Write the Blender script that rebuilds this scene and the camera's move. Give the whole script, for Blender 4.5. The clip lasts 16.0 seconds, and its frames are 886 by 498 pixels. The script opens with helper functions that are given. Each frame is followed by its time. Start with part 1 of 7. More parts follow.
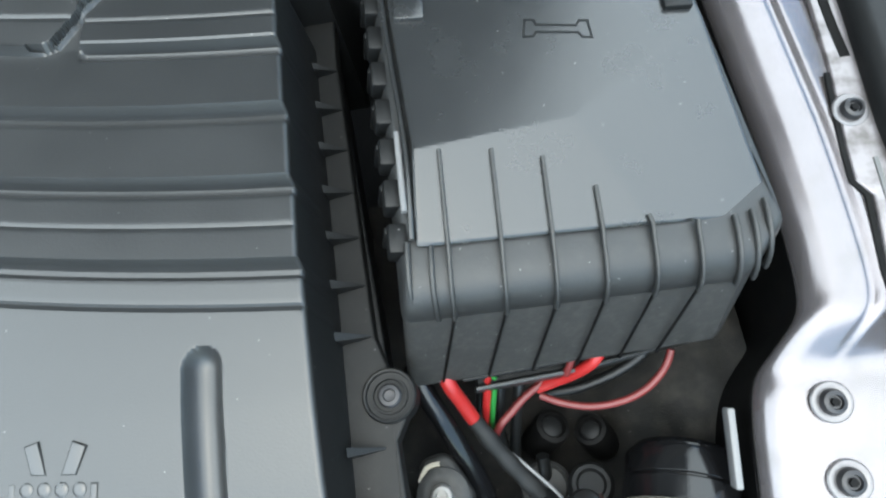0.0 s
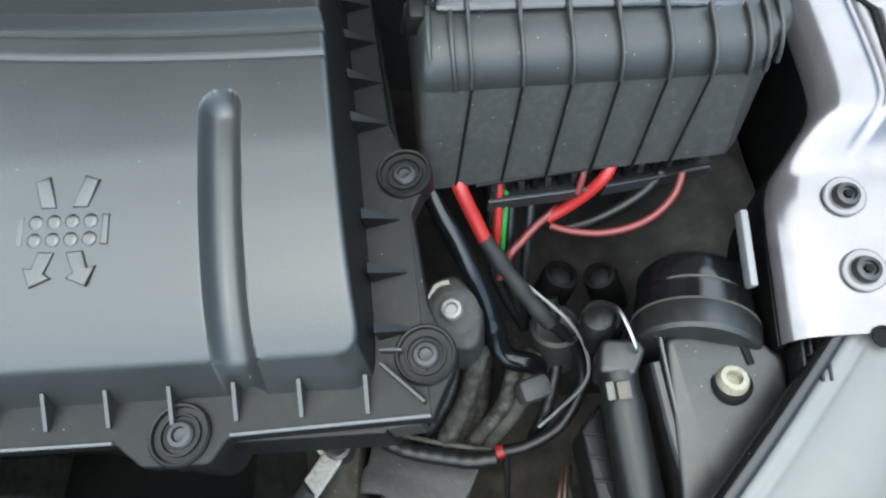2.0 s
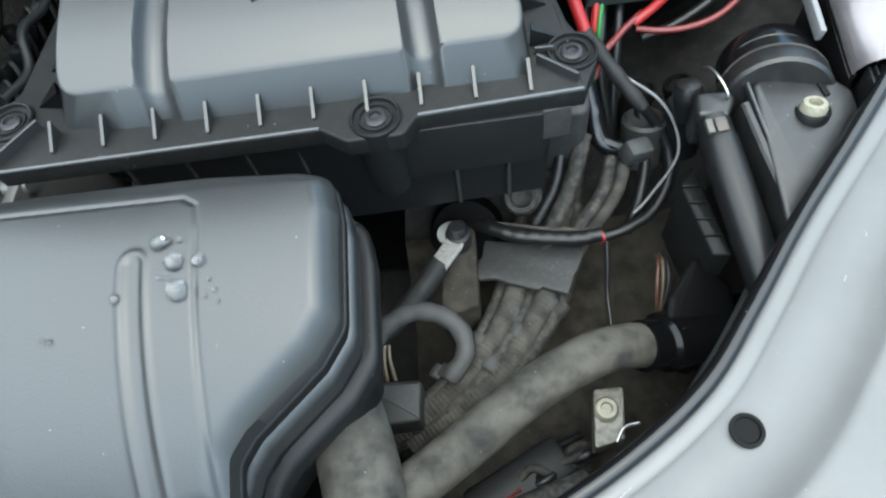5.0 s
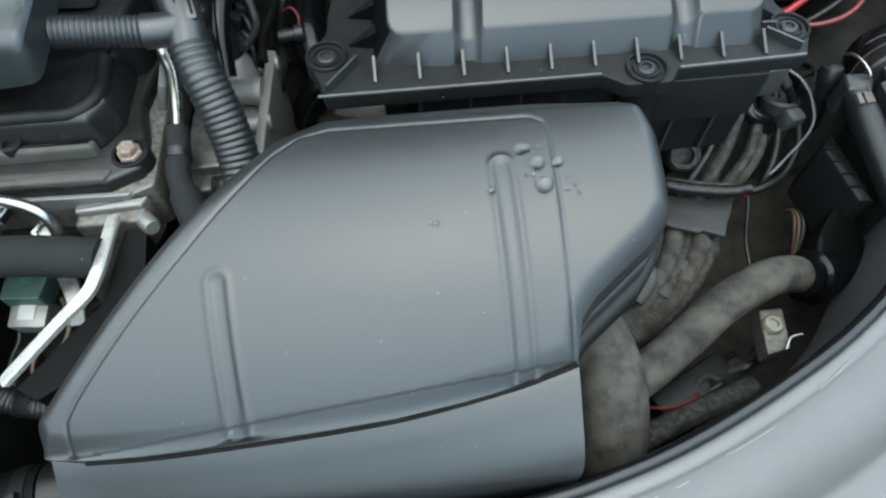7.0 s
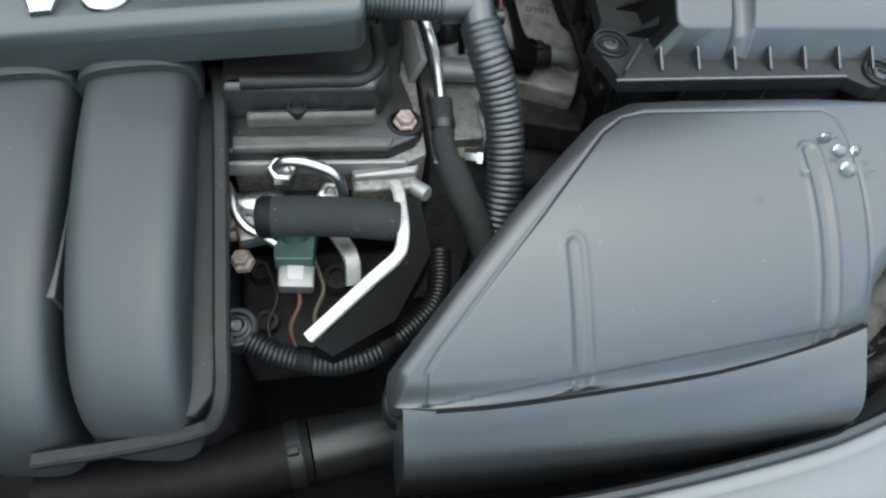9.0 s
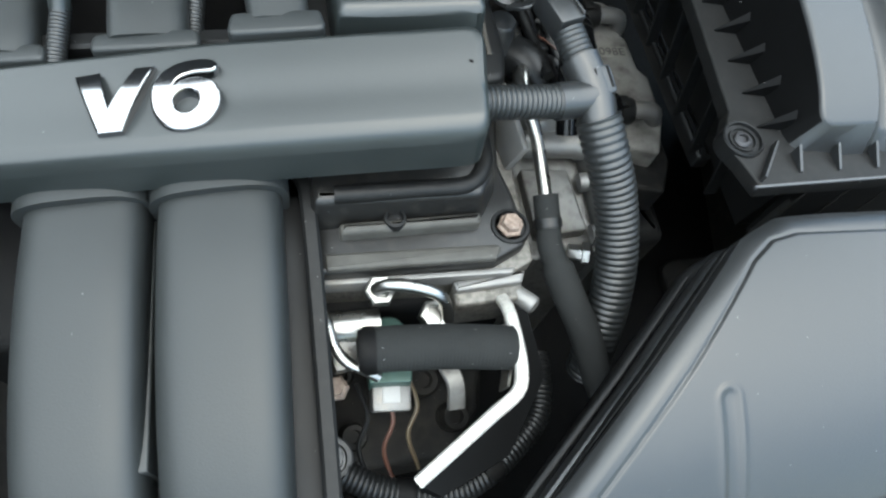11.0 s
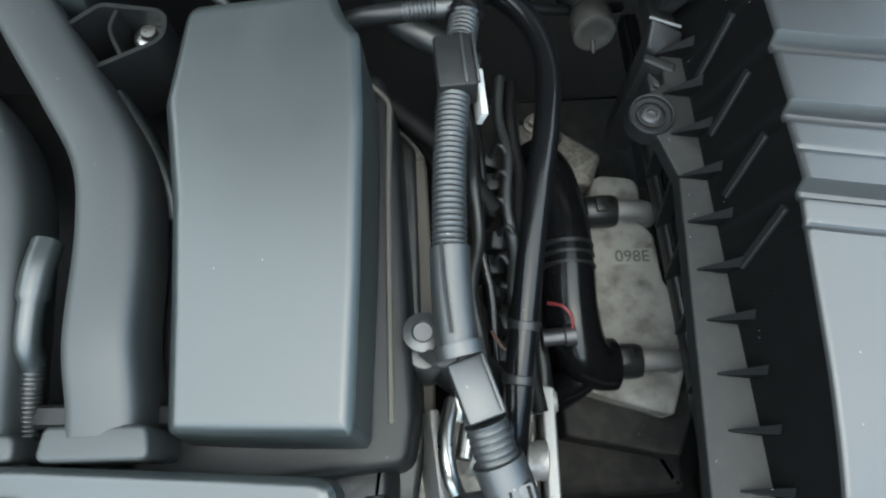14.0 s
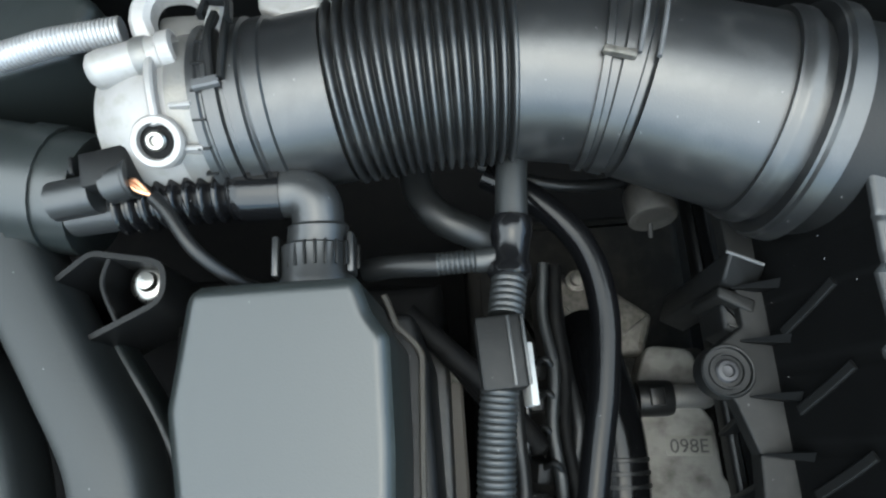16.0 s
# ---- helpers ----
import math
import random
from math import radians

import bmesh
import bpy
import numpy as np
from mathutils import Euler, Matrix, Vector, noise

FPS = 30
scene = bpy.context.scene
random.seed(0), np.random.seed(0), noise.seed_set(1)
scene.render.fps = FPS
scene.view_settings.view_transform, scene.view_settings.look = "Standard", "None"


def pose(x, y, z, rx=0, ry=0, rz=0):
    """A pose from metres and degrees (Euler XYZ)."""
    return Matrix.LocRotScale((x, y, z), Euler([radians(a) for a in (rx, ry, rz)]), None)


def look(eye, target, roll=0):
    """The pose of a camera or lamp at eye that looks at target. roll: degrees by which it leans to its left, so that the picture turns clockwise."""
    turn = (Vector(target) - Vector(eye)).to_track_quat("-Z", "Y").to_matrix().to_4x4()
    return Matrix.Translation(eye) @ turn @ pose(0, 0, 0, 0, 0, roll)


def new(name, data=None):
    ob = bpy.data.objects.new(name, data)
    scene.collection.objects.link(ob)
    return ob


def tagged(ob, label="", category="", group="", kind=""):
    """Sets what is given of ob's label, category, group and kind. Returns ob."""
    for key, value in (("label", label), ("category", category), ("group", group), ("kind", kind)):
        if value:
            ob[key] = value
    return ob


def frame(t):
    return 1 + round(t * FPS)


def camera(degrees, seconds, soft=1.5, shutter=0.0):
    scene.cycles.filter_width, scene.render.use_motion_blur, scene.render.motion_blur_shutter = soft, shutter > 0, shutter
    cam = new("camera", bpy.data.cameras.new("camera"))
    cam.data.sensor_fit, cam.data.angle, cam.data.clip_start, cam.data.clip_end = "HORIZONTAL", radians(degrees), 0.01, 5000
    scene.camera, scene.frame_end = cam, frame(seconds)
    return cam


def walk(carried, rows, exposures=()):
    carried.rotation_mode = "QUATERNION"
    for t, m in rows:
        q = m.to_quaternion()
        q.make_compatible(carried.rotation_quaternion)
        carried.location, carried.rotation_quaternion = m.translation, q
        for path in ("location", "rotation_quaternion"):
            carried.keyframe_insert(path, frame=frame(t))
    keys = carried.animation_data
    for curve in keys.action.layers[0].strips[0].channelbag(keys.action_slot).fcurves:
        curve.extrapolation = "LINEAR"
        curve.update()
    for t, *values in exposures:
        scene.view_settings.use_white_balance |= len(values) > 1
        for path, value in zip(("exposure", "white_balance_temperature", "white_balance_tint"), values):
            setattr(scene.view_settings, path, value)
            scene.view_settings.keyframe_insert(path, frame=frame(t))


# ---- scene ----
cam = camera(69.8, 16.0, 2.3)
PATH = [
    (0, (0.06, 0.07, 1.124), (-0.107, 0.789, -0.735), -17.3),
    (0.5, (0.055, 0.043, 1.113), (-0.096, 0.798, -0.733), -15.7),
    (1, (0.052, 0.013, 1.095), (-0.09, 0.804, -0.737), -14.1),
    (1.5, (0.046, -0.013, 1.081), (-0.09, 0.793, -0.744), -12.9),
    (2, (0.038, -0.053, 1.074), (-0.097, 0.79, -0.734), -12.4),
    (2.5, (0.033, -0.096, 1.061), (-0.107, 0.79, -0.727), -12.3),
    (3, (0.021, -0.131, 1.056), (-0.121, 0.786, -0.715), -12.7),
    (3.5, (0.006, -0.161, 1.051), (-0.135, 0.788, -0.704), -12.5),
    (3.7, (0.0, -0.172, 1.046), (-0.138, 0.787, -0.703), -12.7),
    (5.8, (-0.133, -0.264, 1.067), (-0.166, 0.746, -0.66), -7.9),
    (6, (-0.159, -0.27, 1.073), (-0.162, 0.731, -0.658), -5.7),
    (6.5, (-0.212, -0.292, 1.087), (-0.164, 0.721, -0.637), -2.7),
    (7, (-0.266, -0.309, 1.096), (-0.161, 0.723, -0.614), 0.0),
    (7.5, (-0.325, -0.316, 1.103), (-0.174, 0.719, -0.601), 2.8),
    (8, (-0.385, -0.318, 1.106), (-0.178, 0.718, -0.593), 6.0),
    (8.5, (-0.451, -0.315, 1.107), (-0.156, 0.691, -0.596), 10.4),
    (8.7, (-0.481, -0.314, 1.103), (-0.153, 0.679, -0.602), 12.3),
    (10.8, (-0.593, -0.2, 1.107), (-0.184, 0.661, -0.651), 18.4),
    (11, (-0.587, -0.181, 1.103), (-0.186, 0.67, -0.661), 18.0),
    (11.5, (-0.569, -0.122, 1.1), (-0.168, 0.707, -0.676), 18.6),
    (12, (-0.534, -0.085, 1.102), (-0.19, 0.722, -0.696), 15.2),
    (12.5, (-0.5, -0.053, 1.106), (-0.254, 0.76, -0.705), 10.1),
    (13, (-0.467, -0.004, 1.116), (-0.313, 0.769, -0.722), 6.5),
    (13.5, (-0.449, 0.032, 1.12), (-0.352, 0.77, -0.737), 3.5),
    (14, (-0.437, 0.073, 1.131), (-0.408, 0.78, -0.74), -0.9),
    (14.5, (-0.434, 0.124, 1.144), (-0.422, 0.803, -0.738), -1.9),
    (15, (-0.427, 0.172, 1.143), (-0.439, 0.83, -0.745), -5.1),
    (15.5, (-0.432, 0.21, 1.135), (-0.453, 0.84, -0.763), -5.8),
    (16, (-0.438, 0.25, 1.139), (-0.477, 0.832, -0.774), -7.4),
]
walk(cam, [(t, look(eye, target, roll)) for t, eye, target, roll in PATH], exposures=[(0.0, 3.05, 6450, -3.0), (1.5, 2.98, 6430, -3.0), (3.0, 3.18, 6400, -3.0), (6.0, 3.0, 6370, -3.5), (7.0, 2.68, 6330, -4.0), (8.5, 2.80, 6350, -2.5), (11.0, 2.95, 6480, -1.5), (12.0, 3.03, 6450, -2.0), (13.0, 3.18, 6400, -3.0), (14.5, 3.30, 6380, -3.5), (16.0, 2.88, 6380, -3.0)])

# ---- world, sun, exposure ----
world = bpy.data.worlds.new("sky")
scene.world = world
world.use_nodes = True
wn = world.node_tree
sky = wn.nodes.new("ShaderNodeTexSky")
sky.sky_type, sky.sun_disc = "NISHITA", False
sky.sun_elevation, sky.sun_rotation = radians(76), radians(185)
sky.air_density, sky.dust_density, sky.ozone_density = 1.0, 1.5, 1.0
wn.links.new(sky.outputs[0], wn.nodes["Background"].inputs[0])
wn.nodes["Background"].inputs[1].default_value = 0.085

sun = new("sun", bpy.data.lights.new("sun", "SUN"))
sun.data.energy, sun.data.angle, sun.data.color = 1.5, radians(128), (1.0, 0.98, 0.955)
sun.matrix_world = look((-0.35, -0.10, 3.8), (0, 0, 0.8))

# ---- materials ----


def nodes_of(name):
    m = bpy.data.materials.new(name)
    m.use_nodes = True
    nt = m.node_tree
    return m, nt, nt.nodes["Principled BSDF"]


def surface(name, base, rough=0.5, metal=0.0, vary=0.15, fine=900.0, coarse=25.0, bump=0.08, specks=0.0, dirt=None, dirt_amount=0.0, spec=0.5, coat=0.0, hard=False):
    """A surface with grain, blotches, optional pale dust specks and optional dirt blotches."""
    m, nt, b = nodes_of(name)
    N, L = nt.nodes.new, nt.links.new
    tc = N("ShaderNodeTexCoord")
    n1, n2 = N("ShaderNodeTexNoise"), N("ShaderNodeTexNoise")
    n1.inputs["Scale"].default_value, n1.inputs["Detail"].default_value = fine, 3
    n2.inputs["Scale"].default_value, n2.inputs["Detail"].default_value = coarse, 6
    n2.inputs["Roughness"].default_value = 0.65
    for n in (n1, n2):
        L(tc.outputs["Object"], n.inputs["Vector"])
    mix = N("ShaderNodeMix")
    mix.data_type = "RGBA"
    mix.inputs["A"].default_value = (*[c * (1 - vary) for c in base], 1)
    mix.inputs["B"].default_value = (*[min(1, c * (1 + vary)) for c in base], 1)
    L(n2.outputs["Fac"], mix.inputs["Factor"])
    col = mix.outputs["Result"]
    if dirt:
        ramp = N("ShaderNodeValToRGB")
        ramp.color_ramp.elements[0].position = 0.55 - 0.25 * dirt_amount
        ramp.color_ramp.elements[1].position = 0.95 - 0.2 * dirt_amount
        if hard:
            ramp.color_ramp.elements[0].position, ramp.color_ramp.elements[1].position = 0.50 - 0.20 * dirt_amount, 0.84 - 0.24 * dirt_amount
        n3 = N("ShaderNodeTexNoise")
        n3.inputs["Scale"].default_value, n3.inputs["Detail"].default_value = coarse * 2.2, 8
        L(tc.outputs["Object"], n3.inputs["Vector"])
        L(n3.outputs["Fac"], ramp.inputs["Fac"])
        dm = N("ShaderNodeMix")
        dm.data_type = "RGBA"
        dm.inputs["B"].default_value = (*dirt, 1)
        L(ramp.outputs["Color"], dm.inputs["Factor"])
        L(col, dm.inputs["A"])
        col = dm.outputs["Result"]
    if specks:
        v = N("ShaderNodeTexVoronoi")
        v.inputs["Scale"].default_value = 210
        L(tc.outputs["Object"], v.inputs["Vector"])
        lt = N("ShaderNodeMath")
        lt.operation = "LESS_THAN"
        lt.inputs[1].default_value = 0.075
        L(v.outputs["Distance"], lt.inputs[0])
        sep = N("ShaderNodeSeparateColor")
        L(v.outputs["Color"], sep.inputs[0])
        gt = N("ShaderNodeMath")
        gt.operation = "GREATER_THAN"
        gt.inputs[1].default_value = 1 - specks
        L(sep.outputs[0], gt.inputs[0])
        mu = N("ShaderNodeMath")
        mu.operation = "MULTIPLY"
        L(lt.outputs[0], mu.inputs[0])
        L(gt.outputs[0], mu.inputs[1])
        sm = N("ShaderNodeMix")
        sm.data_type = "RGBA"
        sm.inputs["B"].default_value = (0.14, 0.14, 0.137, 1)
        L(mu.outputs[0], sm.inputs["Factor"])
        L(col, sm.inputs["A"])
        col = sm.outputs["Result"]
    L(col, b.inputs["Base Color"])
    rr = N("ShaderNodeMapRange")
    rr.inputs["To Min"].default_value, rr.inputs["To Max"].default_value = max(0.03, rough - 0.07), min(1, rough + 0.09)
    L(n2.outputs["Fac"], rr.inputs["Value"])
    L(rr.outputs["Result"], b.inputs["Roughness"])
    b.inputs["Metallic"].default_value = metal
    b.inputs["Specular IOR Level"].default_value = spec
    b.inputs["Coat Weight"].default_value = coat
    b.inputs["Coat Roughness"].default_value = 0.06
    bp = N("ShaderNodeBump")
    bp.inputs["Strength"].default_value, bp.inputs["Distance"].default_value = bump, 0.0006
    L(n1.outputs["Fac"], bp.inputs["Height"])
    L(bp.outputs["Normal"], b.inputs["Normal"])
    return m


PLASTIC = surface("satin_grey_black_plastic", (0.0125, 0.0134, 0.0140), 0.36, bump=0.14, vary=0.22, specks=0.08, spec=0.58)
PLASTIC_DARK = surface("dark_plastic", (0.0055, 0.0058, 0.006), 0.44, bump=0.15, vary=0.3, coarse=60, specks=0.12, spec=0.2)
PLASTIC_DUSTY = surface("dusty_black_plastic", (0.018, 0.0182, 0.0180), 0.5, bump=0.3, vary=0.3, specks=0.4, coarse=110, dirt=(0.035, 0.034, 0.032), dirt_amount=0.3, spec=0.26)
COVER = surface("green_grey_cover_plastic", (0.0115, 0.0143, 0.0144), 0.33, bump=0.10, vary=0.2, specks=0.03, spec=0.55)
RUNNER = surface("dull_runner_plastic", (0.0145, 0.0166, 0.0170), 0.5, bump=0.16, vary=0.22, specks=0.05, spec=0.40)
FLANGE_GREY = surface("dusty_flange_plastic", (0.0050, 0.0052, 0.0052), 0.5, bump=0.2, vary=0.3, coarse=90, specks=0.2, dirt=(0.011, 0.0106, 0.0100), dirt_amount=0.25, spec=0.19)
DUSTY_RIDGE = surface("worn_dusty_plastic", (0.040, 0.0385, 0.034), 0.6, bump=0.3, vary=0.5, coarse=70, specks=0.2, dirt=(0.020, 0.019, 0.017), dirt_amount=0.3, spec=0.3)
VALVE_GREY = surface("oily_valve_cover_plastic", (0.0062, 0.0062, 0.0060), 0.38, bump=0.2, vary=0.4, coarse=60, specks=0.15, dirt=(0.024, 0.022, 0.019), dirt_amount=0.15, spec=0.40)
# Black parts, and a shaded copy of the lid plastic for its left wall.
BLACK_AND_SHADE = surface("grained_black_and_shade", (0.0026, 0.0027, 0.0028), 0.48, bump=0.3, vary=0.3, coarse=60, specks=0.08, spec=0.05)
# Black parts, with the bay's deep shade put into the colour.
BLACK = surface("bay_black_and_shade", (0.002, 0.002, 0.0021), 0.6, bump=0.3, coarse=40, dirt=(0.006, 0.0056, 0.005), dirt_amount=0.25, spec=0.1)
RUBBER = surface("black_rubber", (0.0055, 0.0058, 0.006), 0.36, bump=0.15, vary=0.25, coarse=70, specks=0.08, spec=0.28)
PIPE = surface("satin_pipe_rubber", (0.008, 0.0085, 0.009), 0.33, bump=0.12, vary=0.3, coarse=28, specks=0.15, dirt=(0.035, 0.035, 0.034), dirt_amount=0.12, spec=0.8)
RUBBER_GLOSS = surface("shiny_black_hose", (0.0035, 0.0036, 0.004), 0.16, bump=0.10, vary=0.3, coarse=60, specks=0.1, spec=0.36)
HOSE_BLACK = surface("black_moulded_hose", (0.0024, 0.0025, 0.0028), 0.15, bump=0.10, vary=0.3, coarse=50, specks=0.1, spec=0.20)
MATTE_RUBBER = surface("matt_grey_rubber", (0.0120, 0.0127, 0.0125), 0.8, bump=0.4, vary=0.3, coarse=60, specks=0.2, spec=0.12)
TAPE_DARK = surface("dark_cloth_tape", (0.0085, 0.0088, 0.0088), 0.6, bump=0.5, vary=0.4, coarse=140, specks=0.15, spec=0.25)
CONDUIT = surface("grey_black_conduit", (0.0095, 0.0106, 0.011), 0.42, bump=0.2, vary=0.3, coarse=80, specks=0.12, spec=0.55)
DIRTY = surface("dirty_grey_hose", (0.052, 0.049, 0.042), 0.8, bump=0.6, vary=0.5, coarse=34, dirt=(0.015, 0.0145, 0.014), dirt_amount=0.45, specks=0.3, spec=0.15, hard=True)
DIRTY_DARK = surface("dirty_dark_loom", (0.013, 0.013, 0.0127), 0.65, bump=0.6, vary=0.5, coarse=95, dirt=(0.056, 0.050, 0.042), dirt_amount=0.45, specks=0.3, spec=0.2, hard=True)
FLOOR = surface("dusty_bay_sheet", (0.032, 0.0285, 0.0235), 0.85, bump=0.8, vary=0.6, coarse=34, dirt=(0.0125, 0.0115, 0.0105), dirt_amount=0.5, specks=0.3, spec=0.1, hard=True)
PAINT = surface("silver_grey_car_paint", (0.138, 0.127, 0.132), 0.22, metal=0.75, vary=0.20, coarse=22, fine=2500, bump=0.05, specks=0.08, coat=0.3, dirt=(0.10, 0.093, 0.088), dirt_amount=0.12)
PAINT_DIRTY = surface("stained_silver_paint", (0.150, 0.138, 0.143), 0.3, metal=0.6, vary=0.25, coarse=45, fine=2500, bump=0.08, specks=0.15, coat=0.2, dirt=(0.055, 0.048, 0.045), dirt_amount=0.32, hard=True)
SIGN_GLOSS = surface("polished_sign_plastic", (0.008, 0.0086, 0.009), 0.28, bump=0.03, spec=0.74)
PAINT_WORN = surface("dusty_silver_paint", (0.07, 0.0705, 0.071), 0.4, metal=0.2, vary=0.22, coarse=22, bump=0.08, specks=0.10, coat=0.12)
STEEL = surface("bright_steel", (0.27, 0.265, 0.25), 0.28, metal=1.0, vary=0.2, coarse=120, bump=0.1)
STEEL_PALE = surface("pale_tinned_metal", (0.42, 0.41, 0.38), 0.4, metal=0.6, vary=0.3, coarse=200, bump=0.3, dirt=(0.12, 0.11, 0.09), dirt_amount=0.2)
CHROME = surface("chrome_letters", (0.28, 0.282, 0.287), 0.13, metal=1.0, vary=0.02, bump=0.0)
ALU = surface("cast_aluminium", (0.145, 0.143, 0.138), 0.45, metal=0.55, vary=0.12, fine=500, bump=0.4, dirt=(0.2, 0.18, 0.15), dirt_amount=0.1)
ALU_DIRTY = surface("oily_aluminium", (0.12, 0.113, 0.1), 0.45, metal=0.5, vary=0.6, coarse=110, bump=0.8, specks=0.3, dirt=(0.02, 0.0185, 0.016), dirt_amount=0.55)
ALU_DARK = surface("grimy_cast_metal", (0.040, 0.038, 0.034), 0.55, metal=0.3, vary=0.5, coarse=60, bump=0.8, specks=0.3, dirt=(0.010, 0.0095, 0.0085), dirt_amount=0.4)
# Grimy castings; on the tray sheet this dark also stands for shade.
GRIME_AND_SHADE = surface("grimy_black_and_shade", (0.007, 0.0069, 0.0065), 0.7, vary=0.5, coarse=40, bump=0.8, specks=0.25, dirt=(0.020, 0.0185, 0.016), dirt_amount=0.35, spec=0.2, hard=True)
PUMP_ALU = surface("streaked_aluminium", (0.15, 0.145, 0.135), 0.35, metal=0.75, vary=0.4, coarse=60, bump=0.5, specks=0.2, dirt=(0.035, 0.032, 0.028), dirt_amount=0.25)
CORE = surface("pale_dirty_cooler", (0.152, 0.146, 0.134), 0.65, metal=0.15, vary=0.3, coarse=26, bump=0.4, specks=0.2, dirt=(0.036, 0.033, 0.027), dirt_amount=0.32, hard=True)
RUST = surface("rusty_bolt_head", (0.13, 0.095, 0.075), 0.6, metal=0.2, vary=0.4, coarse=200, bump=0.5, dirt=(0.26, 0.21, 0.17), dirt_amount=0.5)
BOLT = surface("black_screw", (0.028, 0.028, 0.030), 0.4, metal=0.6, bump=0.1)
RED = surface("red_cable", (0.22, 0.010, 0.010), 0.4, bump=0.1)
RED_DULL = surface("dull_red_wire", (0.085, 0.009, 0.009), 0.5, bump=0.1)
GREEN = surface("green_wire", (0.016, 0.12, 0.022), 0.4)
CREAM = surface("cream_nylon", (0.17, 0.16, 0.12), 0.5, vary=0.3, coarse=200, dirt=(0.08, 0.07, 0.05), dirt_amount=0.3)
LAMP_GREY = surface("dusty_black_lamp_plastic", (0.0085, 0.0088, 0.009), 0.36, bump=0.2, vary=0.3, coarse=60, specks=0.2, dirt=(0.022, 0.021, 0.0195), dirt_amount=0.25, spec=0.4)
WORN = surface("rubbed_plastic_edge", (0.055, 0.056, 0.058), 0.4, vary=0.3, coarse=300)
STRIP = surface("pale_grey_strip", (0.1, 0.1, 0.102), 0.5, vary=0.1)
COPPER = surface("bare_copper", (0.80, 0.42, 0.25), 0.3, metal=0.9)
TEAL = surface("teal_plated_valve", (0.035, 0.066, 0.056), 0.4, metal=0.4, vary=0.3, coarse=120)
WHITE = surface("white_tag", (0.25, 0.25, 0.245), 0.5, vary=0.2, coarse=200)
SILVER_WRAP = surface("silver_corrugated_sleeve", (0.34, 0.34, 0.345), 0.4, metal=0.6)
YELLOW = surface("yellow_wire", (0.065, 0.05, 0.03), 0.45)
ORANGE = surface("orange_wire", (0.06, 0.026, 0.017), 0.45)
water, _nt, _b = nodes_of("water_drop")
_b.inputs["Base Color"].default_value = (0.95, 0.97, 0.98, 1)
_b.inputs["Roughness"].default_value, _b.inputs["IOR"].default_value, _b.inputs["Transmission Weight"].default_value = 0.02, 1.33, 1.0

BATTERY_SIDE = surface("dull_dusty_battery_plastic", (0.0115, 0.0122, 0.0126), 0.46, bump=0.25, vary=0.3, coarse=60, specks=0.4, spec=0.42, dirt=(0.020, 0.0198, 0.019), dirt_amount=0.15)
BATTERY = surface("dusty_battery_plastic", (0.0120, 0.0128, 0.0134), 0.25, bump=0.12, vary=0.2, specks=0.1, spec=0.60)

ASPHALT = surface("grey_asphalt", (0.05, 0.05, 0.05), 0.9, vary=0.3, fine=300, coarse=6, bump=0.5)
TAPE = surface("grey_cloth_tape", (0.026, 0.0258, 0.025), 0.7, vary=0.4, coarse=150, bump=0.5, specks=0.2)

# ---- geometry helpers ----
ORIGIN = {}


def finish(ob, material, angle=38):
    ob.data.materials.append(material)
    ob.data.shade_smooth()
    ob.data.set_sharp_from_angle(angle=radians(angle))


def thing(name, at, label, category, group="", kind=""):
    ob = new(name)
    ob.empty_display_size = 0.02
    ob.location = at
    ORIGIN[ob] = Vector(at)
    return tagged(ob, label, category, group, kind)


def part(name, bm, material, parent, label="", angle=38):
    """One mesh, given in world metres, under a thing or under a part."""
    me = bpy.data.meshes.new(name)
    bmesh.ops.recalc_face_normals(bm, faces=bm.faces)
    bm.to_mesh(me)
    bm.free()
    me.transform(Matrix.Translation(-ORIGIN[parent]))
    ob = new(name, me)
    ob.parent = parent
    ORIGIN[ob] = ORIGIN[parent]
    finish(ob, material, angle)
    if label:
        tagged(ob, label)
    return ob


def single(name, bm, material, label, category, group="", kind="", angle=38):
    """A thing that is one mesh; its origin is its base's middle."""
    me = bpy.data.meshes.new(name)
    bmesh.ops.recalc_face_normals(bm, faces=bm.faces)
    bm.to_mesh(me)
    bm.free()
    co = np.array([v.co[:] for v in me.vertices])
    o = Vector(((co[:, 0].min() + co[:, 0].max()) / 2, (co[:, 1].min() + co[:, 1].max()) / 2, co[:, 2].min()))
    me.transform(Matrix.Translation(-o))
    ob = new(name, me)
    ob.location = o
    ORIGIN[ob] = o
    finish(ob, material, angle)
    return tagged(ob, label, category, group, kind)


def rounded(points, n=5):
    """A polygon's corners (x, y, radius) as a dense outline, anticlockwise."""
    out = []
    pts = [Vector(p[:2]) for p in points]
    for i, p in enumerate(points):
        r = p[2] if len(p) > 2 else 0
        a, b, c = pts[i - 1], pts[i], pts[(i + 1) % len(pts)]
        if r <= 0:
            out.append(b.copy())
            continue
        u, v = (a - b), (c - b)
        lu, lv = u.length, v.length
        u, v = u / lu, v / lv
        half = math.acos(max(-1, min(1, u.dot(v)))) / 2
        d = min(r / math.tan(half), lu * 0.49, lv * 0.49)
        for k in range(n + 1):
            s = k / n
            out.append((b + u * d) * (1 - s) ** 2 + b * 2 * s * (1 - s) + (b + v * d) * s**2)
    return out


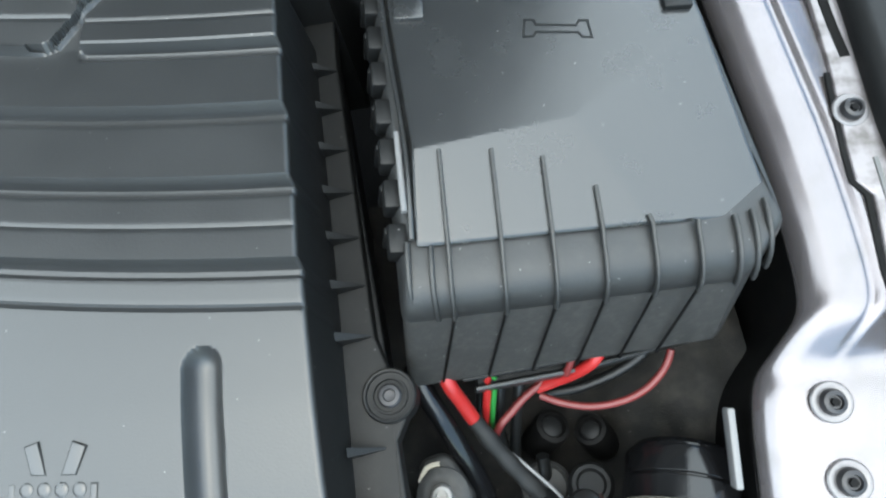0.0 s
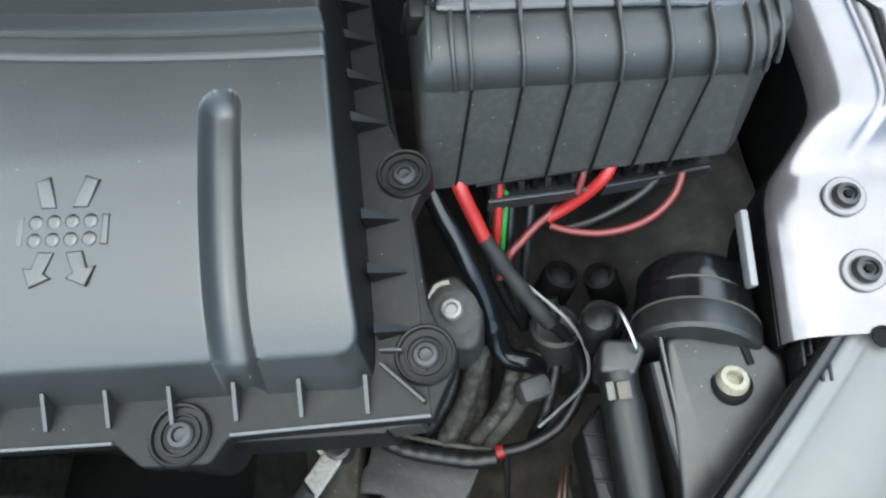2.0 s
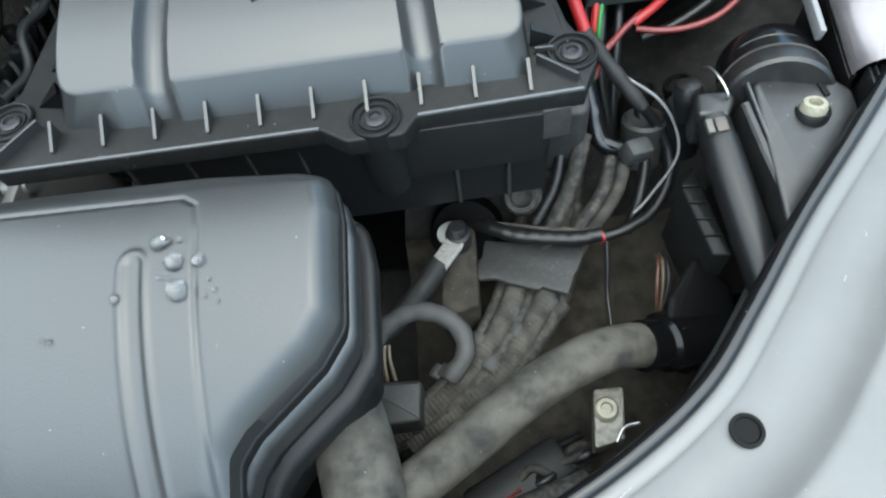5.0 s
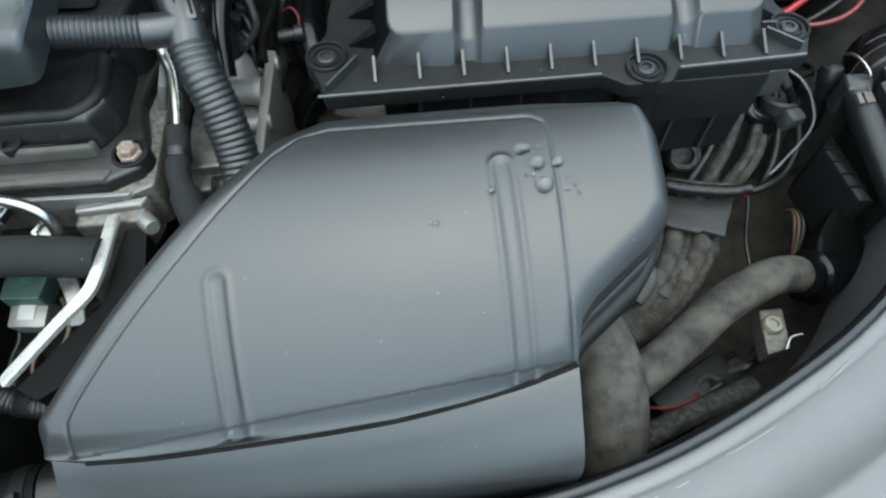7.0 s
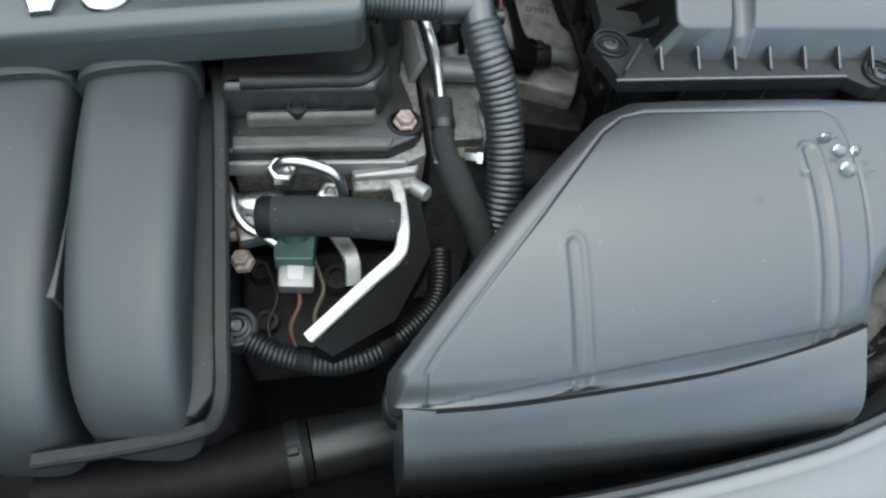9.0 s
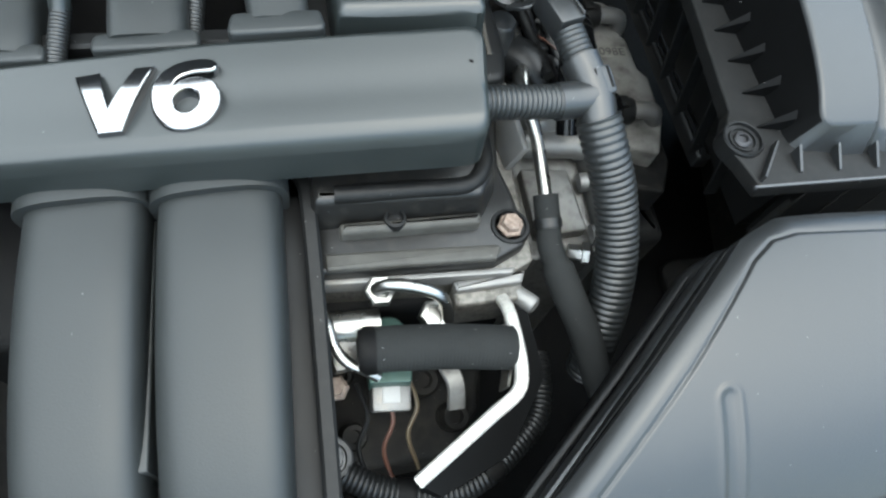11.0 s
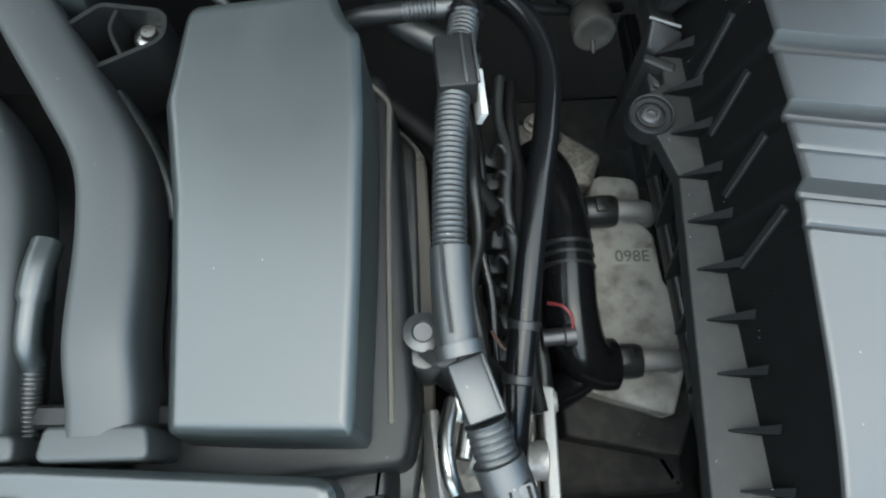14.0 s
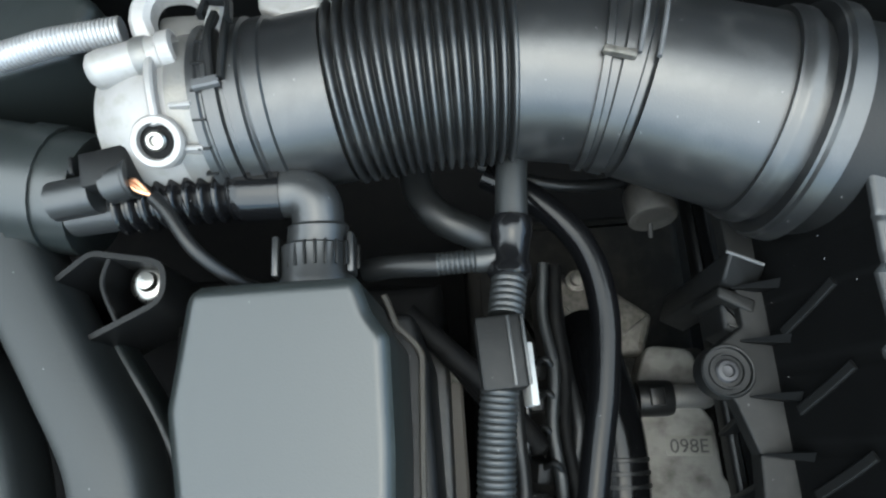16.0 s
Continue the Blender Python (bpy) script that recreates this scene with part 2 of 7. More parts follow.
def inset(loop, d):
    """The outline moved inwards by d (outline anticlockwise)."""
    out, n = [], len(loop)
    for i, p in enumerate(loop):
        a, c = loop[i - 1], loop[(i + 1) % n]
        e, f = (p - a), (c - p)
        if e.length < 1e-7:
            e = f
        if f.length < 1e-7:
            f = e
        n1, n2 = Vector((-e.y, e.x)).normalized(), Vector((-f.y, f.x)).normalized()
        m = (n1 + n2)
        m = m.normalized() if m.length > 1e-6 else n1
        out.append(p + m * d / max(0.5, m.dot(n1)))
    return out


def rings(bm, loops, cap_first=True, cap_last=True, closed=True):
    """Joins loops of the same number of points."""
    rows = [[bm.verts.new(p) for p in l] for l in loops]
    n = len(rows[0])
    for a, b in zip(rows, rows[1:]):
        for i in range(n if closed else n - 1):
            j = (i + 1) % n
            bm.faces.new((a[i], a[j], b[j], b[i]))
    if cap_first:
        bm.faces.new(rows[0][::-1])
    if cap_last:
        bm.faces.new(rows[-1])
    return rows


def slab(bm, outline, z0, z1, bevel=0.002, draft=0.0, lift=None):
    """An upright block with a rounded upper edge. lift(x, y) is added to the heights."""
    lift = lift or (lambda x, y: 0.0)
    levels = [(-draft, z0), (0, z1 - bevel)] + [(bevel * (1 - math.cos(a)), z1 - bevel + bevel * math.sin(a)) for a in (0.5, 1.05, math.pi / 2)]
    rings(bm, [[(p.x, p.y, z + lift(p.x, p.y)) for p in inset(outline, d)] for d, z in levels])
    return bm


def block(outline, z0, z1, bevel=0.002, draft=0.0, lift=None):
    return slab(bmesh.new(), rounded(outline), z0, z1, bevel, draft, lift)


def spline(points, step=0.004):
    """A smooth line through the points, sampled at even steps."""
    P = [Vector(p) for p in points]
    P = [P[0] * 2 - P[1]] + P + [P[-1] * 2 - P[-2]]
    dense = []
    for i in range(1, len(P) - 2):
        p0, p1, p2, p3 = P[i - 1:i + 3]
        for k in range(24):
            t = k / 24
            dense.append(0.5 * (2 * p1 + (p2 - p0) * t + (2 * p0 - 5 * p1 + 4 * p2 - p3) * t**2 + (3 * p1 - p0 - 3 * p2 + p3) * t**3))
    dense.append(P[-2])
    run = [0.0]
    for a, b in zip(dense, dense[1:]):
        run.append(run[-1] + (b - a).length)
    n = max(2, round(run[-1] / step) + 1)
    out, j = [], 0
    for k in range(n):
        s = run[-1] * k / (n - 1)
        while j < len(run) - 2 and run[j + 1] < s:
            j += 1
        f = (s - run[j]) / max(1e-9, run[j + 1] - run[j])
        out.append(dense[j].lerp(dense[j + 1], min(1, max(0, f))))
    return out, run[-1]


def tube(bm, points, r, n=14, step=0.004, flat=1.0):
    """A pipe along the points. r: a radius or a function of the run from 0 to its length in metres."""
    path, total = spline(points, step)
    radius = r if callable(r) else (lambda s: r)
    t0 = (path[1] - path[0]).normalized()
    side = t0.orthogonal().normalized()
    loops, s = [], 0.0
    for i, p in enumerate(path):
        t = (path[min(i + 1, len(path) - 1)] - path[max(i - 1, 0)]).normalized()
        side = (side - t * side.dot(t)).normalized()
        up = t.cross(side)
        if i:
            s += (p - path[i - 1]).length
        R = radius(s)
        loops.append([p + (side * math.cos(a) + up * math.sin(a) * flat) * R for a in (2 * math.pi * k / n for k in range(n))])
    rings(bm, loops)
    return bm


def ridged(r, pitch, depth):
    return lambda s: r - depth * (0.5 - 0.5 * math.cos(2 * math.pi * s / pitch)) ** 1.5


def conduit(points, r=0.008, pitch=0.0036, depth=0.0012, n=14):
    return tube(bmesh.new(), points, ridged(r, pitch * 0.85, depth * 0.62), n, pitch * 0.85 / 6)


def lathe(bm, profile, at, axis=(0, 0, 1), n=24, closed_ends=True):
    """A turned part: (radius, height) pairs round an axis through at."""
    q = Vector((0, 0, 1)).rotation_difference(Vector(axis).normalized()).to_matrix()
    o = Vector(at)
    loops = [[o + q @ Vector((r * math.cos(2 * math.pi * k / n), r * math.sin(2 * math.pi * k / n), h)) for k in range(n)] for r, h in profile]
    rings(bm, loops, closed_ends, closed_ends)
    return bm


def turned(profile, at, axis=(0, 0, 1), n=24):
    return lathe(bmesh.new(), profile, at, axis, n)


def cuboid(centre, size, turn=(0, 0, 0), bevel=0.001, bm=None):
    bm = bm or bmesh.new()
    made = bmesh.ops.create_cube(bm, size=1)["verts"]
    bmesh.ops.transform(bm, matrix=pose(*centre, *turn) @ Matrix.Diagonal((*size, 1)), verts=made)
    if bevel:
        edges = list({e for v in made for e in v.link_edges})
        bmesh.ops.bevel(bm, geom=edges, offset=bevel, segments=2, affect="EDGES", profile=0.5)
    return bm


def ribbon(points, w, h, up=(0, 0, 1), bm=None, step=0.004, smooth=True):
    """A bar of rectangular section along the points; up is the side of its height h, its foot on the line."""
    bm = bm or bmesh.new()
    path = spline(points, step)[0] if smooth else [Vector(p) for p in points]
    up = Vector(up)
    loops = []
    for i, p in enumerate(path):
        t = (path[min(i + 1, len(path) - 1)] - path[max(i - 1, 0)]).normalized()
        s = t.cross(up).normalized()
        u = s.cross(t).normalized()
        c = min(w, h) * 0.25
        loops.append([p - s * w / 2, p + s * w / 2, p + s * w / 2 + u * (h - c), p + s * (w / 2 - c) + u * h, p - s * (w / 2 - c) + u * h, p - s * w / 2 + u * (h - c)])
    rings(bm, loops)
    return bm


def seg_distance(X, Y, line):
    """The distance of grid points from a line of points, and the share of the run at the nearest one."""
    best, at = np.full(X.shape, 9.0), np.zeros(X.shape)
    for i, (a, b) in enumerate(zip(line, line[1:])):
        dx, dy = b[0] - a[0], b[1] - a[1]
        t = np.clip(((X - a[0]) * dx + (Y - a[1]) * dy) / max(1e-12, dx * dx + dy * dy), 0, 1)
        d = np.hypot(X - a[0] - t * dx, Y - a[1] - t * dy)
        at = np.where(d < best, (i + t) / (len(line) - 1), at)
        best = np.minimum(d, best)
    return best, at


def step01(v, a, b):
    t = np.clip((v - a) / (b - a), 0, 1)
    return t * t * (3 - 2 * t)


def sheet(outline, nx, ny, height, skirt=None, margin=0.0003, warp=None):
    """A moulded surface over an outline that each level line crosses once: height(X, Y, d) with d the distance from the edge;
    warp(X, Y) slants the level lines of the grid.
    skirt(x, y) gives a wall's foot below the rim as (x, y, z)."""
    loop = [Vector(p) for p in outline]
    ys = [p.y for p in loop]
    y0, y1 = min(ys) + margin, max(ys) - margin
    X, Y = np.zeros((ny, nx)), np.zeros((ny, nx))
    for j in range(ny):
        s = j / (ny - 1)
        y = y0 + (y1 - y0) * s
        xs = []
        for a, b in zip(loop, loop[1:] + loop[:1]):
            if (a.y - y) * (b.y - y) <= 0 and a.y != b.y:
                xs.append(a.x + (b.x - a.x) * (y - a.y) / (b.y - a.y))
        X[j], Y[j] = np.linspace(min(xs), max(xs), nx), y
    ring = [(p.x, p.y) for p in loop] + [(loop[0].x, loop[0].y)]
    d, _ = seg_distance(X, Y, ring)
    if warp is None:
        Z = height(X, Y, d)
    else:
        level, Y = Y, warp(X, Y)
        Z = height(X, Y, d, level)
    bm = bmesh.new()
    V = [[bm.verts.new((X[j, i], Y[j, i], Z[j, i])) for i in range(nx)] for j in range(ny)]
    for j in range(ny - 1):
        for i in range(nx - 1):
            bm.faces.new((V[j][i], V[j][i + 1], V[j + 1][i + 1], V[j + 1][i]))
    if skirt:
        rim = V[0][:] + [V[j][-1] for j in range(1, ny)] + V[-1][-2::-1] + [V[j][0] for j in range(ny - 2, 0, -1)]
        foot = [bm.verts.new(skirt(v.co.x, v.co.y)) for v in rim]
        for i in range(len(rim)):
            k = (i + 1) % len(rim)
            bm.faces.new((rim[i], foot[i], foot[k], rim[k]))
    return bm


def letters(text, wide, high, depth, m, bevel=0.0, bold=0.0):
    """Raised letters with the built-in font, wide by high and centred, as a bmesh laid out by the pose m."""
    cu = bpy.data.curves.new("letters", "FONT")
    cu.body, cu.size, cu.extrude, cu.bevel_depth, cu.align_x, cu.align_y = text, 1.0, 0.5, bevel, "CENTER", "CENTER"
    cu.offset = bold
    ob = bpy.data.objects.new("letters", cu)
    scene.collection.objects.link(ob)
    bpy.context.view_layer.update()
    me = bpy.data.meshes.new_from_object(ob.evaluated_get(bpy.context.evaluated_depsgraph_get()))
    bpy.data.objects.remove(ob)
    bm = bmesh.new()
    bm.from_mesh(me)
    bpy.data.meshes.remove(me)
    co = np.array([v.co[:] for v in bm.verts])
    lo, hi = co.min(0), co.max(0)
    bm.transform(m @ Matrix.Diagonal((wide / (hi[0] - lo[0]), high / (hi[1] - lo[1]), depth / (hi[2] - lo[2]), 1)) @ Matrix.Translation(-Vector((lo + hi) / 2)))
    return bm

# ---- structure: the bay ----
single("ground", cuboid((0, 0, -0.05), (400, 400, 0.1), bevel=0), ASPHALT, "grey asphalt under the car", "ground", kind="structure")
single("floor", block([(-1.05, -0.50), (0.42, -0.50), (0.42, 0.85), (-1.05, 0.85)], 0.44, 0.46, 0.002), BLACK, "sheet floor of the engine bay, near black for deep shade", "floor", kind="structure")
single("undertray", block([(-0.190, -0.20, 0.02), (0.10, -0.20, 0.02), (0.12, 0.085, 0.02), (-0.190, 0.085, 0.02)], 0.462, 0.475, 0.004), GRIME_AND_SHADE, "grimy dark brown tray low in the bay", "tray", kind="structure")
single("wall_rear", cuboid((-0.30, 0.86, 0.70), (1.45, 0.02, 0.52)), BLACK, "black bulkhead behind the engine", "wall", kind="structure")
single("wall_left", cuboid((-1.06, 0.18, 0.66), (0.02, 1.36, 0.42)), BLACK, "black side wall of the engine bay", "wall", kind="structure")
# Unseen wall, added to cut the low sky light from the left.
single("shade_wall", cuboid((-2.9, 0.4, 0.95), (0.22, 9.0, 1.9), bevel=0.01), surface("dark_shade_wall", (0.09, 0.072, 0.06), 0.85, vary=0.3, coarse=6, bump=0.4), "unseen dark wall added to dim light from the left", "wall", kind="structure")


def bonnet_sheet(length=1.10, lean=79):
    """The raised bonnet, hinged at the bulkhead and propped up over the rear of the bay."""
    ux, uz = -math.cos(radians(lean)), math.sin(radians(lean))
    loops = []
    for k in range(25):
        u = k / 24
        half = 0.84 - 0.07 * u**2
        row = [(-0.50 + half * (2 * q / 16 - 1), u * length, 0.030 - 0.035 * (2 * q / 16 - 1) ** 2 - 0.05 * u**3) for q in range(17)]
        row += [(x, y, h - 0.028) for x, y, h in row[::-1]]
        loops.append([(x, 0.875 + ux * y + uz * h, 0.955 + uz * y - ux * h) for x, y, h in row])
    bm = bmesh.new()
    rings(bm, loops)
    return bm


single("bonnet", bonnet_sheet(), surface("bonnet_lining", (0.022, 0.022, 0.023), 0.85, vary=0.2, coarse=6), "raised bonnet with a dark grey lining", "bonnet", kind="structure")


# the inner wing rail, painted, with a step in the middle
def rail_z(y):
    return 0.7515 + 0.014 * float(step01(np.array(y), 0.02, 0.115)) + 0.019 * float(step01(np.array(y), 0.118, 0.150)) + 0.012 * max(0, y - 0.15)


def rail_sheet():
    inner = [(0.193, 0.034), (0.1945, 0.06), (0.196, 0.095), (0.201, 0.118), (0.213, 0.135), (0.222, 0.147), (0.2265, 0.160), (0.2275, 0.19), (0.2255, 0.25), (0.221, 0.30), (0.214, 0.37), (0.205, 0.46), (0.198, 0.52)]
    line = [p for p in spline([(x, y, 0) for x, y in inner], 0.005)[0]]
    across = [(-0.0070, -0.0150), (-0.0066, -0.0120), (-0.0054, -0.0088), (-0.0034, -0.0059), (-0.0006, -0.0034), (0.0028, -0.0016), (0.0065, -0.0005), (0.0105, 0.0), (0.022, 0.0), (0.0245, -0.0003), (0.0265, -0.0014), (0.0285, -0.0010), (0.031, 0.0004), (0.0335, 0.0004), (0.036, -0.0008), (0.044, -0.001), (0.050, -0.004), (0.056, -0.0055), (0.13, -0.008), (0.145, -0.02)]
    loops = []
    for p in line:
        up = float(step01(np.array(p.y), 0.12, 0.15))
        row = []
        for dx, dz in across:
            deep = -0.0055 if 0.045 < dx < 0.14 else 0
            row.append((p.x + dx, p.y, rail_z(p.y) + (dz if dz < -0.009 else dz * up if (deep or dx > 0.01) else dz)))
        loops.append(row)
    bm = bmesh.new()
    rings(bm, loops, False, False, closed=False)
    return bm


rail = thing("wing_rail", (0.25, 0.25, 0.60), "silver painted inner wing rail with a stepped edge", "car panel", kind="structure")
part("rail_sheet", rail_sheet(), PAINT, rail, angle=60)
WALL = [(0.1862, 0.034), (0.1876, 0.060), (0.1890, 0.095), (0.1940, 0.118), (0.2060, 0.135), (0.2150, 0.147), (0.2195, 0.160), (0.2205, 0.19), (0.2185, 0.25), (0.2140, 0.30), (0.2070, 0.37), (0.1910, 0.52)]


def upright_wall(line, foot, thick):
    """A vertical sheet from foot up to just under the rail, along a line in plan."""
    bm = bmesh.new()
    path = spline([(x, y, 0) for x, y in line], 0.006)[0]
    rings(bm, [[(p.x, p.y, foot), (p.x, p.y, rail_z(p.y) - 0.0118), (p.x + thick, p.y, rail_z(p.y) - 0.0118), (p.x + thick, p.y, foot)] for p in path])
    return bm


# Black here stands for shade on the wall that faces the bay.
part("inner_wall", upright_wall(WALL, 0.58, 0.003), BLACK, rail, "inner wing wall, black for the shade under the rail")
part("wing_plate", block([(0.2640, 0.135), (0.30, 0.132), (0.34, 0.20), (0.34, 0.50), (0.270, 0.50), (0.2650, 0.290, 0.004), (0.2605, 0.240, 0.004), (0.2600, 0.219, 0.003), (0.2670, 0.210, 0.003), (0.2625, 0.168, 0.004)], 0.7840, 0.7870, 0.0015), PAINT_DIRTY, rail, "dusty silver overlapping plate")
part("edge_gap", ribbon([(0.2620, 0.135, 0.7845), (0.2605, 0.168, 0.7850), (0.2645, 0.210, 0.7853), (0.2583, 0.219, 0.7855), (0.2588, 0.240, 0.7858), (0.2630, 0.290, 0.7862)], 0.0034, 0.0012, smooth=False), BLACK, rail, "dark gap along the plate")
part("edge_gap", ribbon([(0.2760, 0.300, 0.7862), (0.2745, 0.325, 0.7862), (0.2740, 0.345, 0.7863)], 0.006, 0.0014), BLACK, rail)
part("stiffening_bead", ribbon([(0.2700, 0.176, 0.7862), (0.2730, 0.196, 0.7864), (0.2740, 0.232, 0.7864)], 0.0030, 0.0014), PAINT_WORN, rail)
part("outer_wing", block([(0.300, 0.03), (0.36, 0.03), (0.36, 0.50), (0.286, 0.50), (0.2800, 0.25, 0.02), (0.286, 0.14, 0.02)], 0.60, 0.802, 0.010), PLASTIC_DARK, rail, "dark grey outer wing edge")


def torx_screw(at, axis, r, group):
    """A pan-head screw on a washer."""
    t = thing("screw", at, "dark torx screw with a wide washer", "screw", group)
    part("washer", turned([(r, 0), (r, 0.0012), (r * 0.94, 0.0018), (r * 0.62, 0.0020), (r * 0.55, 0.0015)], at, axis, 28), surface_washer, t, "grey steel washer")
    part("head", turned([(r * 0.64, 0.001), (r * 0.64, 0.0030), (r * 0.54, 0.0055), (r * 0.36, 0.0062), (r * 0.32, 0.0042), (r * 0.05, 0.0040)], at, axis, 24), BOLT, t)
    part("socket", turned([(r * 0.22, 0.0040), (r * 0.21, 0.0060), (r * 0.08, 0.0059)], at, axis, 6), BLACK, t, "dark star socket")
    return t


surface_washer = surface("grey_washer", (0.12, 0.115, 0.118), 0.3, metal=0.6)
torx_screw((0.269, 0.263, 0.7865), (0.05, -0.1, 1), 0.0105, "screws of the wing rail")
torx_screw((0.226, 0.104, 0.7660), (0.0, -0.16, 1), 0.0108, "screws of the wing rail")
torx_screw((0.228, 0.065, 0.7585), (0.0, -0.16, 1), 0.0112, "screws of the wing rail")

# the painted front panel with its rubber-lined edge
EDGE = [(0.222, 0.050, 0.748), (0.206, 0.030, 0.746), (0.168, -0.012, 0.741), (0.125, -0.058, 0.735), (0.087, -0.104, 0.729), (0.053, -0.142, 0.724), (0.010, -0.172, 0.718), (-0.041, -0.198, 0.713), (-0.098, -0.222, 0.708), (-0.150, -0.238, 0.704), (-0.212, -0.250, 0.701), (-0.330, -0.261, 0.697), (-0.46, -0.266, 0.694), (-0.62, -0.268, 0.690), (-0.95, -0.262, 0.686)]


def front_sheet():
    path = spline(EDGE, 0.008)[0]
    loops = []
    for i, p in enumerate(path):
        t = path[min(i + 1, len(path) - 1)] - path[max(i - 1, 0)]
        out = Vector((-t.y, t.x, 0)).normalized()
        row = []
        for d, dz in ((-0.002, -0.12), (-0.002, -0.020), (0.0, -0.006), (0.002, -0.002), (0.006, 0.0), (0.0100, 0.0003), (0.0118, -0.0005), (0.0140, 0.0002), (0.0165, 0.0011), (0.03, 0.002), (0.055, 0.004), (0.058, 0.0068), (0.064, 0.0075), (0.11, 0.007), (0.18, -0.004), (0.26, -0.035), (0.33, -0.09)):
            row.append(p + out * d + Vector((0, 0, dz)))
        loops.append(row)
    bm = bmesh.new()
    rings(bm, loops, False, False, closed=False)
    return bm


panel = thing("front_panel", (0.0, -0.25, 0.60), "silver painted front panel with a rubber-lined curved edge", "car panel", kind="structure")
part("panel_sheet", front_sheet(), PAINT_WORN, panel, angle=70)
part("rubber_seal", tube(bmesh.new(), [(x, y, z - 0.0005) for x, y, z in EDGE], 0.0048, 12, 0.006), RUBBER_GLOSS, panel, "glossy black rubber edge seal")
part("hole_rim", turned([(0.0085, 0.0), (0.0085, 0.0012), (0.0065, 0.0014), (0.0060, 0.0004)], (0.064, -0.168, 0.7265), (0.05, -0.05, 1), 24), BLACK, panel, "dark round drain hole")
part("hole_rim", turned([(0.0055, 0.0), (0.0055, 0.0012), (0.0042, 0.0014), (0.0040, 0.0004)], (0.230, 0.032, 0.7525), (0.0, -0.1, 1), 20), BLACK, panel)

SCRATCH = surface("bare_scratch", (0.2, 0.2, 0.2), 0.5, vary=0.4, coarse=400)


def panel_z(x, y):
    """The height of the front panel's sheet at a place."""
    p = min(spline(EDGE, 0.004)[0], key=lambda q: (q.x - x) ** 2 + (q.y - y) ** 2)
    d = math.hypot(p.x - x, p.y - y)
    return p.z + float(np.interp(d, [0, 0.002, 0.006, 0.03, 0.055, 0.058, 0.064, 0.11], [-0.006, -0.002, 0, 0.002, 0.004, 0.0068, 0.0075, 0.007]))


for x0, y0, x1, y1 in ((0.156, -0.105, 0.147, -0.120), (0.135, -0.096, 0.133, -0.099), (0.153, -0.073, 0.152, -0.076), (0.178, -0.081, 0.1775, -0.084), (0.105, -0.108, 0.1035, -0.1095), (-0.1387, -0.2547, -0.1243, -0.2506), (-0.1243, -0.2506, -0.1123, -0.2465), (-0.0889, -0.2354, -0.0711, -0.2289), (-0.0711, -0.2289, -0.0524, -0.2213), (-0.0200, -0.2033, 0.0054, -0.1873)):
    part("scratch", ribbon([(x0, y0, panel_z(x0, y0) - 0.0006), ((x0 + x1) / 2 + 0.0006, (y0 + y1) / 2, panel_z((x0 + x1) / 2, (y0 + y1) / 2) - 0.0006), (x1, y1, panel_z(x1, y1) - 0.0006)], 0.00045, 0.0008, smooth=False), SCRATCH, panel, "thin bright scratch")

# the dusty inner wing sheet in front, the tray sheet darkened for battery shade
def bay_sheet(outline, ny):
    def h(X, Y, d):
        base = 0.545 + 0.10 * step01(Y, -0.03, 0.13) + 0.05 * step01(X, 0.10, 0.19)
        return base + 0.004 * np.sin(X * 60) * np.cos(Y * 45) + 0.0015 * np.sin(X * 210 + Y * 90)
    return sheet(rounded(outline), 50, ny, h, lambda x, y: (x, y, 0.46))


single("inner_wing_sheet", bay_sheet([(-0.115, -0.25), (0.20, -0.25), (0.215, 0.0), (0.215, 0.045), (-0.115, 0.045)], 50), FLOOR, "brown-grey dusty sheet metal beside the headlamp", "bay sheet", kind="structure", angle=60)
single("shaded_tray_sheet", bay_sheet([(-0.115, 0.0455), (0.215, 0.0455), (0.215, 0.30), (-0.06, 0.30)], 40), GRIME_AND_SHADE, "sheet metal below the battery, coloured dark for its shade", "bay sheet", kind="structure", angle=60)

# ---- the air filter box ----
GROOVES = [[(-0.0770, 0.1290), (-0.0700, -0.01)], [(-0.2080, 0.1460), (-0.2190, -0.02)]]
LID_OUT = [(-0.2690, 0.0195, 0.012), (-0.0165, 0.0195, 0.012), (-0.0290, 0.155, 0.02), (-0.0470, 0.345, 0.01), (-0.2560, 0.345, 0.01), (-0.2600, 0.185, 0.02)]


RISERS = (0.1731, 0.2142, 0.2532, 0.2916)


def louvre(X, Y):
    z = np.zeros(Y.shape)
    for a in RISERS:
        up = np.clip((Y - a) / 0.0020, 0, 1) * np.clip(1 - (Y - a - 0.0020) / 0.037, 0, 1)
        here = step01(X, -0.153, -0.149) if a == RISERS[-1] else 1.0
        z += 0.0052 * up * here - 0.0030 * here * np.exp(-(np.clip(np.abs(Y - a + 0.0030) - 0.0016, 0, 1) / 0.0012) ** 2)
    for a, deep in ((0.1537, 1.0), (0.1917, 0.35), (0.3080, 0.6)):
        z -= 0.0016 * deep * np.exp(-((Y - a) / 0.0011) ** 2)
    return z


def lid_slant(X, Y):
    u = -0.035 - X
    return Y + (0.0463 * u + 0.301 * u**2) * step01(Y, 0.03, 0.15)


LID_Y = np.linspace(-0.06, 0.46, 521)
LID_Z = np.interp(LID_Y, [-0.06, 0.0, 0.0195, 0.03, 0.045, 0.06, 0.08, 0.11, 0.138, 0.46], [0.762, 0.806, 0.8197, 0.8266, 0.8336, 0.8384, 0.8434, 0.8488, 0.8517, 0.8805])
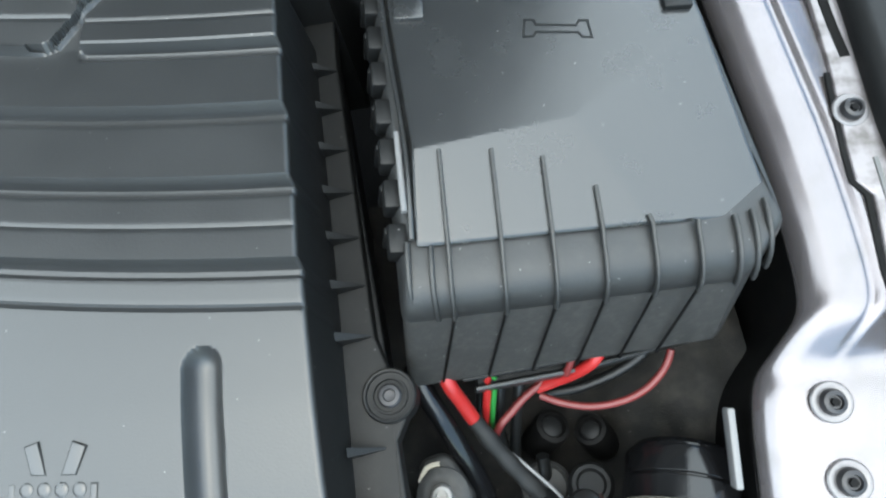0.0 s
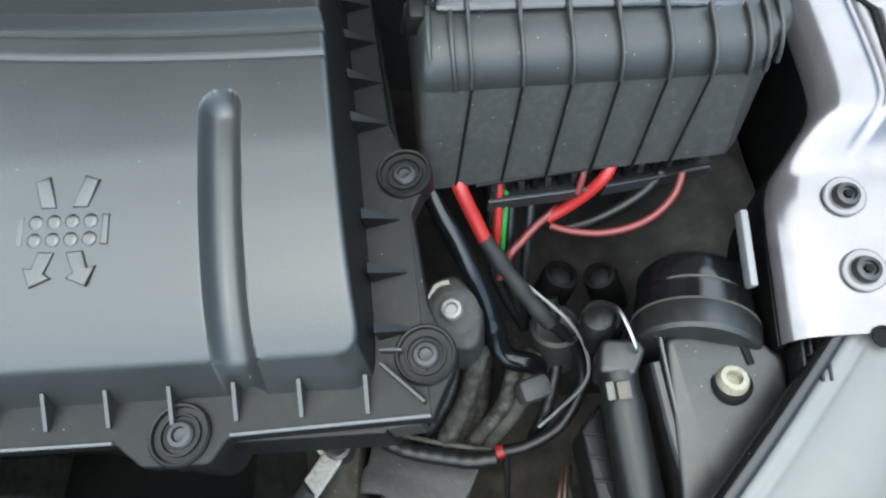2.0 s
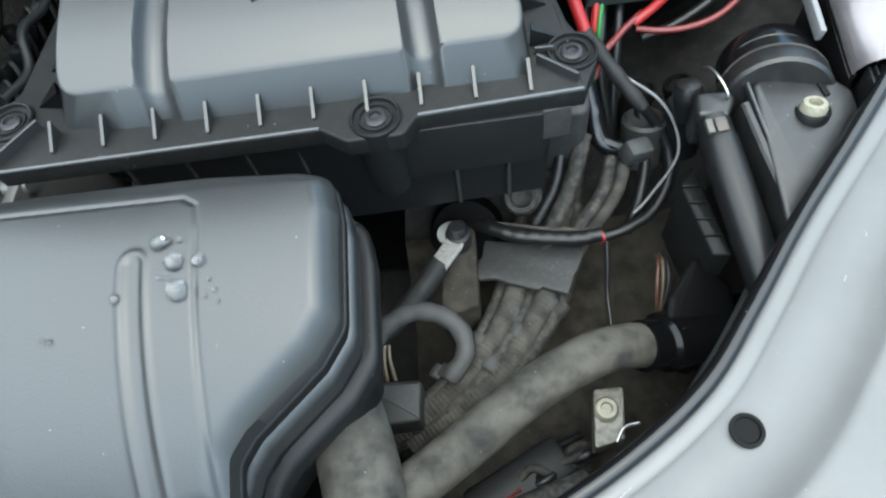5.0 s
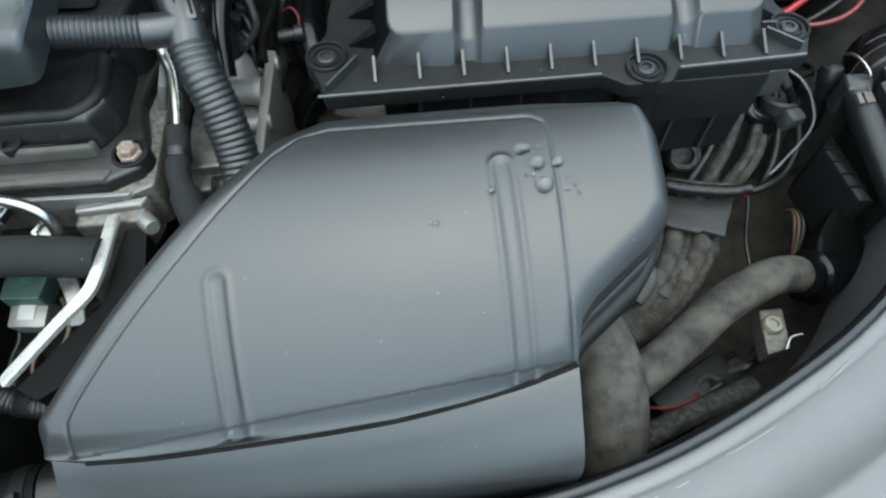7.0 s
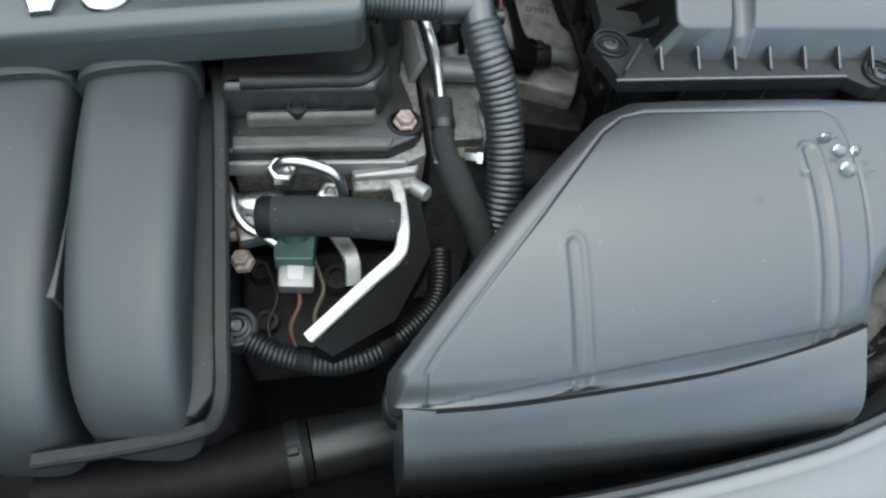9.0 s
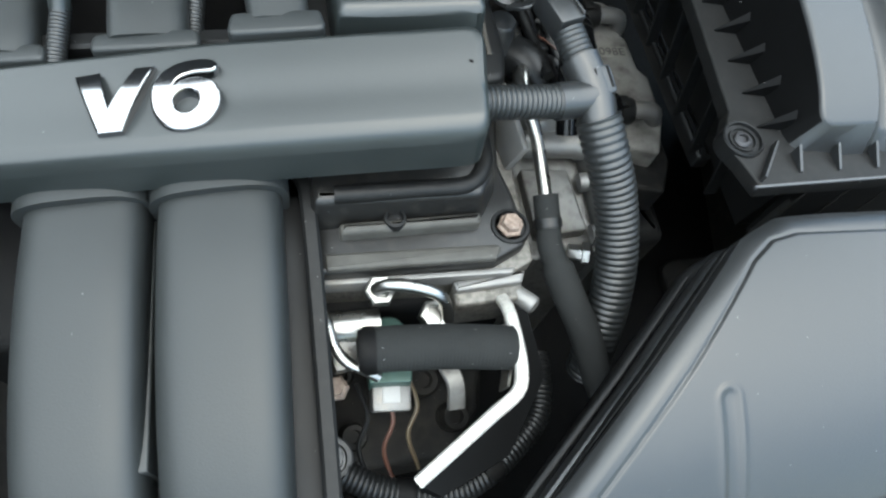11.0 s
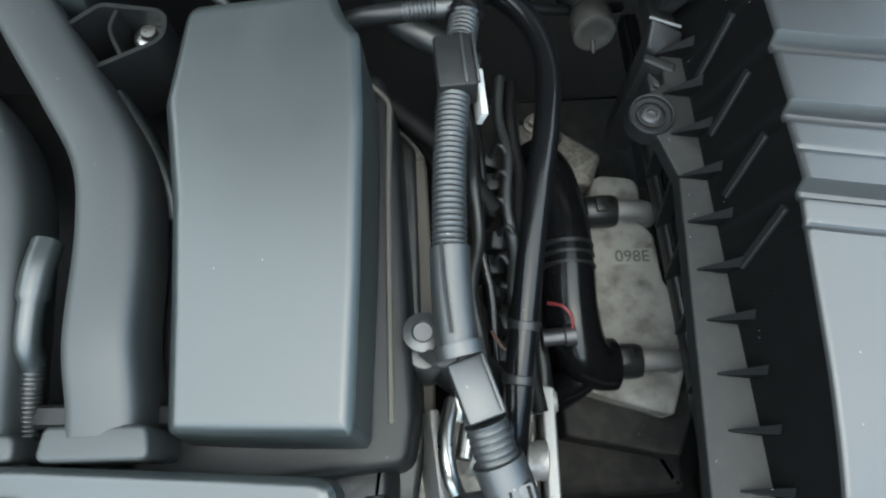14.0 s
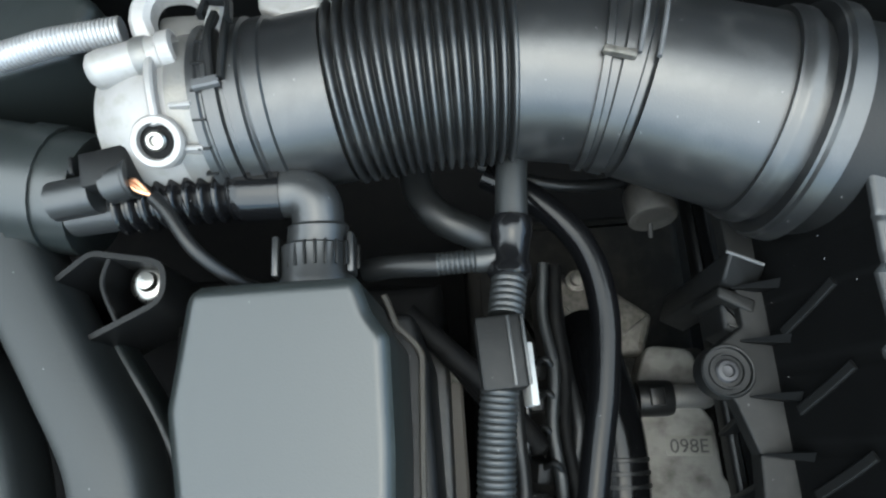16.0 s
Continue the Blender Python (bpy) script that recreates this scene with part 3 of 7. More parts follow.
LID_Z = np.convolve(np.pad(LID_Z, 9, mode="reflect", reflect_type="odd"), np.hanning(21)[1:-1] / np.hanning(21).sum(), mode="valid")


def lid_height(X, Y, d, level):
    z = np.interp(Y, LID_Y, LID_Z) + louvre(X, level)
    r = np.where(Y < 0.025, 0.0022, 0.0028)
    z -= r - np.sqrt(np.clip(r**2 - np.clip(r - d, 0, r) ** 2, 0, None))
    rear, _ = seg_distance(X, Y, [(-0.27, 0.3125), (-0.172, 0.3020), (-0.164, 0.3045), (-0.143, 0.3325), (-0.118, 0.365)])
    inside = (Y > 0.3025 - 0.107 * (X + 0.168)) & (X < -0.168 + (Y - 0.3015) * 0.79)
    z += 0.0062 * step01(np.where(inside, rear, -rear), -0.0014, 0.0012)
    for g in GROOVES:
        dist, _ = seg_distance(X, Y, g)
        z -= 0.0088 * (1 - np.clip(dist / 0.0098, 0, 1) ** 2.6) ** 1.2
    return z


def wall_foot(y):
    """Where the sloping left wall of the lid meets the flange."""
    return -0.2790 + 0.012 * (y - 0.03)


def lid_skirt(x, y):
    if x < -0.240 and y < 0.36:
        w = float(step01(np.array(y), 0.010, 0.030))
        return ((x - 0.004) * (1 - w) + wall_foot(y) * w, y - 0.0095 * (1 - w), 0.800)
    scoop = max(0.0, 1 - (min(abs(x + 0.0712), abs(x + 0.2165)) / 0.0085) ** 2)
    front = 1 - float(step01(np.array(y), 0.024, 0.040))
    return (x + (0.003 if x > -0.06 else 0), y - (0.0095 - 0.0035 * scoop) * front, 0.800)


airbox = thing("air_filter_box", (-0.15, 0.17, 0.60), "grey-black plastic air filter box with a louvred bolted lid", "air filter box")
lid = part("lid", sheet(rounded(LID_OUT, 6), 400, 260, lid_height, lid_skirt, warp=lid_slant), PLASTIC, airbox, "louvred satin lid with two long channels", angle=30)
# Lid side walls take darker copies of the plastic to hold their shade.
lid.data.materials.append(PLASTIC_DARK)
lid.data.materials.append(BLACK_AND_SHADE)
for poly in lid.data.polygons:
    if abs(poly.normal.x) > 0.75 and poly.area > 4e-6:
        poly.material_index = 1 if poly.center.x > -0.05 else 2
for a in RISERS:
    ya = a + 0.0258
    # Ribs on the left wall are coloured darker with its shade.
    part("wall_rib", ribbon([(-0.2632, ya - 0.006, 0.846), (-0.2680, ya - 0.014, 0.832), (-0.2740, ya - 0.024, 0.812)], 0.0046, 0.0020, (-1, 0, 0.2), smooth=False), PLASTIC_DARK, lid)
FLANGE = [(-0.3110, -0.0100, 0.002), (-0.1300, -0.0085, 0.004), (-0.1165, -0.0185, 0.006), (-0.0860, -0.0185, 0.006), (-0.0790, -0.0075, 0.004), (0.0105, -0.0040, 0.001), (0.0150, 0.0060, 0.003), (0.0215, 0.0180, 0.008), (0.0140, 0.0370, 0.008), (0.0095, 0.0480, 0.004), (0.0030, 0.0960, 0.004), (0.0130, 0.1180, 0.010), (-0.0010, 0.1320, 0.010), (-0.0080, 0.150, 0.004), (-0.0300, 0.330), (-0.0330, 0.380), (-0.2900, 0.380), (-0.2890, 0.300, 0.004), (-0.3020, 0.292, 0.010), (-0.3150, 0.278, 0.010), (-0.3000, 0.262, 0.010), (-0.2925, 0.235, 0.004), (-0.3035, 0.120, 0.004), (-0.3105, 0.050, 0.006), (-0.3245, 0.026, 0.012), (-0.3170, 0.010, 0.008)]
part("flange", block(FLANGE, 0.7885, 0.8000, 0.0014), FLANGE_GREY, airbox, "dusty flange of the lid")
part("lower_case", block([(-0.262, 0.006), (-0.12, 0.012), (0.000, 0.012), (-0.004, 0.14), (-0.035, 0.36), (-0.255, 0.36), (-0.258, 0.14)], 0.69, 0.7895, 0.001, -0.012), PLASTIC_DARK, airbox, "black lower half")
part("front_face", block([(-0.252, 0.0010), (-0.12, 0.0000), (-0.004, 0.0045), (-0.004, 0.012), (-0.252, 0.012)], 0.700, 0.7885, 0.001, -0.002), PLASTIC_DARK, airbox, "dusty front of the lower half")
for x in (-0.062, -0.030, -0.150, -0.180, -0.215, -0.25):
    part("rib", cuboid((x, 0.0035, 0.745), (0.0025, 0.006, 0.085)), PLASTIC_DUSTY, airbox)
for k in range(10):
    x = -0.2785 + k * 0.0290
    bm = bmesh.new()
    pr = [(0.0140, 0.797), (-0.0015, 0.797), (-0.0010, 0.8015), (0.0140, 0.8095)]
    rings(bm, [[(x - 0.0009, y, z) for y, z in pr], [(x + 0.0009, y, z) for y, z in pr]])
    part("gusset", bm, PLASTIC, airbox)
for k in range(11):
    y = 0.036 + k * 0.0285
    for side in (1, -1):
        wall = (-0.0105 - 0.115 * (y - 0.014)) if side > 0 else (wall_foot(y) + 0.0030)
        out = wall + side * (0.0165 if side > 0 else 0.0190)
        if side > 0 and (abs(y - 0.122) < 0.012):
            continue
        bm = bmesh.new()
        dy = 0.0045
        rings(bm, [[(wall, y, 0.797), (out, y, 0.797), (out, y, 0.8010), (wall, y, 0.8140 if side > 0 else 0.8170)], [(wall, y - dy, 0.797), (out, y - 0.001, 0.797), (out, y - 0.001, 0.8010), (wall, y - dy, 0.8120 if side > 0 else 0.8130)]])
        # Left gussets go near black for the shade beside the wall.
        part("gusset", bm, PLASTIC_DARK if side > 0 else BLACK_AND_SHADE, airbox)
part("corner_rib", ribbon([(-0.0115, 0.0195, 0.799), (0.0075, 0.0020, 0.799)], 0.0018, 0.0075, smooth=False), PLASTIC, airbox)
part("corner_rib", ribbon([(-0.0120, 0.0260, 0.799), (-0.0020, 0.0255, 0.799)], 0.0014, 0.0060, smooth=False), PLASTIC, airbox)
part("corner_rib", ribbon([(-0.2900, 0.0200, 0.799), (-0.3100, -0.0060, 0.799)], 0.0018, 0.0075, smooth=False), PLASTIC, airbox)
part("edge_lip", ribbon([(0.0095, -0.0030, 0.7995), (-0.0780, -0.0066, 0.7995)], 0.0016, 0.0016, smooth=False), WORN, airbox, "rubbed bright edge")
part("case_rim", block([(-0.2690, 0.0760, 0.003), (-0.2560, 0.0760, 0.003), (-0.2560, 0.4370, 0.003), (-0.2705, 0.4370, 0.003)], 0.6900, 0.7040, 0.004), RUBBER, airbox, "dark rim along the lower case")
part("edge_lip", ribbon([(-0.1310, -0.0076, 0.7995), (-0.3155, -0.0095, 0.7995)], 0.0016, 0.0016, smooth=False), WORN, airbox)
part("hanging_skirt", block([(-0.110, -0.0085), (-0.012, -0.0075), (-0.006, 0.004), (-0.110, 0.004)], 0.7500, 0.7890, 0.001), PLASTIC_DARK, airbox, "dusty panel under the flange")
part("hanging_skirt", block([(-0.012, -0.0060), (0.004, -0.0045), (0.004, 0.004), (-0.012, 0.004)], 0.7660, 0.7890, 0.001), PLASTIC_DUSTY, airbox)
for y in (0.045, 0.085, 0.125, 0.165, 0.205, 0.245, 0.285):
    part("wall_fin", ribbon([(-0.2640, y, 0.70), (-0.2700, y + 0.020, 0.785)], 0.003, 0.010, (-1, 0, 0), smooth=False), PLASTIC_DARK, airbox)
part("boss_column", turned([(0.0115, -0.045), (0.0125, -0.02), (0.0125, 0.0)], (-0.1005, -0.0060, 0.7900), n=20), PLASTIC_DARK, airbox)
for x, y in ((-0.0005, 0.1180), (0.0080, 0.0235), (-0.1005, -0.0055), (-0.3100, 0.0260), (-0.3015, 0.2770)):
    boss = part("screw_boss", turned([(0.0140, -0.010), (0.0140, 0.0025), (0.0132, 0.0036), (0.0122, 0.0034), (0.0118, 0.0012), (0.0095, 0.0010), (0.0092, 0.0022), (0.0084, 0.0022), (0.0080, 0.0008), (0.0064, 0.0006)], (x, y, 0.7992), n=32), PLASTIC_DARK, airbox, "ringed cup round the screw", angle=25)
    part("screw", turned([(0.0062, 0.0), (0.0062, 0.0016), (0.0052, 0.0026), (0.0034, 0.0028), (0.0029, 0.0010), (0.0012, 0.0008)], (x, y, 0.7995), n=20), BOLT, boss)

# the airflow sign moulded on the lid: two inlet tabs, a pad of eight dots between end bars, two outlet arrows
SIGN = pose(-0.1450, 0.0770, 0.8424, 12.5, 0, -2)


def sign_piece(outline, h=0.0011):
    # Darker rim round each piece puts its edge shade into the colour.
    edge = slab(bmesh.new(), inset(rounded(outline), -0.0004), -0.001, 0.0002, 0.0001)
    edge.transform(SIGN)
    part("outline", edge, PLASTIC_DARK, lid)
    bm = block(outline, -0.001, h * 0.5, 0.0003)
    bm.transform(SIGN)
    return bm


for sx in (-1, 1):
    part("inlet_tab", sign_piece([(p[0] * sx, p[1]) for p in ([(0.004, 0.0105), (0.0105, 0.0105), (0.0145, 0.0225), (0.0085, 0.0245)] if sx > 0 else [(0.0105, 0.0105), (0.004, 0.0105), (0.0085, 0.0245), (0.0145, 0.0225)])]), SIGN_GLOSS, lid)
    part("end_bar", sign_piece([(0.0195 * sx - 0.0014, -0.0065), (0.0195 * sx + 0.0014, -0.0065), (0.0195 * sx + 0.0014, 0.0065), (0.0195 * sx - 0.0014, 0.0065)]), SIGN_GLOSS, lid)
    ar = [(0.0030, -0.0100), (0.0100, -0.0095), (0.0125, -0.0170), (0.0160, -0.0165), (0.0125, -0.0245), (0.0040, -0.0210), (0.0070, -0.0190)]
    part("outlet_arrow", sign_piece([(x * sx, y) for x, y in (ar[::-1] if sx > 0 else ar)]), SIGN_GLOSS, lid)
    for k in range(4):
        bm = turned([(0.0033, -0.001), (0.0033, 0.0004), (0.0027, 0.0008), (0.0012, 0.0009)], (-0.0126 + k * 0.0084, 0.0040 * sx, 0), n=16)
        bm.transform(SIGN)
        part("dot", bm, SIGN_GLOSS, lid)

# ---- the battery box ----
battery = thing("battery_box", (0.10, 0.30, 0.60), "grey-black ribbed plastic battery box with a faceted lid", "battery box")


def leaning(x, z):
    """The box stands tilted down towards the wing, its lid more than its foot."""
    return z - (x - 0.02) * float(np.interp(z, [0.765, 0.835], [0.09, 0.17]))


def battery_lid(X, Y, d):
    top = 0.8545 - 0.14 * (X - 0.0365) - 0.03 * (Y - 0.2265)
    front = 0.8472 - 0.17 * (X - 0.022) + (Y - 0.1795 - 0.08 * (X - 0.022)) * 0.20
    right = 0.8490 - 0.282 * (X - 0.0804) + 0.145 * (Y - 0.2265)
    z = np.minimum(np.minimum(top, front), right)
    z -= 0.0012 * np.clip(1 - d / 0.002, 0, 1) ** 2
    return z


BLID = [(0.0222, 0.1795, 0.002), (0.2045, 0.1940, 0.001), (0.1960, 0.2350, 0.01), (0.1830, 0.3070, 0.01), (0.1650, 0.430, 0.004), (0.0020, 0.430, 0.004), (0.0145, 0.3050, 0.01), (0.0235, 0.2280, 0.01)]
blid = part("lid", sheet(rounded(BLID), 150, 160, battery_lid, lambda x, y: (x, y + 0.0006, leaning(x, 0.8430) + 0.05 * (y - 0.18))), BATTERY, battery, "three-facet lid", angle=8)


def body_loop(x0, x1, yf, r, c, lean=0.016):
    return rounded([(x0, yf, r), (x1 - c, yf + lean, r), (x1, yf + lean + c * 1.1, r), (x1 - 0.030, 0.43, 0.004), (x0 - 0.018, 0.43, 0.004)], 4)


def case_loops(levels):
    bm = bmesh.new()
    rings(bm, [[(p.x, p.y, leaning(p.x, z)) for p in body_loop(*a)] for z, a in levels])
    return bm


part("case", case_loops(((0.7660, (0.0070, 0.1850, 0.1290, 0.004, 0.008, 0.018)), (0.7665, (0.0045, 0.1868, 0.1265, 0.004, 0.008, 0.018)), (0.8230, (0.0115, 0.2055, 0.1488, 0.006, 0.022)), (0.8234, (0.0117, 0.2055, 0.1490, 0.006, 0.022)))), PLASTIC_DUSTY, battery, "dusty dark case", angle=50)
part("shoulder", case_loops(((0.8232, (0.0110, 0.2060, 0.1484, 0.006, 0.022)), (0.8280, (0.0120, 0.2065, 0.1492, 0.006, 0.021)), (0.8335, (0.0135, 0.2068, 0.1513, 0.006, 0.019)), (0.8380, (0.0150, 0.2066, 0.1545, 0.006, 0.017)), (0.8412, (0.0165, 0.2062, 0.1590, 0.006, 0.014)), (0.8430, (0.0180, 0.2056, 0.1650, 0.006, 0.011, 0.015)), (0.8436, (0.0190, 0.2050, 0.1720, 0.005, 0.008, 0.0145)), (0.8438, (0.0205, 0.2045, 0.1800, 0.004, 0.006, 0.0145)))), BATTERY_SIDE, battery, "rounded satin shoulder", angle=50)
part("base", block([(0.01, 0.205), (0.17, 0.205), (0.17, 0.43), (-0.02, 0.43)], 0.60, 0.7530, 0.001), BLACK, battery, "black battery tray")
for xt, xb in ((0.0375, 0.0235), (0.0628, 0.0490), (0.0875, 0.0740), (0.1122, 0.0990), (0.1372, 0.1230), (0.1600, 0.1440)):
    yo = 0.08 * (xt - 0.022)
    crease = 0.2265 if xt < 0.081 else 0.2265 - (xt - 0.081) * 0.60
    pts = [(xt - 0.0010, crease, float(battery_lid(np.array(xt), np.array(crease), np.array(1.0))) - 0.0015)] if crease > 0.190 else []
    pts += [(xt, 0.1795 + yo, leaning(xt, 0.8462)), (xt, 0.1735 + yo, leaning(xt, 0.8440)), (xt, 0.1650 + yo, leaning(xt, 0.8428)), (xt, 0.1580 + yo, leaning(xt, 0.8400)), (xt, 0.1530 + yo, leaning(xt, 0.8345)), (xt - 0.0005, 0.1500 + yo, leaning(xt, 0.8260))]
    part("rib", ribbon(pts, 0.0020, 0.0038, (0, -0.6, 0.8)), BATTERY_SIDE, battery)
    part("rib", ribbon([(xt - 0.0008, 0.1490 + yo, leaning(xt, 0.8250)), (xt + (xb - xt) * 0.97, 0.1278 + yo, leaning(xt, 0.7680))], 0.0014, 0.0012, (0, -0.9, 0.4), smooth=False), BLACK, battery)
for x, yo in ((0.0290, 0.001), (0.0180, 0.003), (0.1800, 0.0135), (0.1895, 0.0165), (0.1975, 0.0225)):
    part("rib", ribbon([(x, 0.1790 + yo, leaning(x, 0.8440)), (x, 0.1700 + yo, leaning(x, 0.8440)), (x, 0.1590 + yo, leaning(x, 0.8405)), (x, 0.1525 + yo, leaning(x, 0.8330)), (x, 0.1500 + yo, leaning(x, 0.8240))], 0.0024, 0.0030, (0, -0.6, 0.8)), BATTERY_SIDE, battery)
part("bottom_edge", ribbon([(0.0350, 0.1290, 0.7640), (0.1795, 0.1478, 0.7525)], 0.002, 0.002, smooth=False), PLASTIC_DARK, battery)
part("side_strap", ribbon([(0.0178, 0.1965, 0.8485), (0.0150, 0.2416, 0.8470)], 0.0030, 0.003, smooth=False), STRIP, battery, "pale side strap")
for k in range(9):
    y = 0.186 + k * 0.024
    part("side_clip", cuboid((0.0120 - (y - 0.2) * 0.075, y, 0.8380), (0.012, 0.016, 0.014), (0, 14, 3), 0.002), PLASTIC_DARK, battery)
    part("side_clip", cuboid((0.0055 - (y - 0.2) * 0.075, y + 0.006, 0.8300), (0.006, 0.004, 0.020), (0, 14, 3), 0.001), PLASTIC_DARK, battery)
part("side_rail", ribbon([(0.0205, 0.1830, 0.8450), (0.0195, 0.2300, 0.8480), (0.0105, 0.3100, 0.8485), (0.0010, 0.4200, 0.8460)], 0.0028, 0.004), BATTERY, battery)
# moulded mark in the lid: an I-shaped frame
bm = bmesh.new()
mk = pose(0.1025, 0.2988, 0.8427, -1.7, 8, -2)
lo = [Vector(p) for p in [(-0.0190, -0.0062), (-0.0130, -0.0062), (-0.0110, -0.0030), (0.0110, -0.0030), (0.0130, -0.0062), (0.0190, -0.0062), (0.0175, 0.0062), (0.0120, 0.0062), (0.0105, 0.0030), (-0.0105, 0.0030), (-0.0120, 0.0062), (-0.0175, 0.0062)]]
li = inset(lo, 0.0011)
rings(bm, [[(p.x, p.y, -0.001) for p in lo], [(p.x, p.y, 0.0008) for p in lo], [(p.x, p.y, 0.0008) for p in li], [(p.x, p.y, -0.001) for p in li]], False, False)
bm.transform(mk)
part("moulded_mark", bm, PLASTIC_DARK, blid)
part("corner_catch", cuboid((0.0240, 0.3170, 0.8540), (0.016, 0.022, 0.004), (-2, 8, 2), 0.0012), BATTERY, blid)
part("corner_catch", cuboid((0.1700, 0.3150, 0.8345), (0.016, 0.010, 0.004), (-2, 8, 2), 0.0012), PLASTIC_DARK, blid)

# ---- the front air intake box, sloping forwards ----
def slope(x, y):
    """The lid bends forwards and falls a little towards the engine."""
    return 0.8018 + 0.08 * (x + 0.25) + 0.3977 * (y + 0.12) - 3.398 * (y + 0.12) ** 2


DUCT_OUT = [(-0.4860, -0.2010, 0.006), (-0.4600, -0.2052), (-0.4200, -0.2066), (-0.3705, -0.2062), (-0.3250, -0.2052), (-0.2820, -0.2034), (-0.2450, -0.1998), (-0.2083, -0.1948), (-0.1780, -0.1885, 0.002), (-0.1740, -0.1680, 0.010), (-0.1650, -0.1585, 0.012), (-0.1300, -0.1345, 0.008), (-0.1180, -0.1200, 0.012), (-0.1165, -0.0720, 0.01), (-0.1200, -0.0500, 0.016), (-0.1360, -0.0455, 0.010), (-0.2800, -0.0330, 0.02), (-0.3120, -0.0320, 0.02), (-0.3400, -0.0440, 0.03), (-0.4050, -0.1045), (-0.4700, -0.1660, 0.02), (-0.4880, -0.1830, 0.010)]
SEAM = [(-0.4670, -0.2035), (-0.4655, -0.1870), (-0.4580, -0.1780), (-0.3910, -0.1127), (-0.3420, -0.0606), (-0.3255, -0.0490), (-0.3080, -0.0460), (-0.1900, -0.0560), (-0.1830, -0.0612), (-0.1810, -0.0727), (-0.1800, -0.1875)]
RIBS = [[(-0.3735, -0.1320), (-0.3700, -0.2060)], [(-0.2108, -0.0880), (-0.2083, -0.1930)]]


def rim_drop(x):
    return 0.0045 + 0.0085 * step01(np.abs(x + 0.285), 0.09, 0.19)


def duct_height(X, Y, d):
    z = slope(X, Y)
    z -= rim_drop(X) * np.clip(1 - d / 0.012, 0, 1) ** 2 * step01(Y + 0.2105 - 0.05 * np.clip(X + 0.28, 0, 1), 0.004, 0.016)
    s, _ = seg_distance(X, Y, SEAM)
    ring = SEAM + SEAM[:1]
    inside = np.zeros(X.shape, bool)
    for a, b in zip(ring, ring[1:]):
        hit = ((a[1] > Y) != (b[1] > Y)) & (X < a[0] + (b[0] - a[0]) * (Y - a[1]) / (b[1] - a[1] + 1e-12))
        inside ^= hit
    z += np.where(inside, 0.0007, 0.0) * step01(s, 0.0, 0.0025) - 0.0007 * np.exp(-(s / 0.0012) ** 2)
    for g in RIBS:
        r, _ = seg_distance(X, Y, g)
        z += 0.0007 * np.exp(-((r - 0.0062) / 0.0019) ** 2) - 0.0009 * np.exp(-(r / 0.0042) ** 4)
    return z


duct = thing("air_intake_box", (-0.30, -0.14, 0.60), "smooth grey plastic air intake box with a seamed lid", "air intake box")
part("lid", sheet(rounded(DUCT_OUT, 6), 400, 240, duct_height, lambda x, y: (x, y - 0.0005, slope(x, y) - 0.020)), PLASTIC, duct, "seamed lid with two long ribs", angle=30)
part("lid_rim", slab(bmesh.new(), inset(rounded(DUCT_OUT, 6), -0.0012), -0.023, -0.0175, 0.0012, 0, slope), PLASTIC_DARK, duct)


def skirt_sheet():
    """The skirt falls forward from the lid's lower edge in a soft curve."""
    loops = []
    for k in range(61):
        x = -0.4800 + 0.3025 * k / 60
        yb = float(np.interp(x, [-0.486, -0.46, -0.42, -0.37, -0.325, -0.282, -0.245, -0.208, -0.177], [-0.2010, -0.2050, -0.2062, -0.2058, -0.2048, -0.2030, -0.1994, -0.1944, -0.1880]))
        yf = float(np.interp(x, [-0.48, -0.40, -0.325, -0.25, -0.17], [-0.2345, -0.2380, -0.2400, -0.2405, -0.2385]))
        zt = slope(x, yb) - 0.0045
        yk = yb + 0.0015
        prof = [(0.0, 0.0), (0.0045, -0.0032), (0.012, -0.0108), (0.019, -0.0182), (0.0245, -0.0240), (0.0285, -0.0292), (0.0315, -0.0345), (0.0335, -0.0410), (0.0345, -0.0490), (0.0347, -0.058)]
        stretch = (yk - yf) / 0.0347
        loops.append([(x, yb + 0.012, zt - 0.004)] + [(x, yk - a * stretch, zt + b) for a, b in prof] + [(x, yf, 0.61), (x, yb + 0.012, 0.61)])
    bm = bmesh.new()
    rings(bm, loops)
    return bm


part("seam_gap", ribbon([(x, y - 0.0006, slope(x, y) - 0.0045) for x, y in [p[:2] for p in DUCT_OUT[1:9]]], 0.0022, 0.0022), BLACK, duct, "dark gap under the lid's edge")
part("front_skirt", skirt_sheet(), PLASTIC, duct, "front skirt below the lid", angle=50)
o = inset(rounded([(-0.4850, -0.1880, 0.012), (-0.4700, -0.1960, 0.01), (-0.1800, -0.1800, 0.01), (-0.1740, -0.1680, 0.010), (-0.1650, -0.1585, 0.012), (-0.1300, -0.1345, 0.008), (-0.1180, -0.1200, 0.012), (-0.1165, -0.0720, 0.01), (-0.1200, -0.0500, 0.016), (-0.1360, -0.0455, 0.010), (-0.2800, -0.0330, 0.02), (-0.3120, -0.0320, 0.02), (-0.3400, -0.0440, 0.03), (-0.4050, -0.1045), (-0.4700, -0.1660, 0.02)], 6), 0.001)
part("lower_case", slab(bmesh.new(), o, -0.120, -0.0185, 0.002, 0, slope), PLASTIC_DARK, duct, "dark lower half")
part("flange_step", slab(bmesh.new(), inset(o, -0.0035), -0.046, -0.030, 0.005, 0, slope), PLASTIC, duct, "dark collar under the lid")
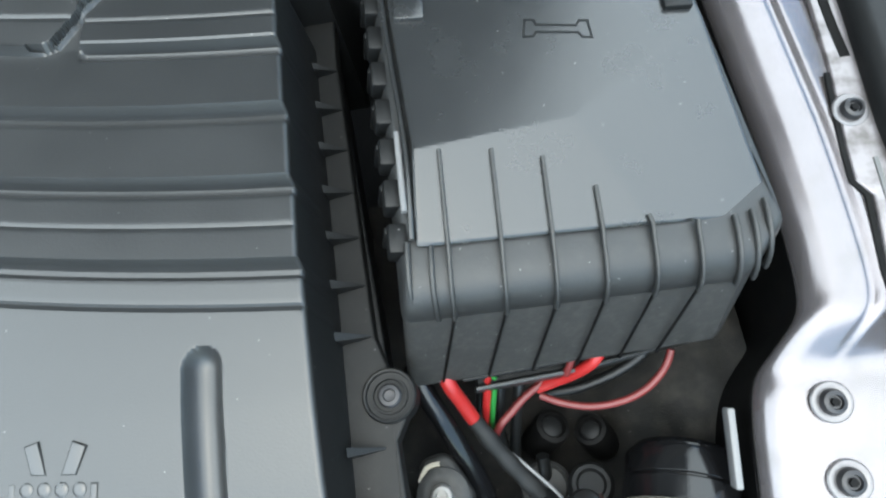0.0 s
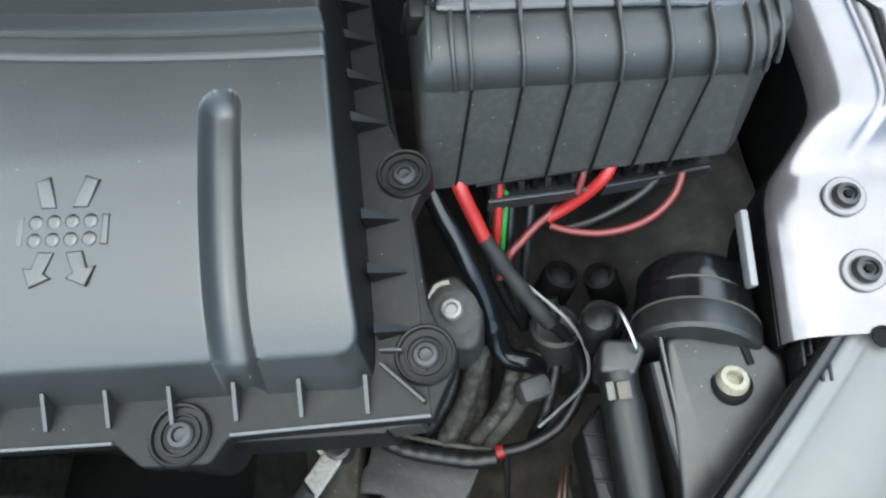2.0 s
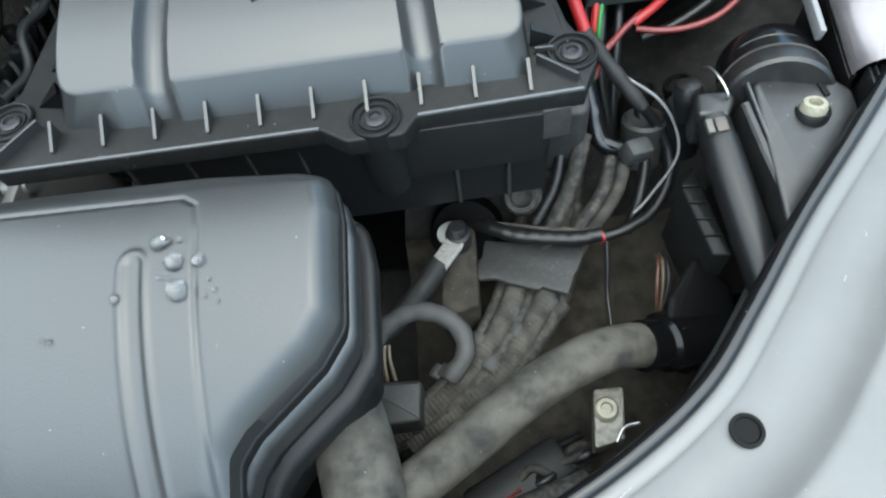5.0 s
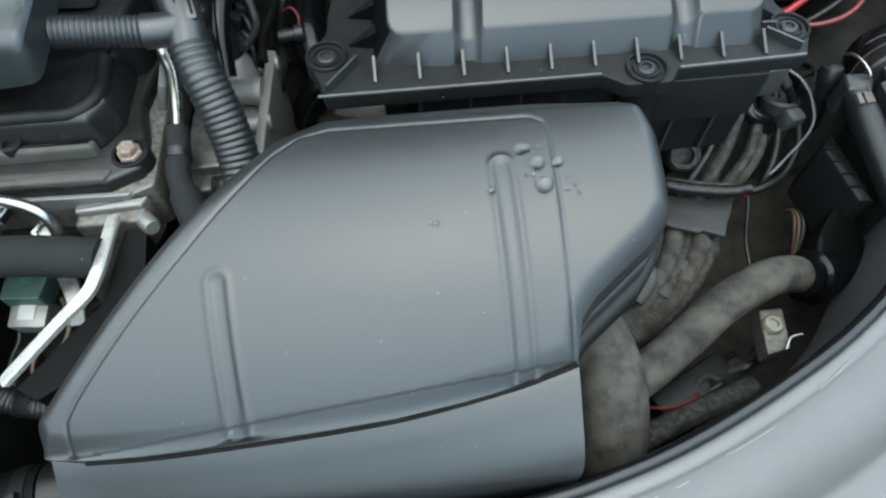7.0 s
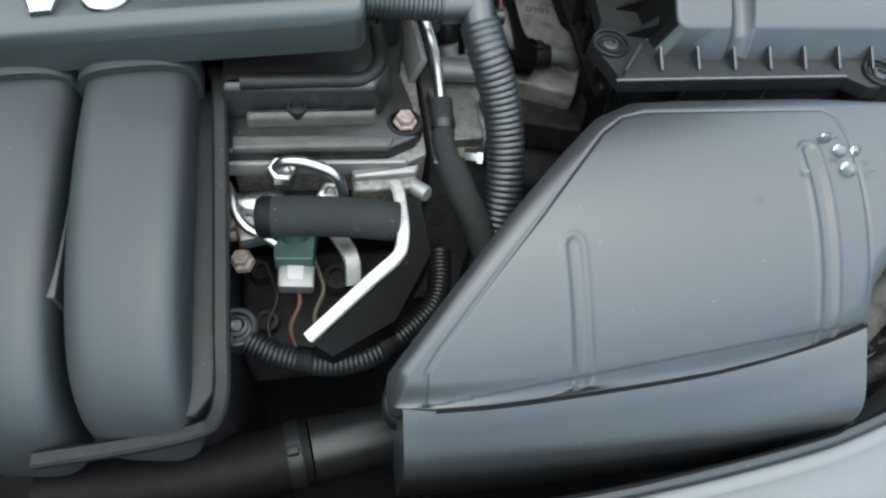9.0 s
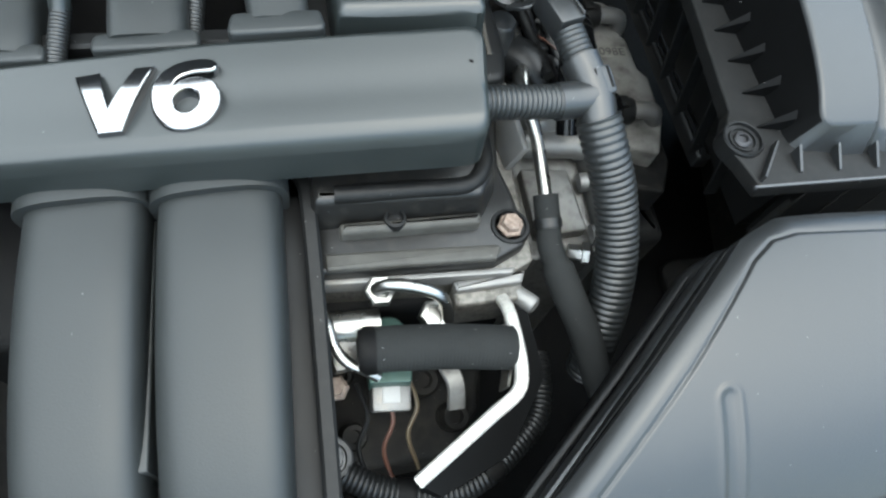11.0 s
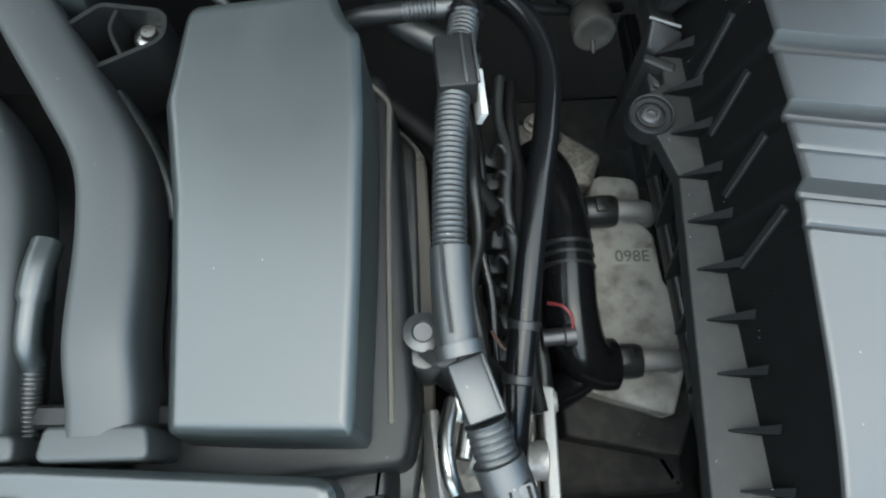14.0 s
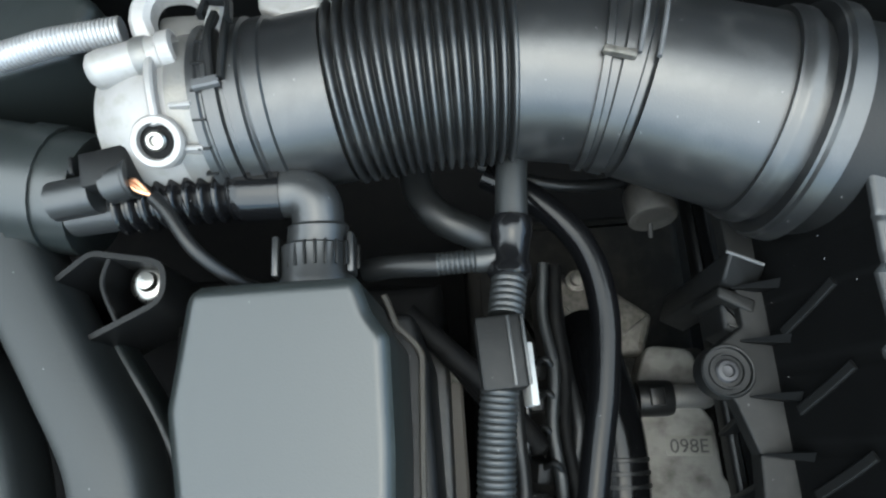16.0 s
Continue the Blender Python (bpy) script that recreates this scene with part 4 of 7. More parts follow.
part("flange_step", slab(bmesh.new(), inset(o, -0.0085), -0.072, -0.058, 0.004, 0, slope), PLASTIC_DARK, duct)

drops = thing("water_drops", (-0.195, -0.09, slope(-0.195, -0.09)), "clear rain drops on the intake box lid", "water drops", kind="stuff")
bm = bmesh.new()
for x, y, r in ((-0.1985, -0.0795, 0.0030), (-0.1955, -0.0790, 0.0026), (-0.1905, -0.0895, 0.0036), (-0.1885, -0.1025, 0.0042), (-0.1790, -0.0900, 0.0026), (-0.1880, -0.0790, 0.0014), (-0.2180, -0.1020, 0.0022), (-0.1935, -0.0960, 0.0013), (-0.1975, -0.0955, 0.0012), (-0.1740, -0.0990, 0.0011), (-0.1715, -0.1040, 0.0012), (-0.1760, -0.1060, 0.0010), (-0.1700, -0.1090, 0.0010), (-0.2500, -0.1160, 0.0014), (-0.2530, -0.1155, 0.0012)):
    r *= 1.22
    ht = slope(x, y) + (0.0007 if x < -0.183 else 0)
    lathe(bm, [(r, -0.0004), (r * 0.99, r * 0.3), (r * 0.85, r * 0.62), (r * 0.5, r * 0.85), (r * 0.05, r * 0.92)], (x, y, ht), (0, -0.45, 0.9), 14)
part("drops", bm, water, drops, angle=80)

# ---- the engine ----
engine = thing("engine", (-0.58, 0.15, 0.46), "oily V6 engine with cast head and plastic covers", "engine")
part("block", block([(-0.80, -0.03), (-0.455, -0.03), (-0.45, 0.36), (-0.80, 0.36)], 0.46, 0.700, 0.01), BLACK, engine, "engine block, near black for deep shade")
part("head_edge", block([(-0.582, -0.0200, 0.002), (-0.4590, -0.0235, 0.003), (-0.4430, -0.016, 0.004), (-0.4400, 0.300, 0.010), (-0.4700, 0.330, 0.004), (-0.582, 0.330)], 0.690, 0.7330, 0.0015), ALU_DIRTY, engine, "oily cast head rim")
part("head_lip", ribbon([(-0.4634, 0.106, 0.7940), (-0.4628, 0.150, 0.7950), (-0.4618, 0.2300, 0.7955), (-0.4600, 0.2800, 0.7960), (-0.4600, 0.2960, 0.7962), (-0.4660, 0.3050, 0.7965), (-0.4726, 0.3120, 0.7970), (-0.4760, 0.3220, 0.7975), (-0.4790, 0.3290, 0.7980)], 0.0034, 0.0028), surface("tan_worn_lip", (0.030, 0.027, 0.022), 0.65, vary=0.4, coarse=120), engine, "dusty tan edge beside the cover")
part("valve_cover", block([(-0.5900, -0.0180, 0.003), (-0.4720, -0.0195, 0.004), (-0.4480, -0.0080, 0.008), (-0.4500, 0.0250, 0.006), (-0.4560, 0.0550, 0.008), (-0.4480, 0.100, 0.01), (-0.4460, 0.295, 0.006), (-0.4700, 0.328, 0.006), (-0.59, 0.328)], 0.7310, 0.7450, 0.004), VALVE_GREY, engine, "black valve cover")
part("cover_step", block([(-0.5850, 0.0160, 0.004), (-0.4790, 0.0150, 0.006), (-0.4680, 0.0330, 0.006), (-0.4670, 0.0900, 0.004), (-0.5850, 0.0900)], 0.746, 0.7720, 0.006, 0.004), VALVE_GREY, engine, "raised step of the valve cover")
part("cover_rib", tube(bmesh.new(), [(-0.5720, 0.0215, 0.7700), (-0.5200, 0.0220, 0.7702), (-0.4900, 0.0225, 0.7702), (-0.4800, 0.0290, 0.7703), (-0.4745, 0.0400, 0.7705), (-0.4735, 0.0520, 0.771), (-0.4740, 0.0720, 0.772)], 0.0058, 16, 0.003), FLANGE_GREY, engine, "rounded grey ridge")
part("cover_rib", block([(-0.5700, 0.0025, 0.003), (-0.4800, 0.0035, 0.003), (-0.4780, 0.0115, 0.003), (-0.5700, 0.0105, 0.003)], 0.7430, 0.7560, 0.0038), DUSTY_RIDGE, engine, "worn dusty ridge")
part("front_ledge", block([(-0.5800, -0.0175, 0.002), (-0.4720, -0.0190, 0.003), (-0.4660, -0.0090, 0.004), (-0.5800, -0.0060, 0.002)], 0.7420, 0.7475, 0.002), DUSTY_RIDGE, engine, "dusty worn ledge")
part("cover_dimple", turned([(0.0075, -0.004), (0.0070, 0.0020), (0.0052, 0.0024), (0.0044, -0.001)], (-0.5350, 0.0100, 0.7560), n=18), PLASTIC_DARK, engine)
part("bolt_boss", turned([(0.0140, -0.03), (0.0138, 0.0), (0.0128, 0.0022), (0.0108, 0.0024), (0.0100, 0.0010)], (-0.4580, 0.0045, 0.7440), n=28), PLASTIC_DARK, engine)
part("bolt_head", turned([(0.0090, 0.0), (0.0088, 0.0020), (0.0070, 0.0026), (0.0066, 0.0070), (0.0056, 0.0080), (0.0020, 0.0078)], (-0.4580, 0.0045, 0.7450), n=6), RUST, engine, "rusty hexagon bolt", angle=20)
part("bolt_head", turned([(0.0105, -0.05), (0.0105, 0.002), (0.009, 0.004), (0.005, 0.0045)], (-0.4450, 0.1430, 0.7860), n=24), PLASTIC, engine)
# the raised deck that carries the rectangular cover
part("deck", block([(-0.5950, 0.0750, 0.006), (-0.4560, 0.0850, 0.01), (-0.4510, 0.11, 0.008), (-0.4560, 0.2900, 0.008), (-0.4640, 0.3200, 0.008), (-0.5950, 0.3200)], 0.740, 0.7960, 0.005, 0.002), PLASTIC_DARK, engine, "dark deck below the cover")
part("side_band", ribbon([(-0.4475, 0.110, 0.7330), (-0.4450, 0.2000, 0.7330), (-0.4450, 0.285, 0.7340)], 0.012, 0.0060), surface("tan_gasket_edge", (0.026, 0.022, 0.017), 0.7, vary=0.3, coarse=80), engine, "tan dusty head edge")


def cover_height(X, Y, d):
    z = 0.8445 + 0.12 * (X + 0.4777) + 0.109 * (Y - 0.098) + 0.0008 * np.sin((Y - 0.09) * 26)
    return z - 0.005 * np.clip(1 - d / 0.006, 0, 1) ** 2


part("rocker_cover", sheet(rounded([(-0.5630, 0.1030, 0.005), (-0.4765, 0.0965, 0.005), (-0.4720, 0.1700, 0.03), (-0.4690, 0.2500, 0.03), (-0.4695, 0.2960, 0.008), (-0.4770, 0.3070, 0.006), (-0.4830, 0.3240, 0.006), (-0.5630, 0.3255, 0.010), (-0.5735, 0.2700, 0.02), (-0.5665, 0.2150, 0.02), (-0.5640, 0.1600, 0.03)], 6), 70, 110, cover_height, lambda x, y: (x + (0.003 if x > -0.5 else -0.002), y - (0.003 if y < 0.11 else 0), 0.800)), COVER, engine, "smooth grey-green rectangular cover", angle=30)


def bar_plane(x, y):
    """The bar leans forwards and falls towards the far side of the engine."""
    return 0.8445 + 0.19 * (x + 0.4935) + 0.20 * (y - 0.0572)


def bar_height(X, Y, d):
    front = Y - np.interp(X, [-0.86, -0.745, -0.60, -0.49], [0.0450, 0.0368, 0.0252, 0.0150])
    z = bar_plane(X, Y) - 0.0007 * np.exp(-((front - 0.030) / 0.012) ** 2)
    z -= 0.0050 * np.clip(1 - front / 0.011, 0, 1) ** 1.6
    return z - 0.005 * np.clip(1 - d / 0.005, 0, 1) ** 2


bar = part("cross_cover", sheet(rounded([(-0.86, 0.0450), (-0.745, 0.0365), (-0.6717, 0.0310), (-0.5980, 0.0250), (-0.5400, 0.0198), (-0.4880, 0.0150, 0.010), (-0.4825, 0.0800, 0.012), (-0.5600, 0.0872), (-0.6400, 0.0945), (-0.7470, 0.0985), (-0.86, 0.1040)], 6), 150, 60, bar_height, lambda x, y: (x, y - (0.002 if y < 0.05 else 0), bar_plane(x, y) - 0.030)), COVER, engine, "long cover bar with chrome lettering", angle=30)
part("dot_mark", turned([(0.0016, 0), (0.0016, 0.0006), (0.001, 0.0007)], (-0.4935, 0.0572, 0.8436), n=12), BLACK, bar)


def laid(bm, lift, dome):
    """Lays a flat letter on the bar and bends its face down towards its head and foot."""
    for v in bm.verts:
        v.co.z += bar_plane(v.co.x, v.co.y) + lift - dome * (v.co.y - 0.0620) ** 2
    return bm


V_SHAPE = [(-0.6936, 0.0448), (-0.6804, 0.0443), (-0.6624, 0.0797), (-0.6738, 0.0806), (-0.6869, 0.0578), (-0.6924, 0.0808), (-0.7059, 0.0803)]
SIX_OUT = [(-0.6480, 0.0690), (-0.6421, 0.0702), (-0.6335, 0.0698), (-0.6303, 0.0708), (-0.6296, 0.0748), (-0.6335, 0.0785), (-0.6417, 0.0803), (-0.6510, 0.0790), (-0.6590, 0.0740), (-0.6635, 0.0670), (-0.6650, 0.0590), (-0.6635, 0.0500), (-0.6570, 0.0430), (-0.6474, 0.0408), (-0.6370, 0.0425), (-0.6305, 0.0480), (-0.6285, 0.0545), (-0.6305, 0.0620), (-0.6360, 0.0662), (-0.6430, 0.0676), (-0.6490, 0.0664), (-0.6524, 0.0644), (-0.6510, 0.0668)]
SIX_HOLE = [(-0.6466 + 0.0066 * math.cos(a), 0.0552 + 0.0060 * math.sin(a)) for a in (2 * math.pi * k / 22 for k in range(22))]


def badge(outline, hole=()):
    """A raised letter with a rounded edge; both outlines anticlockwise, in plan."""
    bm = bmesh.new()
    tops = []
    for loop, sign in ((outline, 1), (hole, -1)):
        if not loop:
            continue
        pts = [Vector(p) for p in loop]
        rows = rings(bm, [[(p.x, p.y, z) for p in inset(pts, sign * d)] for d, z in ((0.0, -0.006), (0.0, 0.0016), (0.0004, 0.0024), (0.0011, 0.0028))], sign > 0, False)
        top = rows[-1]
        tops += [bm.edges.get((top[i], top[(i + 1) % len(top)])) for i in range(len(top))]
    bmesh.ops.triangle_fill(bm, edges=tops, use_beauty=True)
    for k in range(22):
        bmesh.ops.bisect_plane(bm, geom=bm.verts[:] + bm.edges[:] + bm.faces[:], plane_co=(0, 0.0415 + 0.0018 * k, 0), plane_no=(0, 1, 0))
    bmesh.ops.triangulate(bm, faces=[f for f in bm.faces if len(f.verts) > 4])
    return bm


six_line = [p.xy for p in spline([(x, y, 0) for x, y in SIX_OUT + SIX_OUT[:1]], 0.0015)[0]][:-1]
part("letter", laid(badge(V_SHAPE), 0.0042, 10.5), CHROME, bar, "chrome letter V", angle=12)
part("letter", laid(badge(six_line[::-1] if sum(a.x * b.y - b.x * a.y for a, b in zip(six_line, six_line[1:])) < 0 else six_line, SIX_HOLE), 0.0042, 10.5), CHROME, bar, "chrome figure 6", angle=12)


def barrel(path, half, high, n=24, flat=0.42, lean=0.0):
    """A runner with a flattened arch section along a path of (x, y, z of its top, half width)."""
    bm = bmesh.new()
    dense = spline([p[:3] for p in path], 0.006)[0]
    loops = []
    for i, p in enumerate(dense):
        s = i / (len(dense) - 1) * (len(path) - 1)
        k = min(int(s), len(path) - 2)
        w = half * (path[k][3] * (1 - s + k) + path[k + 1][3] * (s - k))
        t = (dense[min(i + 1, len(dense) - 1)] - dense[max(i - 1, 0)]).normalized()
        side = t.cross(Vector((0, 0, 1)))
        if side.length < 0.35 and i:
            side = last
        side.normalize()
        last = side
        up = side.cross(t).normalized()
        row = []
        for a in (2 * math.pi * q / n for q in range(n)):
            c, si = math.cos(a), math.sin(a)
            cx, sy = math.copysign(abs(c) ** flat, c), math.copysign(abs(si) ** flat, si)
            row.append(p + side * w * cx + up * (high * sy - high + lean * w * cx * (1 if side.x > 0 else -1)))
        loops.append(row)
    rings(bm, loops)
    return bm


part("lower_runner", barrel([(-0.6385, 0.030, 0.7785, 1), (-0.6390, -0.03, 0.7760, 1), (-0.6400, -0.10, 0.7630, 1), (-0.6410, -0.145, 0.7450, 0.98), (-0.6415, -0.177, 0.7200, 0.97), (-0.6420, -0.193, 0.690, 0.96), (-0.6420, -0.199, 0.650, 0.94)], 0.0358, 0.026, n=44, flat=0.56, lean=0.12), RUNNER, engine, "curved grey intake runner")
part("lower_runner", barrel([(-0.7155, 0.030, 0.7670, 1), (-0.7155, -0.03, 0.7645, 1), (-0.7155, -0.10, 0.7515, 1), (-0.7155, -0.145, 0.7335, 0.98), (-0.7155, -0.177, 0.7085, 0.97), (-0.7155, -0.193, 0.679, 0.96), (-0.7155, -0.199, 0.640, 0.94)], 0.0348, 0.026, n=44, flat=0.56, lean=0.12), RUNNER, engine, "curved grey intake runner")
for x0, x1, y, z in ((-0.6765, -0.6005, 0.0280, 0.7868), (-0.7535, -0.6800, 0.0330, 0.7753)):
    part("runner_collar", barrel([((x0 + x1) / 2, y - 0.006, z - 0.002, 1), ((x0 + x1) / 2, y + 0.012, z, 1)], (x1 - x0) / 2 + 0.0022, 0.028, n=44, flat=0.66, lean=0.12), RUNNER, engine, "raised collar of the runner")
part("runner_web", block([(-0.6880, -0.120), (-0.6790, -0.120), (-0.6790, 0.03), (-0.6880, 0.03)], 0.66, 0.7400, 0.002), RUNNER, engine)
part("side_frame", ribbon([(-0.5915, 0.0450, 0.754), (-0.5880, 0.0320, 0.756), (-0.5868, -0.0100, 0.750), (-0.5865, -0.070, 0.738), (-0.5865, -0.142, 0.722), (-0.5875, -0.172, 0.707), (-0.5920, -0.187, 0.695), (-0.6020, -0.193, 0.688), (-0.6400, -0.197, 0.683), (-0.70, -0.199, 0.678)], 0.0100, 0.007), FLANGE_GREY, engine, "raised edge of the intake manifold")
part("side_plate", block([(-0.6450, -0.190), (-0.6050, -0.187), (-0.5930, -0.175), (-0.5905, -0.142), (-0.5905, -0.075), (-0.5905, 0.035), (-0.6200, 0.035), (-0.6200, -0.075), (-0.6250, -0.145)], 0.50, 0.7500, 0.002, 0, lambda x, y: 0.13 * y - 0.75 * y * y if y < 0 else 0), PLASTIC_DARK, engine)
# upper runners
part("upper_runner", barrel([(-0.700, 0.400, 0.832, 1), (-0.664, 0.340, 0.838, 1), (-0.632, 0.290, 0.841, 1), (-0.6080, 0.248, 0.842, 1), (-0.6000, 0.205, 0.842, 1), (-0.5985, 0.15, 0.841, 1), (-0.5960, 0.120, 0.8345, 1), (-0.5955, 0.1045, 0.8315, 1)], 0.0180, 0.022), RUNNER, engine, "bent grey upper runner")
part("upper_runner", barrel([(-0.790, 0.400, 0.816, 1), (-0.745, 0.330, 0.820, 1), (-0.700, 0.280, 0.824, 1), (-0.6790, 0.235, 0.826, 1), (-0.6720, 0.18, 0.826, 1), (-0.6705, 0.125, 0.8205, 1), (-0.6700, 0.1060, 0.8175, 1)], 0.0225, 0.022), RUNNER, engine, "bent grey upper runner")
part("upper_runner", barrel([(-0.85, 0.38, 0.804, 1), (-0.80, 0.30, 0.810, 1), (-0.765, 0.23, 0.812, 1), (-0.755, 0.13, 0.808, 1), (-0.755, 0.1080, 0.8050, 1)], 0.0225, 0.022), RUNNER, engine, "bent grey upper runner")
part("runner_flange", block([(-0.6250, 0.0945, 0.005), (-0.5690, 0.0925, 0.005), (-0.5720, 0.1085, 0.005), (-0.6220, 0.1105, 0.005)], 0.78, 0.8318, 0.0025, 0, lambda x, y: 0.10 * (x + 0.59)), RUNNER, engine, "wide foot of the upper runner")
part("runner_flange", block([(-0.7000, 0.0985, 0.004), (-0.6400, 0.0960, 0.004), (-0.6410, 0.1090, 0.006), (-0.6990, 0.1110, 0.006)], 0.77, 0.8160, 0.0025, 0, lambda x, y: 0.10 * (x + 0.67)), RUNNER, engine)
part("runner_flange", block([(-0.7850, 0.1020, 0.004), (-0.7250, 0.0995, 0.004), (-0.7260, 0.1120, 0.006), (-0.7840, 0.1140, 0.006)], 0.76, 0.8030, 0.0025, 0, lambda x, y: 0.10 * (x + 0.755)), RUNNER, engine)
part("runner_frame", ribbon([(-0.7900, 0.1250, 0.784), (-0.7050, 0.1220, 0.790), (-0.6300, 0.1180, 0.796), (-0.5700, 0.1150, 0.800)], 0.012, 0.008), PLASTIC_DARK, engine, "dark cross web behind the bar")
# Slab between the runners, coloured black for the shade down there.
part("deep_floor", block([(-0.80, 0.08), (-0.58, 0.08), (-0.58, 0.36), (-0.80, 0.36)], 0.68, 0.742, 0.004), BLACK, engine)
part("side_gusset", barrel([(-0.6300, 0.3180, 0.808, 0.5), (-0.6120, 0.2850, 0.806, 1), (-0.5930, 0.2450, 0.800, 0.9), (-0.586, 0.20, 0.79, 0.6)], 0.0080, 0.012), COVER, engine)
for x, y0, y1 in ((-0.6385, 0.150, 0.205), (-0.7130, 0.140, 0.195)):
    part("plug_lead_boot", tube(bmesh.new(), [(x, y1, 0.822), (x - 0.0015, y1 - 0.02, 0.824), (x - 0.0045, y1 - 0.05, 0.818), (x - 0.006, y0 - 0.005, 0.808)], lambda s: 0.0062 if s > 0.03 else 0.0078 - 0.00005 * s, 14, 0.003), COVER, engine, "grey ignition lead boot")
    part("plug_lead", conduit([(x - 0.006, y0 - 0.003, 0.808), (x - 0.0085, y0 - 0.03, 0.800), (x - 0.011, y0 - 0.065, 0.790)], 0.0058, 0.0028, 0.0010), CONDUIT, engine)
# plenum at the rear
part("plenum_arm", tube(bmesh.new(), [(-0.632, 0.390, 0.820), (-0.660, 0.396, 0.822), (-0.72, 0.410, 0.822), (-0.86, 0.440, 0.815)], 0.034, 24, 0.008), COVER, engine, "grey plenum arm")
part("plenum_band", tube(bmesh.new(), [(-0.6640, 0.3965, 0.822), (-0.6480, 0.3935, 0.821)], 0.0362, 24, 0.004), COVER, engine)
part("plenum_cover", block([(-0.95, 0.44), (-0.70, 0.450, 0.01), (-0.640, 0.4650, 0.01), (-0.632, 0.5000, 0.01), (-0.660, 0.520, 0.01), (-0.95, 0.52)], 0.76, 0.846, 0.008), COVER, engine, "grey plenum cover")
part("rear_case", block([(-0.95, 0.53), (-0.52, 0.56), (-0.52, 0.64), (-0.95, 0.64)], 0.70, 0.83, 0.01), PLASTIC_DARK, engine)
# stud bracket
bm = bmesh.new()
o = rounded([(-0.660, 0.3300, 0.006), (-0.630, 0.3050, 0.006), (-0.5860, 0.3260, 0.014), (-0.5870, 0.3480, 0.012), (-0.628, 0.3560, 0.012)], 6)
i_ = inset(o, 0.0030)
rings(bm, [[(p.x, p.y, 0.775) for p in o], [(p.x, p.y, 0.8300) for p in o], [(p.x, p.y, 0.8300) for p in i_], [(p.x, p.y, 0.775) for p in i_]], True, True)
part("stud_bracket", bm, PLASTIC_DARK, engine, "teardrop bracket wall")
part("bracket_web", ribbon([(-0.6180, 0.3540, 0.79), (-0.6210, 0.3380, 0.79), (-0.6120, 0.3180, 0.79)], 0.0025, 0.038), PLASTIC_DARK, engine)
part("stud_sleeve", turned([(0.0110, -0.05), (0.0110, 0.0), (0.0095, 0.001)], (-0.6015, 0.3400, 0.8120), n=24), PLASTIC_DARK, engine)
part("stud_nut", turned([(0.0105, -0.004), (0.0105, 0.0030), (0.0085, 0.0048), (0.0055, 0.0052), (0.0045, 0.0085), (0.001, 0.0090)], (-0.6015, 0.3400, 0.8130), n=20), STEEL, engine, "bright flange nut")

# exposed fuel and valve parts in front of the head
part("head_rail", block([(-0.588, -0.0215), (-0.4600, -0.0245, 0.002), (-0.4560, -0.0205, 0.001), (-0.588, -0.0175)], 0.722, 0.7345, 0.001), ALU, engine, "bright machined rail")
part("casting_foot", block([(-0.4990, -0.0400, 0.003), (-0.4540, -0.0390, 0.003), (-0.4480, -0.0190, 0.003), (-0.4990, -0.0240, 0.003)], 0.690, 0.7230, 0.003), ALU_DIRTY, engine, "pale cast foot")
part("casting_foot", block([(-0.4980, -0.0315, 0.002), (-0.4520, -0.0290, 0.003), (-0.4480, -0.0200, 0.002), (-0.4990, -0.0240, 0.002)], 0.720, 0.7285, 0.0025), ALU, engine)
part("casting_foot", turned([(0.0065, 0), (0.0065, 0.016), (0.005, 0.018)], (-0.4560, -0.0310, 0.716), (0.5, -0.6, 0.2), 20), ALU, engine)
part("fuel_rail", tube(bmesh.new(), [(-0.588, -0.043, 0.712), (-0.548, -0.0435, 0.714)], 0.0105, 20, 0.01), STEEL, engine, "bright fuel rail")
for x, y, z in ((-0.5485, -0.0285, 0.7310), (-0.5150, -0.0440, 0.7200)):
    part("union_nut", turned([(0.0102, 0), (0.0102, 0.0080), (0.0090, 0.0090), (0.0062, 0.0092), (0.0056, 0.0060)], (x, y, z), (0.1, -0.2, 1), 6), STEEL, engine, "bright union nut", angle=20)
part("fuel_pipe", tube(bmesh.new(), [(-0.5510, -0.0300, 0.7400), (-0.5440, -0.0310, 0.7480), (-0.5300, -0.0340, 0.7500), (-0.5130, -0.0390, 0.7440), (-0.5070, -0.0450, 0.732), (-0.5060, -0.0560, 0.715)], 0.0040, 12, 0.003), STEEL, engine, "bright bent fuel pipe")
part("fuel_pipe", tube(bmesh.new(), [(-0.5860, -0.0350, 0.7300), (-0.5820, -0.0460, 0.7340), (-0.5790, -0.0610, 0.7330), (-0.5720, -0.0710, 0.7300), (-0.5620, -0.0760, 0.7270), (-0.5540, -0.0800, 0.722)], 0.0034, 12, 0.003), STEEL, engine)
part("valve", turned([(0.0125, 0), (0.0125, 0.020), (0.0105, 0.022), (0.0105, 0.030), (0.008, 0.032)], (-0.5430, -0.0560, 0.684), (0, 0.3, 1), 20), TEAL, engine, "green-plated valve")
part("valve_connector", cuboid((-0.5435, -0.0805, 0.6720), (0.0265, 0.0210, 0.020), (12, 4, -4), 0.0025), ALU, engine, "pale plug on the valve")
part("connector_face", cuboid((-0.5435, -0.0815, 0.6822), (0.0120, 0.0120, 0.0016), (12, 4, -4), 0.0005), WHITE, engine)
